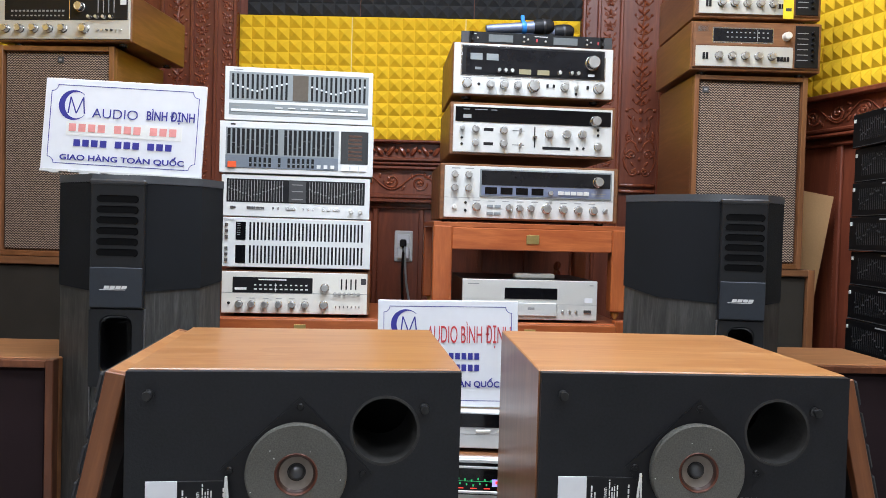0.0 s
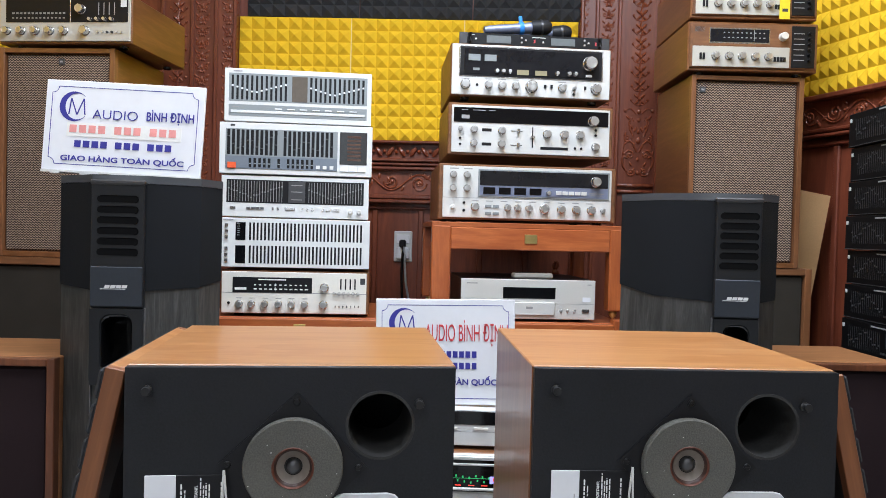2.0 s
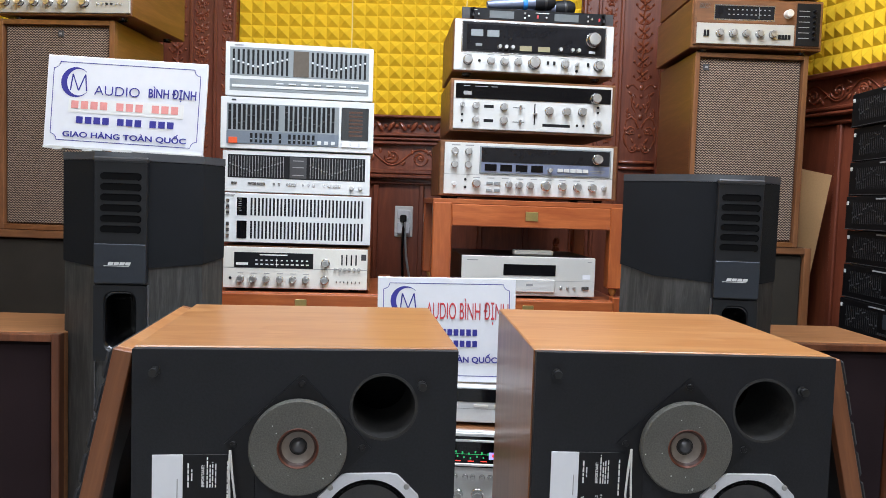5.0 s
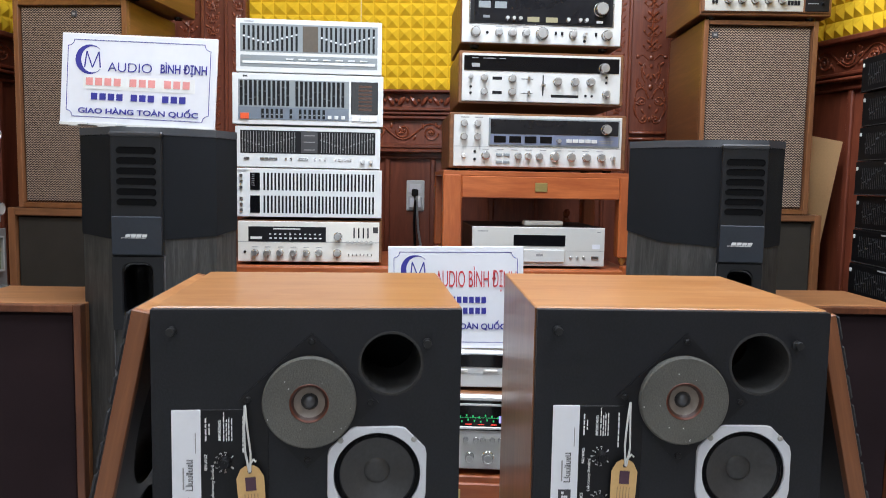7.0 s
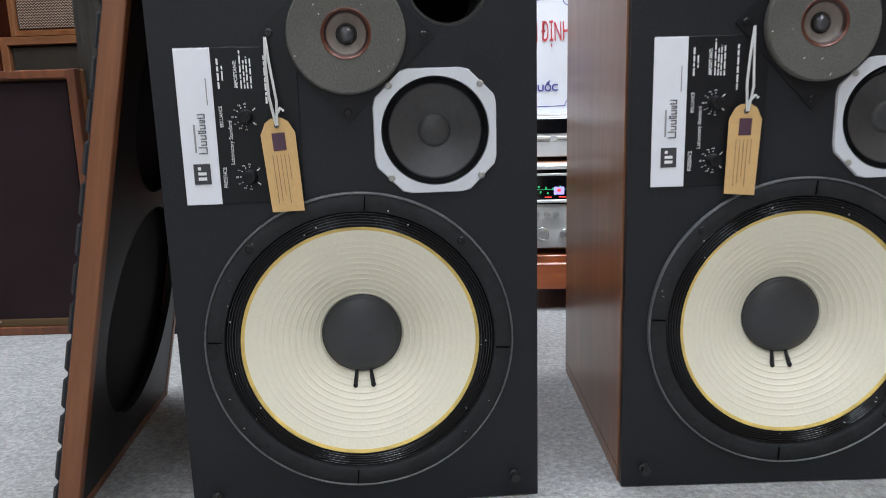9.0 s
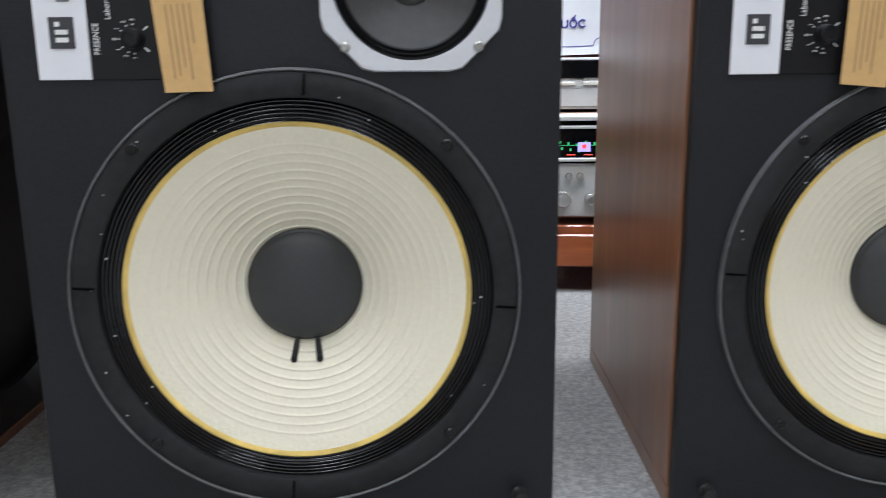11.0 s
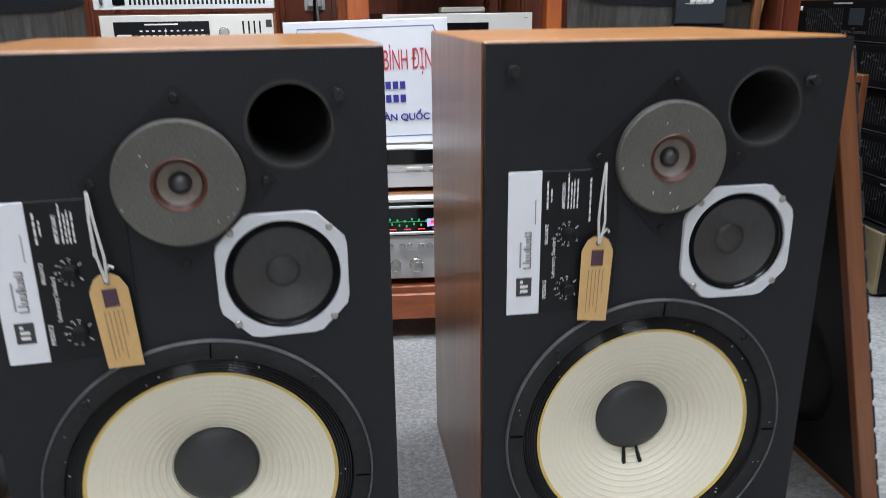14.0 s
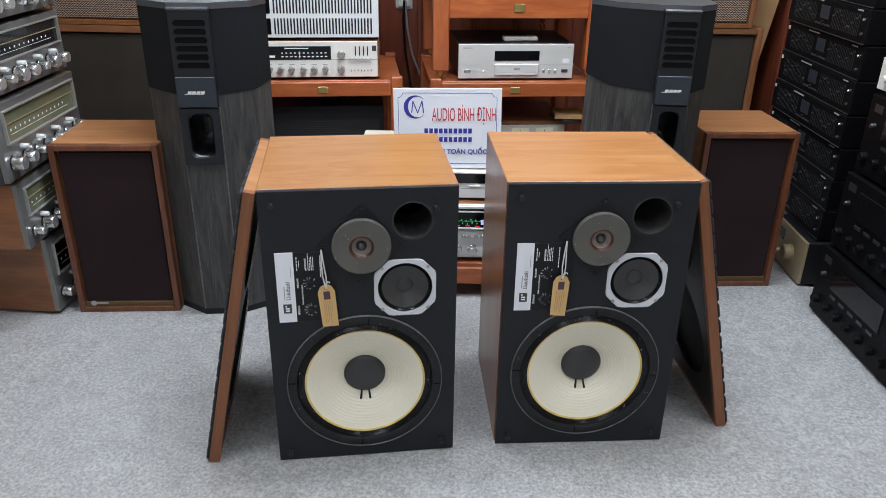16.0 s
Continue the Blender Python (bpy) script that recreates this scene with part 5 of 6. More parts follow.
g = Gear("graphic_equalizer", "silver equalizer with a black slider field", "equalizer", 0.455, 0.128, 0.3, LEFT_TURN @ pose(KX - 0.003, 2.302, 0.799), SILVER_WHITE, SILVER_WHITE, "silver stack", feet=False)
g.rect(0.035, 0.1, 0.965, 0.66, BLACK_PLASTIC, "slider_field", 0.001)
for bank in (0.05, 0.59):
    for i in range(20):
        u = bank + i * 0.0188
        g.rect(u - 0.0018, 0.13, u + 0.0018, 0.63, GREY_PRINT, "slider_guide", 0.0005, 0, base=0.001)
        v = 0.13 + 0.5 * (v_curve(i, 20, 0.8, 0.22) if i % 3 else v_curve(i, 20, 0.74, 0.22))
        g.rect(u - 0.0048, v - 0.014, u + 0.0048, v + 0.014, GREY_PRINT, "slider", 0.0035, 0.0003, base=0.0012)
g.rect(0.45, 0.12, 0.565, 0.64, DARK_STEEL, "display_window", 0.0014, base=0.001)
g.prints([(0.47, 0.2, 0.545, 0.22), (0.47, 0.36, 0.545, 0.38), (0.47, 0.55, 0.545, 0.57)], GREY_PRINT, 0.0026)
for u0, u1 in ((0.06, 0.1), (0.17, 0.2), (0.2, 0.23), (0.23, 0.26), (0.26, 0.29), (0.34, 0.355), (0.375, 0.39), (0.43, 0.5), (0.54, 0.555), (0.575, 0.59), (0.61, 0.625), (0.68, 0.695), (0.71, 0.74), (0.75, 0.78), (0.78, 0.8)):
    g.rect(u0, 0.76, u1 - 0.003, 0.82, CHROME, "button", 0.003, 0.0004)
for u in (0.875, 0.935):
    g.knob(u, 0.82, 0.0065, 0.01, SILVER)

g = Gear("power_amplifier", "silver power amplifier with two rows of black vent slots", "amplifier", 0.463, 0.153, 0.32, LEFT_TURN @ pose(KX - 0.001, 2.298, 0.642), SILVER_WHITE, SILVER_WHITE, "silver stack", feet=False)
for row in (0.09, 0.56):
    for i in range(31):
        u = 0.2 + i * 0.0247
        g.rect(u - 0.0062, row, u + 0.0062, row + 0.36, BLACK_PLASTIC, "vent_slot", 0.0006, 0)
    g.rect(0.105, row, 0.17, row + 0.36, GLOSS_BLACK, "level_meter", 0.002)
    for k in range(3):
        g.rect(0.035, row + 0.03 + k * 0.12, 0.055, row + 0.1 + k * 0.12, CHROME, "switch", 0.006, 0.001)
g.prints([(0.02, 0.035, 0.09, 0.05)] + [(0.115, 0.12 + 0.045 * i, 0.135, 0.13 + 0.045 * i) for i in range(6)], GREY_PRINT, 0.0022)

g = Gear("stereo_receiver", "champagne vintage receiver with a black tuning dial", "receiver", 0.46, 0.143, 0.33, LEFT_TURN @ pose(KX + 0.002, 2.30, 0.489), WALNUT_DARK, CHAMPAGNE, "silver stack", inset=(0.004, 0.008, 0.004, 0.002))
g.rect(0.0, 0.5, 1.0, 0.515, GREY_PRINT, "panel_seam", 0.0004)
g.rect(0.075, 0.13, 0.62, 0.5, BLACK_PLASTIC, "dial_window", 0.002, 0.001)
g.prints([(0.22 + 0.035 * i, 0.3, 0.235 + 0.035 * i, 0.33) for i in range(11)] + [(0.22 + 0.035 * i, 0.4, 0.24 + 0.035 * i, 0.43) for i in range(11)] + [(0.25, 0.17, 0.44, 0.2), (0.365, 0.27, 0.368, 0.47), (0.09, 0.38, 0.17, 0.44)], WHITE_PRINT, 0.0022)
g.knob(0.705, 0.36, 0.0125, 0.018)
for i in range(4):
    g.rect(0.815 + i * 0.033, 0.14, 0.825 + i * 0.033, 0.4, BLACK_PLASTIC, "lever_slot", 0.0006, 0)
for i in range(6):
    g.knob(0.775 + i * 0.033, 0.5, 0.0045, 0.01)
g.rect(0.955, 0.12, 0.99, 0.27, DARK_PRINT, "emblem", 0.001)
for u in (0.12, 0.205, 0.295, 0.39, 0.48, 0.57, 0.7):
    g.knob(u, 0.78, 0.0105 if u < 0.65 else 0.0125, 0.018)
g.knob(0.05, 0.76, 0.004, 0.003, BLACK_PLASTIC)
for i in range(7):
    g.rect(0.78 + i * 0.027, 0.79, 0.787 + i * 0.027, 0.84, DARK_STEEL if i in (2, 3) else CHROME, "switch", 0.004, 0.0006)
g.prints([(0.1 + 0.09 * i, 0.63, 0.14 + 0.09 * i, 0.645) for i in range(6)], GREY_PRINT)

# under it
g = Gear("black_amplifier", "black power amplifier with a meshed front on the lower shelf", "amplifier", 0.45, 0.3, 0.36, LEFT_TURN @ pose(-0.475, 2.34, 0.08), BLACK_PAINT, BLACK_PAINT)
mesh_front = Shape()
for i in range(46):
    mesh_front.box((-0.205 + i * 0.009, g.y - 0.001, 0.05), (-0.202 + i * 0.009, g.y + 0.001, 0.25))
for i in range(22):
    mesh_front.box((-0.208, g.y - 0.0014, 0.05 + i * 0.009), (0.208, g.y + 0.001, 0.053 + i * 0.009))
part("mesh_front", mesh_front, DARK_STEEL, g.root)
part("lid_ring", Shape().lathe([(0.05, 0), (0.05, 0.012), (0.035, 0.014)], 32, pose(0.02, 0.12, 0.3)), BLACK_PLASTIC, g.root)

# ---- wood-cased stack on the upper rack section ----
AX = 0.2375
g = Gear("quad_receiver", "silver four-channel receiver in a walnut case", "receiver", 0.582, 0.186, 0.38, RIGHT_TURN_RACK @ pose(AX, 2.40, 0.801), WALNUT_DARK, SILVER, "walnut receiver stack", inset=(0.014, 0.016, 0.007, 0.006))
g.rect(0.0, 0.61, 1.0, 0.617, GREY_PRINT, "panel_seam", 0.0004)
g.rect(0.205, 0.05, 0.985, 0.59, GREY_SILVER, "dial_frame", 0.004, 0.0015)
g.rect(0.215, 0.08, 0.975, 0.36, SMOKED, "dial_window", 0.002, base=0.004)
g.rect(0.215, 0.37, 0.975, 0.56, BLUE_GREY, "meter_panel", 0.001, base=0.004)
for i in range(4):
    g.rect(0.235 + i * 0.091, 0.4, 0.305 + i * 0.091, 0.53, GLOSS_BLACK, "level_meter", 0.002, base=0.005)
g.knob(0.62, 0.48, 0.0075, 0.014, base=0.004)
for i in range(5):
    g.rect(0.665 + i * 0.0375, 0.44, 0.697 + i * 0.0375, 0.51, SILVER, "button", 0.004, base=0.005)
g.knob(0.9, 0.24, 0.0155, 0.022, base=0.006)
g.prints([(0.86, 0.46, 0.95, 0.48), (0.87, 0.5, 0.94, 0.515)], GREY_PRINT, 0.0054)
for u in (0.06, 0.14):
    for v in (0.17, 0.43):
        g.knob(u, v, 0.0105, 0.018)
for u, r in ((0.19, 0.0125), (0.382, 0.0105), (0.442, 0.0105), (0.508, 0.0105), (0.6, 0.0145), (0.7, 0.0125), (0.79, 0.0125), (0.88, 0.0125), (0.95, 0.007)):
    g.knob(u, 0.79 + 0.02 * (u - 0.5), r, 0.018)
for u in (0.25, 0.295):
    for v in (0.74, 0.88):
        g.rect(u, v, u + 0.036, v + 0.055, GREY_SILVER, "button", 0.004, 0.0006)
for v in (0.71, 0.86):
    g.knob(0.125, v, 0.004, 0.003, BLACK_PLASTIC)
g.knob(0.06, 0.8, 0.007, 0.008, SILVER)
g.prints([(0.04, 0.04, 0.09, 0.06), (0.12, 0.04, 0.17, 0.06)] + [(0.17 + 0.085 * i, 0.66, 0.21 + 0.085 * i, 0.675) for i in range(9)], GREY_PRINT)

g = Gear("quad_receiver", "wide silver receiver with a black dial in a walnut case", "receiver", 0.539, 0.166, 0.36, RIGHT_TURN_RACK @ pose(0.242, 2.40, 1.017), WALNUT_DARK, SILVER, "walnut receiver stack", inset=(0.011, 0.011, 0.008, 0.007), feet=False)
g.rect(0.012, 0.05, 0.988, 0.36, GLOSS_BLACK, "dial_window", 0.003, 0.001)
g.rect(0.06, 0.21, 0.11, 0.29, GREY_PRINT, "stereo_lamp", 0.001, base=0.003)
g.knob(0.89, 0.26, 0.016, 0.022, base=0.003)
g.prints([(0.06, 0.095, 0.1, 0.11), (0.13, 0.095, 0.21, 0.11), (0.23, 0.095, 0.27, 0.11)], GREY_PRINT, 0.0032)
for u, v, r in ((0.055, 0.5, 0.007), (0.14, 0.51, 0.0105), (0.315, 0.52, 0.0115), (0.14, 0.8, 0.0105), (0.315, 0.8, 0.0115), (0.6, 0.56, 0.0125), (0.71, 0.56, 0.0125), (0.81, 0.55, 0.0125), (0.91, 0.8, 0.0115)):
    g.knob(u, v, r, 0.018)
for v in (0.5, 0.8):
    g.rect(0.19, v - 0.02, 0.25, v + 0.045, BLACK_PLASTIC, "slot", 0.001)
    g.rect(0.37, v + 0.01, 0.445, v + 0.022, BLACK_PLASTIC, "lever_slot", 0.0008, 0)
    g.rect(0.41, v - 0.03, 0.425, v + 0.06, CHROME, "lever", 0.012, 0.001)
g.rect(0.505, 0.42, 0.512, 0.86, BLACK_PLASTIC, "lever_slot", 0.0008, 0)
g.rect(0.495, 0.62, 0.522, 0.65, CHROME, "lever", 0.012, 0.001)
g.rect(0.56, 0.83, 0.735, 0.89, BLACK_PLASTIC, "slot", 0.001)
for u, v in ((0.055, 0.7), (0.055, 0.83), (0.78, 0.84), (0.82, 0.84), (0.91, 0.44), (0.91, 0.55)):
    g.knob(u, v, 0.0038, 0.003, BLACK_PLASTIC)

g = Gear("quad_receiver", "large silver receiver with a smoked dial in a walnut case", "receiver", 0.524, 0.174, 0.38, RIGHT_TURN_RACK @ pose(0.238, 2.40, 1.198), WALNUT_DARK, SILVER, "walnut receiver stack", inset=(0.004, 0.004, 0.003, 0.003))
g.rect(0.042, 0.034, 0.953, 0.646, CHROME, "bezel", 0.002, 0.001)
g.rect(0.05, 0.05, 0.945, 0.63, BLACK_PLASTIC, "dial_frame", 0.003, 0.0012)
g.rect(0.075, 0.09, 0.925, 0.59, SMOKED, "dial_window", 0.002, base=0.003)
for u in (0.1, 0.2):
    g.rect(u, 0.2, u + 0.075, 0.33, GREY_SILVER, "level_meter", 0.0012, base=0.005)
for u in (0.28, 0.32, 0.36, 0.66, 0.735, 0.775):
    g.knob(u, 0.52, 0.0065, 0.012, base=0.005)
for u in (0.405, 0.52):
    g.rect(u, 0.48, u + 0.075, 0.58, DIM_LAMP, "lamp_window", 0.001, base=0.005)
g.rect(0.13, 0.47, 0.17, 0.52, GREY_SILVER, "switch_plate", 0.001, base=0.005)
g.knob(0.865, 0.3, 0.0215, 0.026, base=0.005)
g.rect(0.84, 0.52, 0.88, 0.57, WHITE_BOARD, "button", 0.003, base=0.005)
for u, r in ((0.085, 0.0145), (0.23, 0.0115), (0.315, 0.0125), (0.4, 0.0115), (0.5, 0.0185), (0.695, 0.012), (0.91, 0.0155), (0.77, 0.006)):
    g.knob(u, 0.8, r, 0.02)
for u in (0.58, 0.62, 0.835):
    g.rect(u, 0.75, u + 0.014, 0.82, BLACK_PLASTIC, "switch", 0.004)
for u, v in ((0.158, 0.8), (0.77, 0.92)):
    g.knob(u, v, 0.0042, 0.003, BLACK_PLASTIC)
g.prints([(0.06, 0.68, 0.11, 0.69), (0.21, 0.67, 0.25, 0.685), (0.29, 0.67, 0.34, 0.685), (0.38, 0.67, 0.42, 0.685), (0.67, 0.68, 0.72, 0.69)], GREY_PRINT)

# wireless microphone receiver and two microphones
g = Gear("microphone_receiver", "slim black rack receiver for wireless microphones", "microphone receiver", 0.44, 0.038, 0.2, RIGHT_TURN_RACK @ pose(0.25, 2.42, 1.374), BLACK_PLASTIC, BLACK_PLASTIC, feet=False)
for sx in (-1, 1):
    part("rack_ear", bx((sx * 0.22, -0.006, 0.0), (sx * 0.247, -0.002, 0.038), 0.001), DARK_STEEL, g.root)
    part("handle", Shape().tube([(sx * 0.212, -0.006, 0.005), (sx * 0.212, -0.026, 0.008), (sx * 0.212, -0.026, 0.03), (sx * 0.212, -0.006, 0.033)], 0.0045, 8), BLACK_PLASTIC, g.root)
for u0 in (0.14, 0.62):
    g.rect(u0, 0.2, u0 + 0.18, 0.82, DULL_LCD, "lcd_window", 0.0015)
for u, v in ((0.06, 0.55), (0.4, 0.3), (0.4, 0.7), (0.43, 0.5), (0.56, 0.6), (0.87, 0.3), (0.87, 0.7), (0.9, 0.5)):
    g.knob(u, v, 0.0035, 0.005, CHROME)
for u in (0.49, 0.95):
    g.rect(u, 0.4, u + 0.012, 0.68, RED_PRINT, "power_button", 0.003, 0.001)
g.prints([(0.48, 0.18, 0.58, 0.24), (0.02, 0.15, 0.05, 0.2)], WHITE_PRINT)
for k, (mx0, my0, turn) in enumerate(((0.09, 2.47, 4), (0.17, 2.53, 2))):
    mic = thing("microphone", RIGHT_TURN_RACK @ pose(mx0, my0, 1.436, 0, -6, turn), "blue-grey wireless microphone lying on a rack receiver", "microphone", "pair of microphones")
    lie = pose(0, 0, 0, 0, 90)
    part("body", Shape().lathe([(0.011, 0), (0.0145, 0.02), (0.017, 0.12), (0.019, 0.16)], 20, lie), BLUE_GREY, mic)
    part("head", Shape().lathe([(0.02, 0.16), (0.0245, 0.17), (0.0255, 0.195), (0.024, 0.215), (0.016, 0.228), (0.006, 0.232)], 24, lie), BLACK_PAINT, mic, "black wire mesh head")
    part("collar", Shape().lathe([(0.0255, 0.19), (0.0262, 0.194), (0.0255, 0.198)], 24, lie, False), DARK_STEEL, mic)
    part("band", Shape().lathe([(0.02, 0.118), (0.0205, 0.119), (0.0205, 0.132), (0.02, 0.133)], 20, lie, False).box((0.12, -0.004, 0.018), (0.132, 0.004, 0.04), 0.002), BLUE_RUBBER, mic, "bright blue rubber band")

# disc player under the upper section
g = Gear("disc_player", "silver disc player with a wide drawer", "disc player", 0.434, 0.134, 0.34, RIGHT_TURN_RACK @ pose(0.24, 2.36, 0.488), BLACK_PLASTIC, SATIN_SILVER, "", feet=True)
g.rect(0.0, 0.6, 1.0, 0.607, GREY_PRINT, "panel_seam", 0.0004)
g.rect(0.31, 0.2, 0.7, 0.48, GLOSS_BLACK, "display_window", 0.002)
g.rect(0.31, 0.57, 0.695, 0.9, SILVER, "disc_drawer", 0.008, 0.002)
g.rect(0.48, 0.68, 0.53, 0.74, GREY_PRINT, "drawer_badge", 0.0006, base=0.008)
g.rect(0.905, 0.43, 0.965, 0.55, WHITE_BOARD, "sticker", 0.0006)
for u in (0.745, 0.795, 0.845):
    g.knob(u, 0.78, 0.0045, 0.004, CHROME)
for u in (0.05, 0.9):
    g.rect(u, 0.73, u + 0.055, 0.82, CHROME, "button", 0.004, 0.001)
for u in (0.15, 0.22):
    g.knob(u, 0.78, 0.003, 0.003, CHROME)
g.prints([(0.04, 0.1, 0.12, 0.125), (0.94, 0.1, 0.97, 0.12)], GREY_PRINT)
remote = thing("remote_control", RIGHT_TURN_RACK @ pose(0.265, 2.43, 0.6225, 0, 0, 3), "slim silver remote control lying on a disc player", "remote")
part("body", bx((-0.066, -0.02, 0), (0.066, 0.02, 0.017), 0.004), CHAMPAGNE, remote)
for i in range(7):
    part("key", box_mesh("key", 0.008, 0.003, 0.01, DARK_STEEL, 0.0006), None, remote, "", pose(-0.054 + i * 0.012, 0.005, 0.0178))

# lower shelf of the right rack
g = Gear("meter_amplifier", "silver amplifier with twin meters and a wooden lid", "amplifier", 0.43, 0.1, 0.33, RIGHT_TURN_RACK @ pose(0.245, 2.40, 0.216), WALNUT_DARK, PUTTY, "", inset=(0.004, 0.004, 0.012, 0.0), feet=False)
for u in (0.5, 0.73):
    g.rect(u, 0.12, u + 0.16, 0.6, METER_CARD, "meter_window", 0.002, 0.001)
    g.rect(u + 0.076, 0.2, u + 0.08, 0.55, DARK_PRINT, "needle", 0.0008, 0, base=0.002)
for i in range(6):
    g.knob(0.1 + i * 0.06, 0.6, 0.007, 0.012)
g = Gear("stereo_receiver", "dark receiver on the lower rack shelf", "receiver", 0.45, 0.123, 0.35, RIGHT_TURN_RACK @ pose(0.24, 2.42, 0.092), WALNUT_DARK, GREY_SILVER)
for i in range(7):
    g.knob(0.08 + i * 0.14, 0.75, 0.01, 0.016)
g.rect(0.06, 0.12, 0.94, 0.5, SMOKED, "dial_window", 0.002)
for k, (x, z, w) in enumerate(((0.475, 0.317, 0.1), (0.47, 0.335, 0.11))):
    case = thing("disc_case", RIGHT_TURN_RACK @ pose(x, 2.42, z, 0, 0, 12 - 20 * k), "flat disc case on an amplifier", "disc case", "disc cases")
    part("cover", bx((-w / 2, -0.06, 0), (w / 2, 0.06, 0.016), 0.001), CARDBOARD if k else DARK_STEEL, case)

# ---- small stand between the floor speakers ----
stand = thing("low_stand", pose(0.015, 1.53, 0), "low cherry wood stand with a brass plate", "stand")
part("top_board", bx((-0.27, 0.002, 0.098), (0.27, 0.4, 0.114), 0.002), CHERRY, stand)
part("front_rail", bx((-0.27, -0.004, 0.045), (0.27, 0.02, 0.0995), 0.003), CHERRY, stand)
for sx in (-1, 1):
    for y in (0.03, 0.35):
        part("leg", bx((sx * 0.235 - 0.02, y, 0), (sx * 0.235 + 0.02, y + 0.04, 0.0985), 0.002), CHERRY_POST, stand)
part("brass_plate", bx((-0.036, -0.0065, 0.058), (0.004, -0.0035, 0.086), 0.0008), BRASS, stand)
crate = thing("blue_crate", pose(0.2, 1.8, 0), "dark blue plastic crate under the stand", "crate")
part("body", bx((-0.1, 0, 0), (0.1, 0.12, 0.085), 0.004), BLUE_CLOTH, crate)

g = Gear("stereo_receiver", "silver receiver with a glowing green tuning dial", "receiver", 0.46, 0.182, 0.35, pose(0.015, 1.548, 0.115), WALNUT_DARK, SILVER, "", inset=(0.004, 0.004, 0.002, 0.004))
g.rect(0.0, 0.02, 1.0, 0.065, SILVER, "top_strip", 0.005, 0.001)
g.rect(0.0, 0.065, 1.0, 0.11, GLOSS_BLACK, "upper_gap", 0.001)
g.rect(0.0, 0.11, 1.0, 0.14, SILVER, "bright_strip", 0.004, 0.001)
g.rect(0.005, 0.14, 0.995, 0.42, GLOSS_BLACK, "dial_window", 0.002, 0.001)
g.rect(0.0, 0.42, 1.0, 0.455, SILVER, "bright_strip", 0.005, 0.001)
g.rect(0.0, 0.455, 1.0, 0.475, GLOSS_BLACK, "lower_gap", 0.001)
dial = Shape()
for i in range(20):
    u = 0.16 + i * 0.031
    for dv, ww in ((0.27, 0.0034), (0.33, 0.003)):
        x, y, z = g.at(u + (0.008 if dv > 0.3 else 0), dv + 0.012 * (i % 3), 0.0024)
        dial.box((x - ww / 2, y, z - 0.0022), (x + ww / 2, y + 0.0005, z + 0.0022))
    x, y, z = g.at(u, 0.3, 0.0024)
    dial.box((x - 0.007, y, z - 0.0004), (x + 0.007, y + 0.0005, z + 0.0004))
tagged(part("dial_scale", dial, GREEN_GLOW, g.root, "green glowing tuning scale"), kind="stuff")
for i in range(20):
    if i % 2 == 0:
        g.rect(0.155 + i * 0.031, 0.385, 0.185 + i * 0.031, 0.395, RED_GLOW, "dial_line", 0.0006, 0, base=0.002)
g.rect(0.335, 0.185, 0.39, 0.21, RED_GLOW, "pointer_lamp", 0.0008, 0, base=0.002)
g.rect(0.363, 0.21, 0.367, 0.39, WHITE_PRINT, "pointer", 0.0008, 0, base=0.002)
g.rect(0.69, 0.27, 0.735, 0.36, VIOLET_GLOW, "meter_lamp", 0.0008, 0, base=0.002)
g.rect(0.705, 0.29, 0.72, 0.33, RED_GLOW, "meter_needle", 0.0004, 0, base=0.0028)
for u in (0.12, 0.2, 0.3, 0.37, 0.44, 0.53, 0.58, 0.615, 0.66, 0.7, 0.78, 0.86):
    g.knob(u, 0.6, 0.0055, 0.012)
for u, r in ((0.08, 0.0115), (0.2, 0.009), (0.3, 0.009), (0.38, 0.0095), (0.465, 0.011), (0.55, 0.0095), (0.64, 0.0125), (0.74, 0.009), (0.88, 0.013)):
    g.knob(u, 0.83, r, 0.02)
g = Gear("disc_player", "pale champagne disc player with a black display", "disc player", 0.44, 0.087, 0.3, pose(0.012, 1.575, 0.298), SILVER_WHITE, SILVER_WHITE, "", feet=True)
g.rect(0.42, 0.05, 0.86, 0.42, GLOSS_BLACK, "display_window", 0.002, 0.001)
g.rect(0.05, 0.06, 0.4, 0.42, WHITE_BOARD, "disc_drawer", 0.004, 0.001)
g.rect(0.0, 0.61, 1.0, 0.62, GREY_PRINT, "panel_seam", 0.0004)
for u, w in ((0.42, 0.12), (0.62, 0.07), (0.72, 0.06), (0.8, 0.06)):
    g.rect(u, 0.49, u + w, 0.56, CHAMPAGNE, "button", 0.003, 0.0006)
g.prints([(0.25, 0.82, 0.32, 0.84)], GREY_PRINT)


carton = thing("small_carton", pose(-0.178, 1.735, 0.3855), "small cream cardboard carton on a disc player", "box")
part("body", bx((-0.089, 0, 0), (0.089, 0.125, 0.024), 0.0015), CREAM_CARD, carton)
part("lid", bx((-0.0905, -0.0015, 0.02), (0.0905, 0.1265, 0.037), 0.0015), CREAM_CARD, carton)


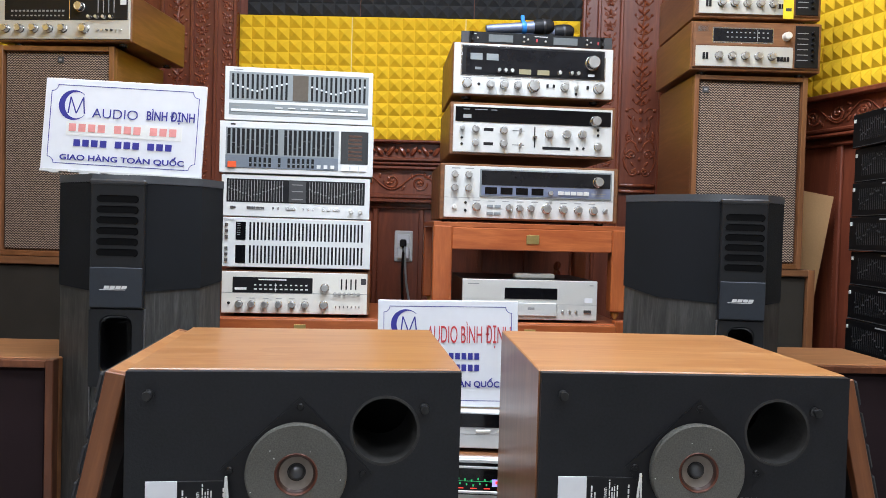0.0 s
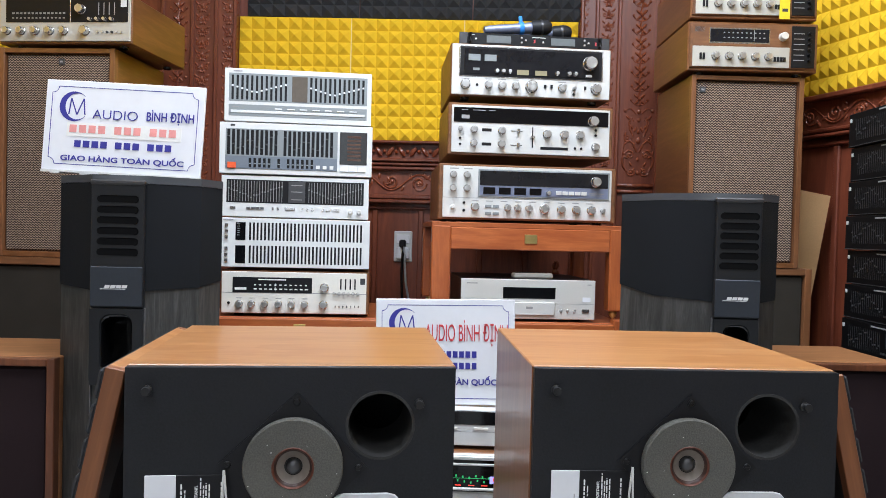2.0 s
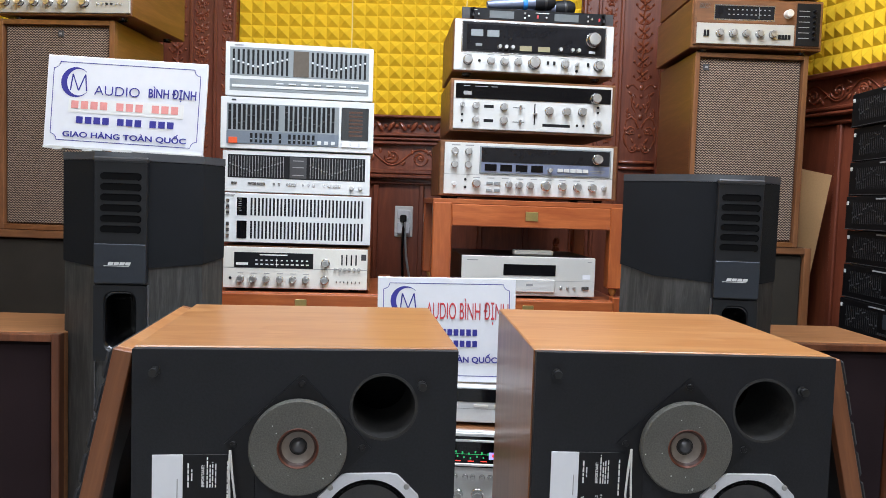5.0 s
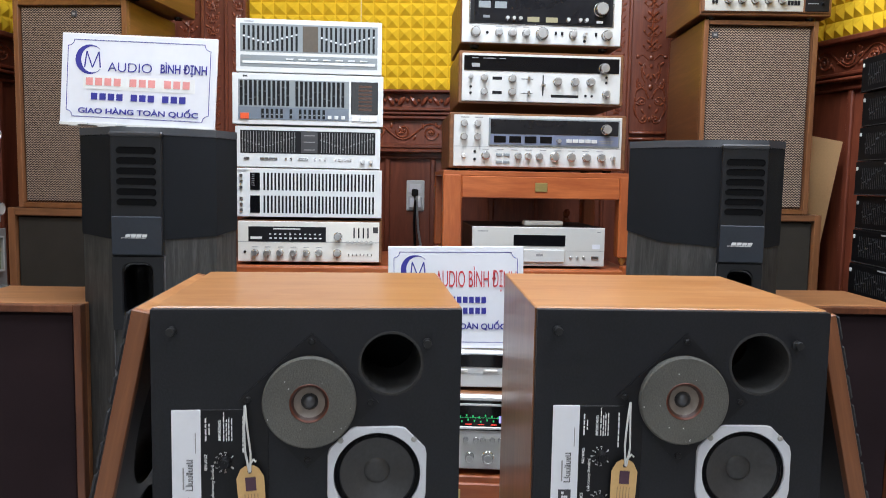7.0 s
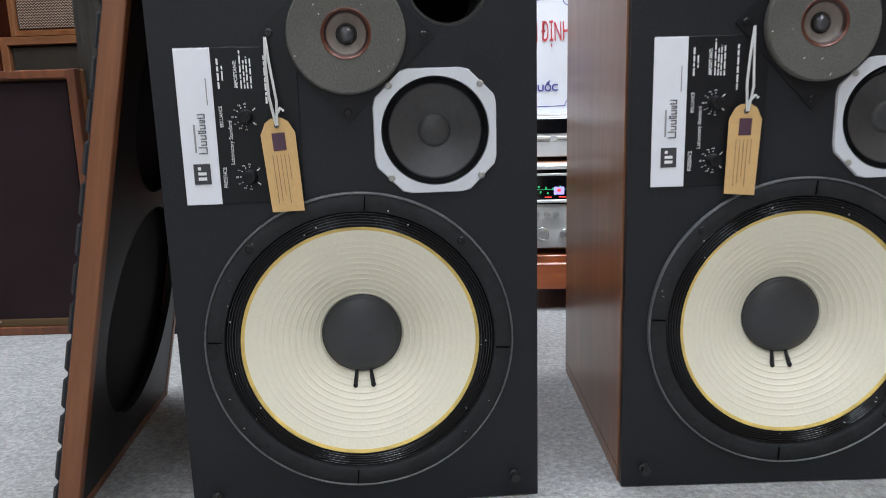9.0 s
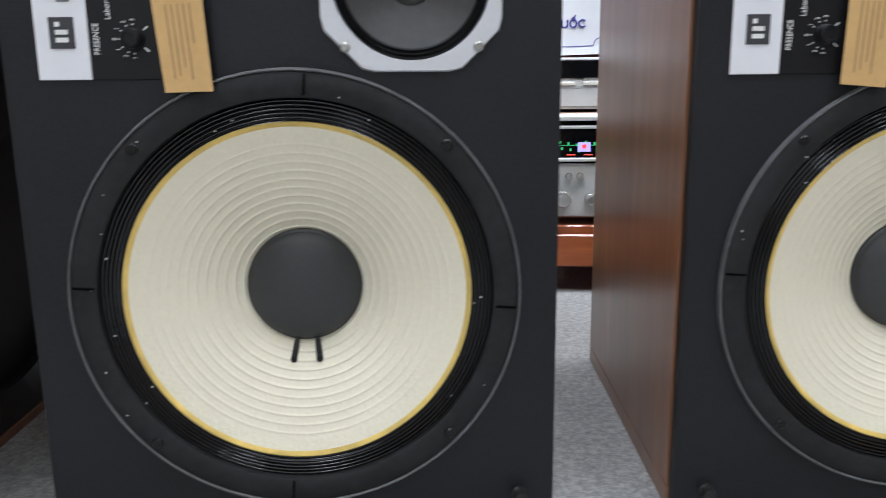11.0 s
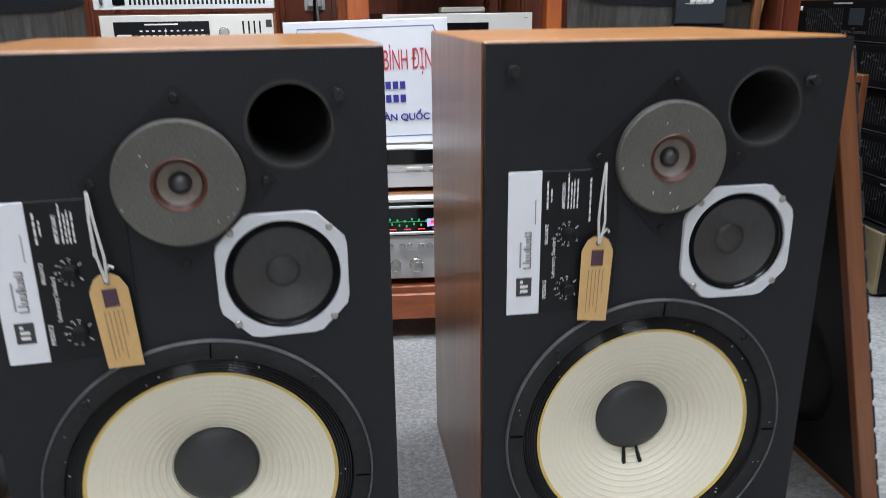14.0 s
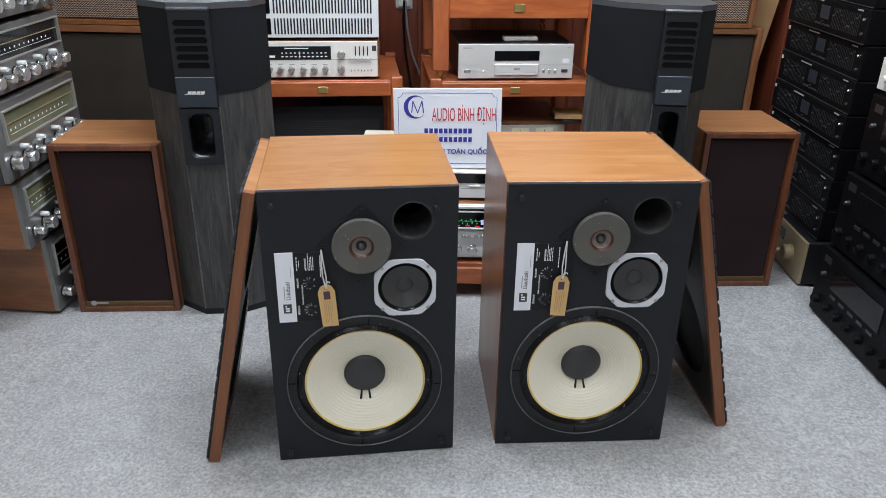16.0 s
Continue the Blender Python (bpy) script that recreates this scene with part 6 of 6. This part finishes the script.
# ---- shop signs ----
def sign(m, w, h, label, first):
    root = thing("shop_sign", m, label, "sign", "shop signs")
    part("board", bx((-w / 2, 0, 0), (w / 2, 0.005 if not first else 0.008, h), 0.0012), WHITE_BOARD, root)
    if first:
        fold = Shape()
        for i in range(16):
            x0, x1 = -w / 2 + w * i / 16, -w / 2 + w * (i + 1) / 16
            d0 = 0.0045 + 0.0022 * math.sin(i * 1.9)
            fold.box((x0, -0.001 - 0.002 * (i % 3), -d0), (x1, 0.012, 0.0006))
        part("film_fold", fold, STRING, root, "crumpled clear film at the foot")
    b, q, t = 0.0135, 0.013, 0.0014
    x, z0, z1 = w / 2 - b, b, h - b
    line = Shape()
    y = -0.0003
    for a, c in (((-x + q, z0), (x - q, z0)), ((-x + q, z1), (x - q, z1))):
        line.box((a[0], y, a[1] - t / 2), (c[0], 0.0004, a[1] + t / 2))
    for sx in (-x, x):
        line.box((sx - t / 2, y, z0 + q), (sx + t / 2, 0.0004, z1 - q))
    for cx, cz, a0 in ((-x, z0, 0), (x, z0, 90), (x, z1, 180), (-x, z1, 270)):
        pts = [(cx + q * math.cos(radians(a0 + 15 * i)), 0.0, cz + q * math.sin(radians(a0 + 15 * i))) for i in range(7)]
        line.tube(pts, t / 2, 4)
    part("border_line", line, BLUE_PRINT, root)
    # crescent emblem
    em = Shape()
    ex, ez, er = (-w / 2 + 0.061, h - 0.054, 0.031) if first else (-w / 2 + 0.062, h - 0.053, 0.033)
    n = 24
    vs, fs = [], []
    for i in range(n + 1):
        a = radians(45 + 275 * i / n)
        k = math.sin(math.pi * i / n)
        for rr in (er, er - 0.001 - 0.0055 * k):
            vs.append((ex + rr * math.cos(a) + (0.006 * k if rr < er else 0), -0.0006, ez + rr * math.sin(a)))
    fs = [(2 * i, 2 * i + 1, 2 * i + 3, 2 * i + 2) for i in range(n)]
    em.add(vs, fs)
    for x0, x1 in ((-0.012, -0.008), (-0.008, 0.005), (0.005, 0.018), (0.018, 0.022)):
        up = x0 in (-0.012, 0.005)
        za, zb = (-0.017, 0.017) if up else (0.017, -0.017)
        em.add([(ex + x0, -0.0006, ez + za), (ex + x0 + 0.0028, -0.0006, ez + za), (ex + x1 + 0.0028, -0.0006, ez + zb), (ex + x1, -0.0006, ez + zb)], [(0, 1, 2, 3)])
    part("emblem", em, BLUE_PRINT, root, "blue crescent emblem")
    if first:
        text("AUDIO", 0.028, BLUE_PRINT, root, pose(-0.018, -0.0008, h - 0.069), wide=1.08, bold=-0.0003)
        text("BÌNH ĐỊNH", 0.026, BLUE_PRINT, root, pose(0.097, -0.0008, h - 0.068), wide=0.74, bold=0.0004)
        part("number_ground", bx((-0.118, -0.0006, h - 0.116), (0.122, 0.0002, h - 0.087)), WHITE_PRINT, root)
        rows = ((h - 0.109, h - 0.091, -0.112, 0.116, PINK_PRINT), (h - 0.139, h - 0.123, -0.1, 0.108, BLUE_PRINT))
        text("GIAO HÀNG TOÀN QUỐC", 0.0155, BLUE_PRINT, root, pose(0.002, -0.0008, h - 0.162), wide=1.38, bold=0.0003)
    else:
        text("AUDIO BÌNH ĐỊNH", 0.053, RED_PRINT, root, pose(0.0475, -0.0008, h - 0.076), wide=0.395)
        rows = ((h - 0.129, h - 0.113, -0.066, 0.073, BLUE_PRINT), (h - 0.154, h - 0.138, -0.066, 0.073, BLUE_PRINT))
        text("GIAO HÀNG TOÀN QUỐC", 0.0178, BLUE_PRINT, root, pose(0.0, -0.0008, h - 0.182), wide=1.06, bold=0.0004)
    for za, zb, xa, xb, material in rows:
        n = 11.4 if first else 10
        for i in range(10):
            x0 = xa + (xb - xa) * (i + (0.7 * (i > 3) + 0.7 * (i > 6) if first else 0)) / n
            w1 = (xb - xa) / n
            part("digit_bar", bx((x0, -0.0011, za + 0.001), (x0 + w1 * 0.74, -0.0004, zb - 0.001)), material, root)
    return root


sign(pose(-0.680, 1.485, 0.8705, -3, 2.0, 0), 0.333, 0.188, "film-wrapped white shop sign lettered in blue and red", True)
sign(pose(0.0, 1.594, 0.3885, -2, -1.2, -1), 0.306, 0.231, "white shop sign with red and blue lettering on a disc player", False)


# ---- receivers on the tall stacks ----
def tuner(m, w, h, d, face_low=PUTTY):
    g = Gear("stereo_receiver", "walnut-cased vintage receiver with a cream knob strip", "receiver", w, h, d, m, TUNER_WOOD, WALNUT_DARK, "receivers on tall stacks", inset=(0.006, 0.006, 0.006, 0.01))
    g.rect(0.02, 0.52, 0.785, 0.98, face_low, "knob_panel", 0.003, 0.001)
    g.rect(0.02, 0.03, 0.785, 0.5, WALNUT_DARK, "wood_panel", 0.001)
    g.rect(0.15, 0.1, 0.63, 0.45, CHROME, "dial_frame", 0.002, 0.001)
    g.rect(0.158, 0.13, 0.622, 0.42, SMOKED, "dial_window", 0.001, base=0.002)
    g.prints([(0.26 + 0.035 * i, 0.2, 0.272 + 0.035 * i, 0.225) for i in range(10)] + [(0.26 + 0.035 * i, 0.31, 0.275 + 0.035 * i, 0.33) for i in range(10)] + [(0.5, 0.15, 0.504, 0.4)], GREY_PRINT, 0.0032)
    g.rect(0.035, 0.08, 0.12, 0.2, GREY_SILVER, "emblem", 0.001)
    g.knob(0.73, 0.28, 0.013, 0.02, CHAMPAGNE)
    for i in range(5):
        g.knob(0.2 + i * 0.104, 0.74, 0.0115, 0.018, base=0.003)
    for u in (0.075, 0.1):
        g.rect(u, 0.68, u + 0.016, 0.82, BLACK_PLASTIC, "switch", 0.008)
    for i in range(4):
        g.rect(0.66 + i * 0.025, 0.74, 0.68 + i * 0.025, 0.84, BLACK_PLASTIC, "switch", 0.006)
    g.rect(0.8, 0.03, 0.985, 0.97, BLACK_PLASTIC, "slider_panel", 0.003, 0.001)
    for i in range(6):
        v = 0.2 + i * 0.12
        g.rect(0.815, v - 0.008, 0.9, v + 0.008, GREY_PRINT, "slider_guide", 0.0006, 0, base=0.003)
        g.knob(0.935, v, 0.005, 0.012, BLACK_PLASTIC, base=0.003)
    return g


tuner(pose(0.959, 2.455, 1.308, 0, 0, 1.5), 0.425, 0.168, 0.40)
g = tuner(pose(0.962, 2.462, 1.48, 0, 0, 1.5), 0.415, 0.168, 0.40)
ptag = thing("price_tag", g.root.matrix_basis @ pose(0.092, -0.02, 0.0), "small yellow paper price tag hanging on a receiver", "tag")
part("paper", bx((-0.017, -0.001, 0.006), (0.017, 0, 0.07), 0.0004), YELLOW_TAG, ptag)
part("number_bar", bx((-0.008, -0.0014, 0.03), (0.01, -0.0008, 0.04)), DARK_PRINT, ptag)
g = Gear("stereo_receiver", "walnut-cased receiver with a champagne front and black dial", "receiver", 0.47, 0.17, 0.40, pose(-1.325, 2.46, 1.358, 0, 0, -4), TUNER_WOOD, PUTTY, "receivers on tall stacks", inset=(0.004, 0.004, 0.004, 0.008))
g.rect(0.05, 0.05, 0.985, 0.58, BLACK_PLASTIC, "dial_window", 0.002, 0.001)
g.prints([(0.1 + 0.03 * i, 0.36, 0.118 + 0.03 * i, 0.4) for i in range(14)] + [(0.1 + 0.03 * i, 0.47, 0.115 + 0.03 * i, 0.5) for i in range(14)], GREY_PRINT, 0.0022)
g.rect(0.545, 0.05, 0.55, 0.58, CHROME, "divider", 0.001, base=0.002)
g.knob(0.63, 0.3, 0.015, 0.02, base=0.002)
for i in range(4):
    g.rect(0.76 + i * 0.04, 0.15, 0.766 + i * 0.04, 0.42, GREY_PRINT, "lever_slot", 0.0006, 0, base=0.002)
    g.knob(0.7 + i * 0.055, 0.52, 0.006, 0.012, base=0.002)
g.rect(0.93, 0.1, 0.975, 0.25, SILVER_WHITE, "emblem", 0.001, base=0.002)
for u in (0.06, 0.17, 0.28, 0.39, 0.5, 0.66):
    g.knob(u, 0.77, 0.0125 if u < 0.6 else 0.015, 0.02)
for i in range(6):
    g.knob(0.76 + i * 0.035, 0.8, 0.0035, 0.006, DARK_STEEL if 1 < i < 4 else CHROME)

# ---- stack of silver receivers along the left side ----
for k, (z, h, y0, name_case, dial) in enumerate(((0.0, 0.236, 1.365, TUNER_WOOD, GLOSS_BLACK), (0.238, 0.19, 1.27, TUNER_WOOD, GREEN_GLASS), (0.43, 0.205, 1.24, DARK_STEEL, GREEN_GLASS), (0.637, 0.17, 1.23, DARK_STEEL, SMOKED), (0.81, 0.17, 1.22, DARK_STEEL, SMOKED))):
    g = Gear("stereo_receiver", "silver-fronted vintage receiver with large knobs, stacked on the floor", "receiver", 0.44, h, 0.36, pose(-1.10 - 0.005 * (k % 2), y0 + 0.22, z, 0, 0, 90 + (2 if k else -3)), name_case, STACK_FACE, "silver floor stack", inset=(0.002, 0.002, 0.002, 0.002), face_proud=0.012)
    for u0, v0, u1, v1 in ((0.05, 0.09, 0.95, 0.115), (0.05, 0.505, 0.95, 0.53), (0.05, 0.115, 0.062, 0.505), (0.938, 0.115, 0.95, 0.505)):
        g.rect(u0, v0, u1, v1, OLD_SILVER, "bezel", 0.009, 0.0012)
    g.rect(0.062, 0.115, 0.938, 0.505, dial, "dial_window", 0.001)
    g.rect(0.062, 0.27, 0.938, 0.285, DULL_GOLD, "dial_rail", 0.003)
    g.prints([(0.12 + 0.055 * i, 0.35, 0.13 + 0.055 * i, 0.38) for i in range(13)] + [(0.12, 0.42, 0.85, 0.425)], WHITE_PRINT, 0.0014)
    for i in range(7):
        g.knob(0.09 + i * 0.136, 0.78, (0.016, 0.012, 0.019)[(i + k) % 3], 0.028, CHROME)
    for i in range(4):
        g.knob(0.2 + i * 0.2, 0.62, 0.006, 0.02, SILVER)

# ---- black equalizer stack along the right side ----
first_eq = None
for k in range(10):
    z = 0.155 + k * 0.0985
    m = pose(1.155 + 0.004 * (k % 3), 1.925, z, 0, 0, -90)
    if first_eq is None:
        g = Gear("graphic_equalizer", "black rack equalizer with rows of tiny sliders", "equalizer", 0.53, 0.0965, 0.26, m, EQ_BLACK, EQ_BLACK, "black equalizer stack", feet=False)
        first_eq = g.root
        field = Shape()
        for bank in (0.08, 0.6):
            for i in range(17):
                x, y, zz = g.at(bank + i * 0.019, 0.5, 0.0004)
                field.box((x - 0.0007, y, zz - 0.03), (x + 0.0007, y + 0.0005, zz + 0.03))
        tagged(part("slider_field", field, DUST_CAP, g.root), kind="stuff")
        for bank in (0.08, 0.6):
            for i in range(17):
                u, v = bank + i * 0.019, 0.42 + 0.18 * math.sin(i * 0.5 + bank * 5) + 0.06 * (i % 2)
                g.rect(u - 0.0032, v - 0.02, u + 0.0032, v + 0.02, EQ_MARK, "slider", 0.003, 0.0004)
        g.rect(0.44, 0.2, 0.55, 0.6, BADGE_BLUE, "display_window", 0.0015)
        g.rect(0.018, 0.15, 0.034, 0.26, SILVER, "power_button", 0.004, 0.001)
        for i in range(8):
            g.rect(0.4 + i * 0.024, 0.74, 0.415 + i * 0.024, 0.8, DARK_STEEL, "button", 0.003)
        g.knob(0.49, 0.7, 0.004, 0.006, BLACK_PLASTIC)
        g.knob(0.96, 0.3, 0.004, 0.006, CHROME)
        g.knob(0.96, 0.7, 0.004, 0.006, DARK_STEEL)
        g.prints([(0.3, 0.06, 0.45, 0.1), (0.86, 0.06, 0.92, 0.1)], GREY_PRINT)
        g.rect(0.0, 0.965, 1.0, 0.985, DUST_CAP, "lower_edge", 0.002)
    else:
        copy_thing(first_eq, m)
g = Gear("integrated_amplifier", "small gold-fronted amplifier with a round volume knob", "amplifier", 0.25, 0.15, 0.26, pose(1.122, 1.772, 0.0, 0, 0, -91), BLACK_PLASTIC, DULL_GOLD, "", inset=(0, 0, 0, 0))
g.knob(0.62, 0.5, 0.024, 0.026, DULL_GOLD)
g.rect(0.2, 0.15, 0.36, 0.4, GLOSS_BLACK, "display_window", 0.001)
for i in range(4):
    g.knob(0.12 + i * 0.09, 0.72, 0.008, 0.012, DULL_GOLD)

# ---- black receivers and champagne units nearest on the right ----
for k, (z, h) in enumerate(((0.0, 0.212), (0.214, 0.222), (0.438, 0.216))):
    g = Gear("stereo_receiver", "large black receiver with a row of dark knobs", "receiver", 0.48, h, 0.36, pose(1.105 + 0.01 * k, 1.265 - 0.012 * k, z, 0, 0, -88), EQ_BLACK, EQ_BLACK, "black receiver stack")
    g.rect(0.18, 0.14, 0.7, 0.5, GLOSS_BLACK, "display_window", 0.003, 0.001)
    g.knob(0.83, 0.34, 0.026, 0.028, EQ_BLACK)
    g.rect(0.05, 0.1, 0.13, 0.2, DARK_STEEL, "emblem", 0.0008)
    for i in range(8):
        g.knob(0.07 + i * 0.122, 0.78, 0.0105 if i % 2 else 0.0125, 0.016, EQ_BLACK)
    for i in range(5):
        g.rect(0.2 + i * 0.1, 0.56, 0.26 + i * 0.1, 0.6, DARK_STEEL, "button", 0.003)
    g.knob(0.09, 0.36, 0.006, 0.012, DARK_STEEL)
for k, (z, h) in enumerate(((0.656, 0.095), (0.752, 0.115))):
    g = Gear("cassette_deck", "champagne-fronted deck in a wooden case", "tape deck", 0.45, h, 0.32, pose(1.13, 1.265, z, 0, 0, -88), WALNUT, CHAMPAGNE, "champagne decks", inset=(0.006, 0.006, 0.003, 0.003))
    for i in range(6):
        g.knob(0.1 + i * 0.15, 0.6, 0.009, 0.014, CHAMPAGNE)
    g.rect(0.3, 0.15, 0.7, 0.4, SMOKED, "dial_window", 0.002)

# ---- floor tiles ----
tile_w = 0.46
tile_mesh = shared("tile", lambda: bx((0.00018, 0.00018, -0.004), (tile_w - 0.00018, tile_w - 0.00018, 0)).mesh("tile", FLOOR_VINYL))
for i in range(10):
    for j in range(12):
        part("tile", tile_mesh, None, floor, "", pose(-2.3 + i * tile_w, -2.4 + j * tile_w, 0))
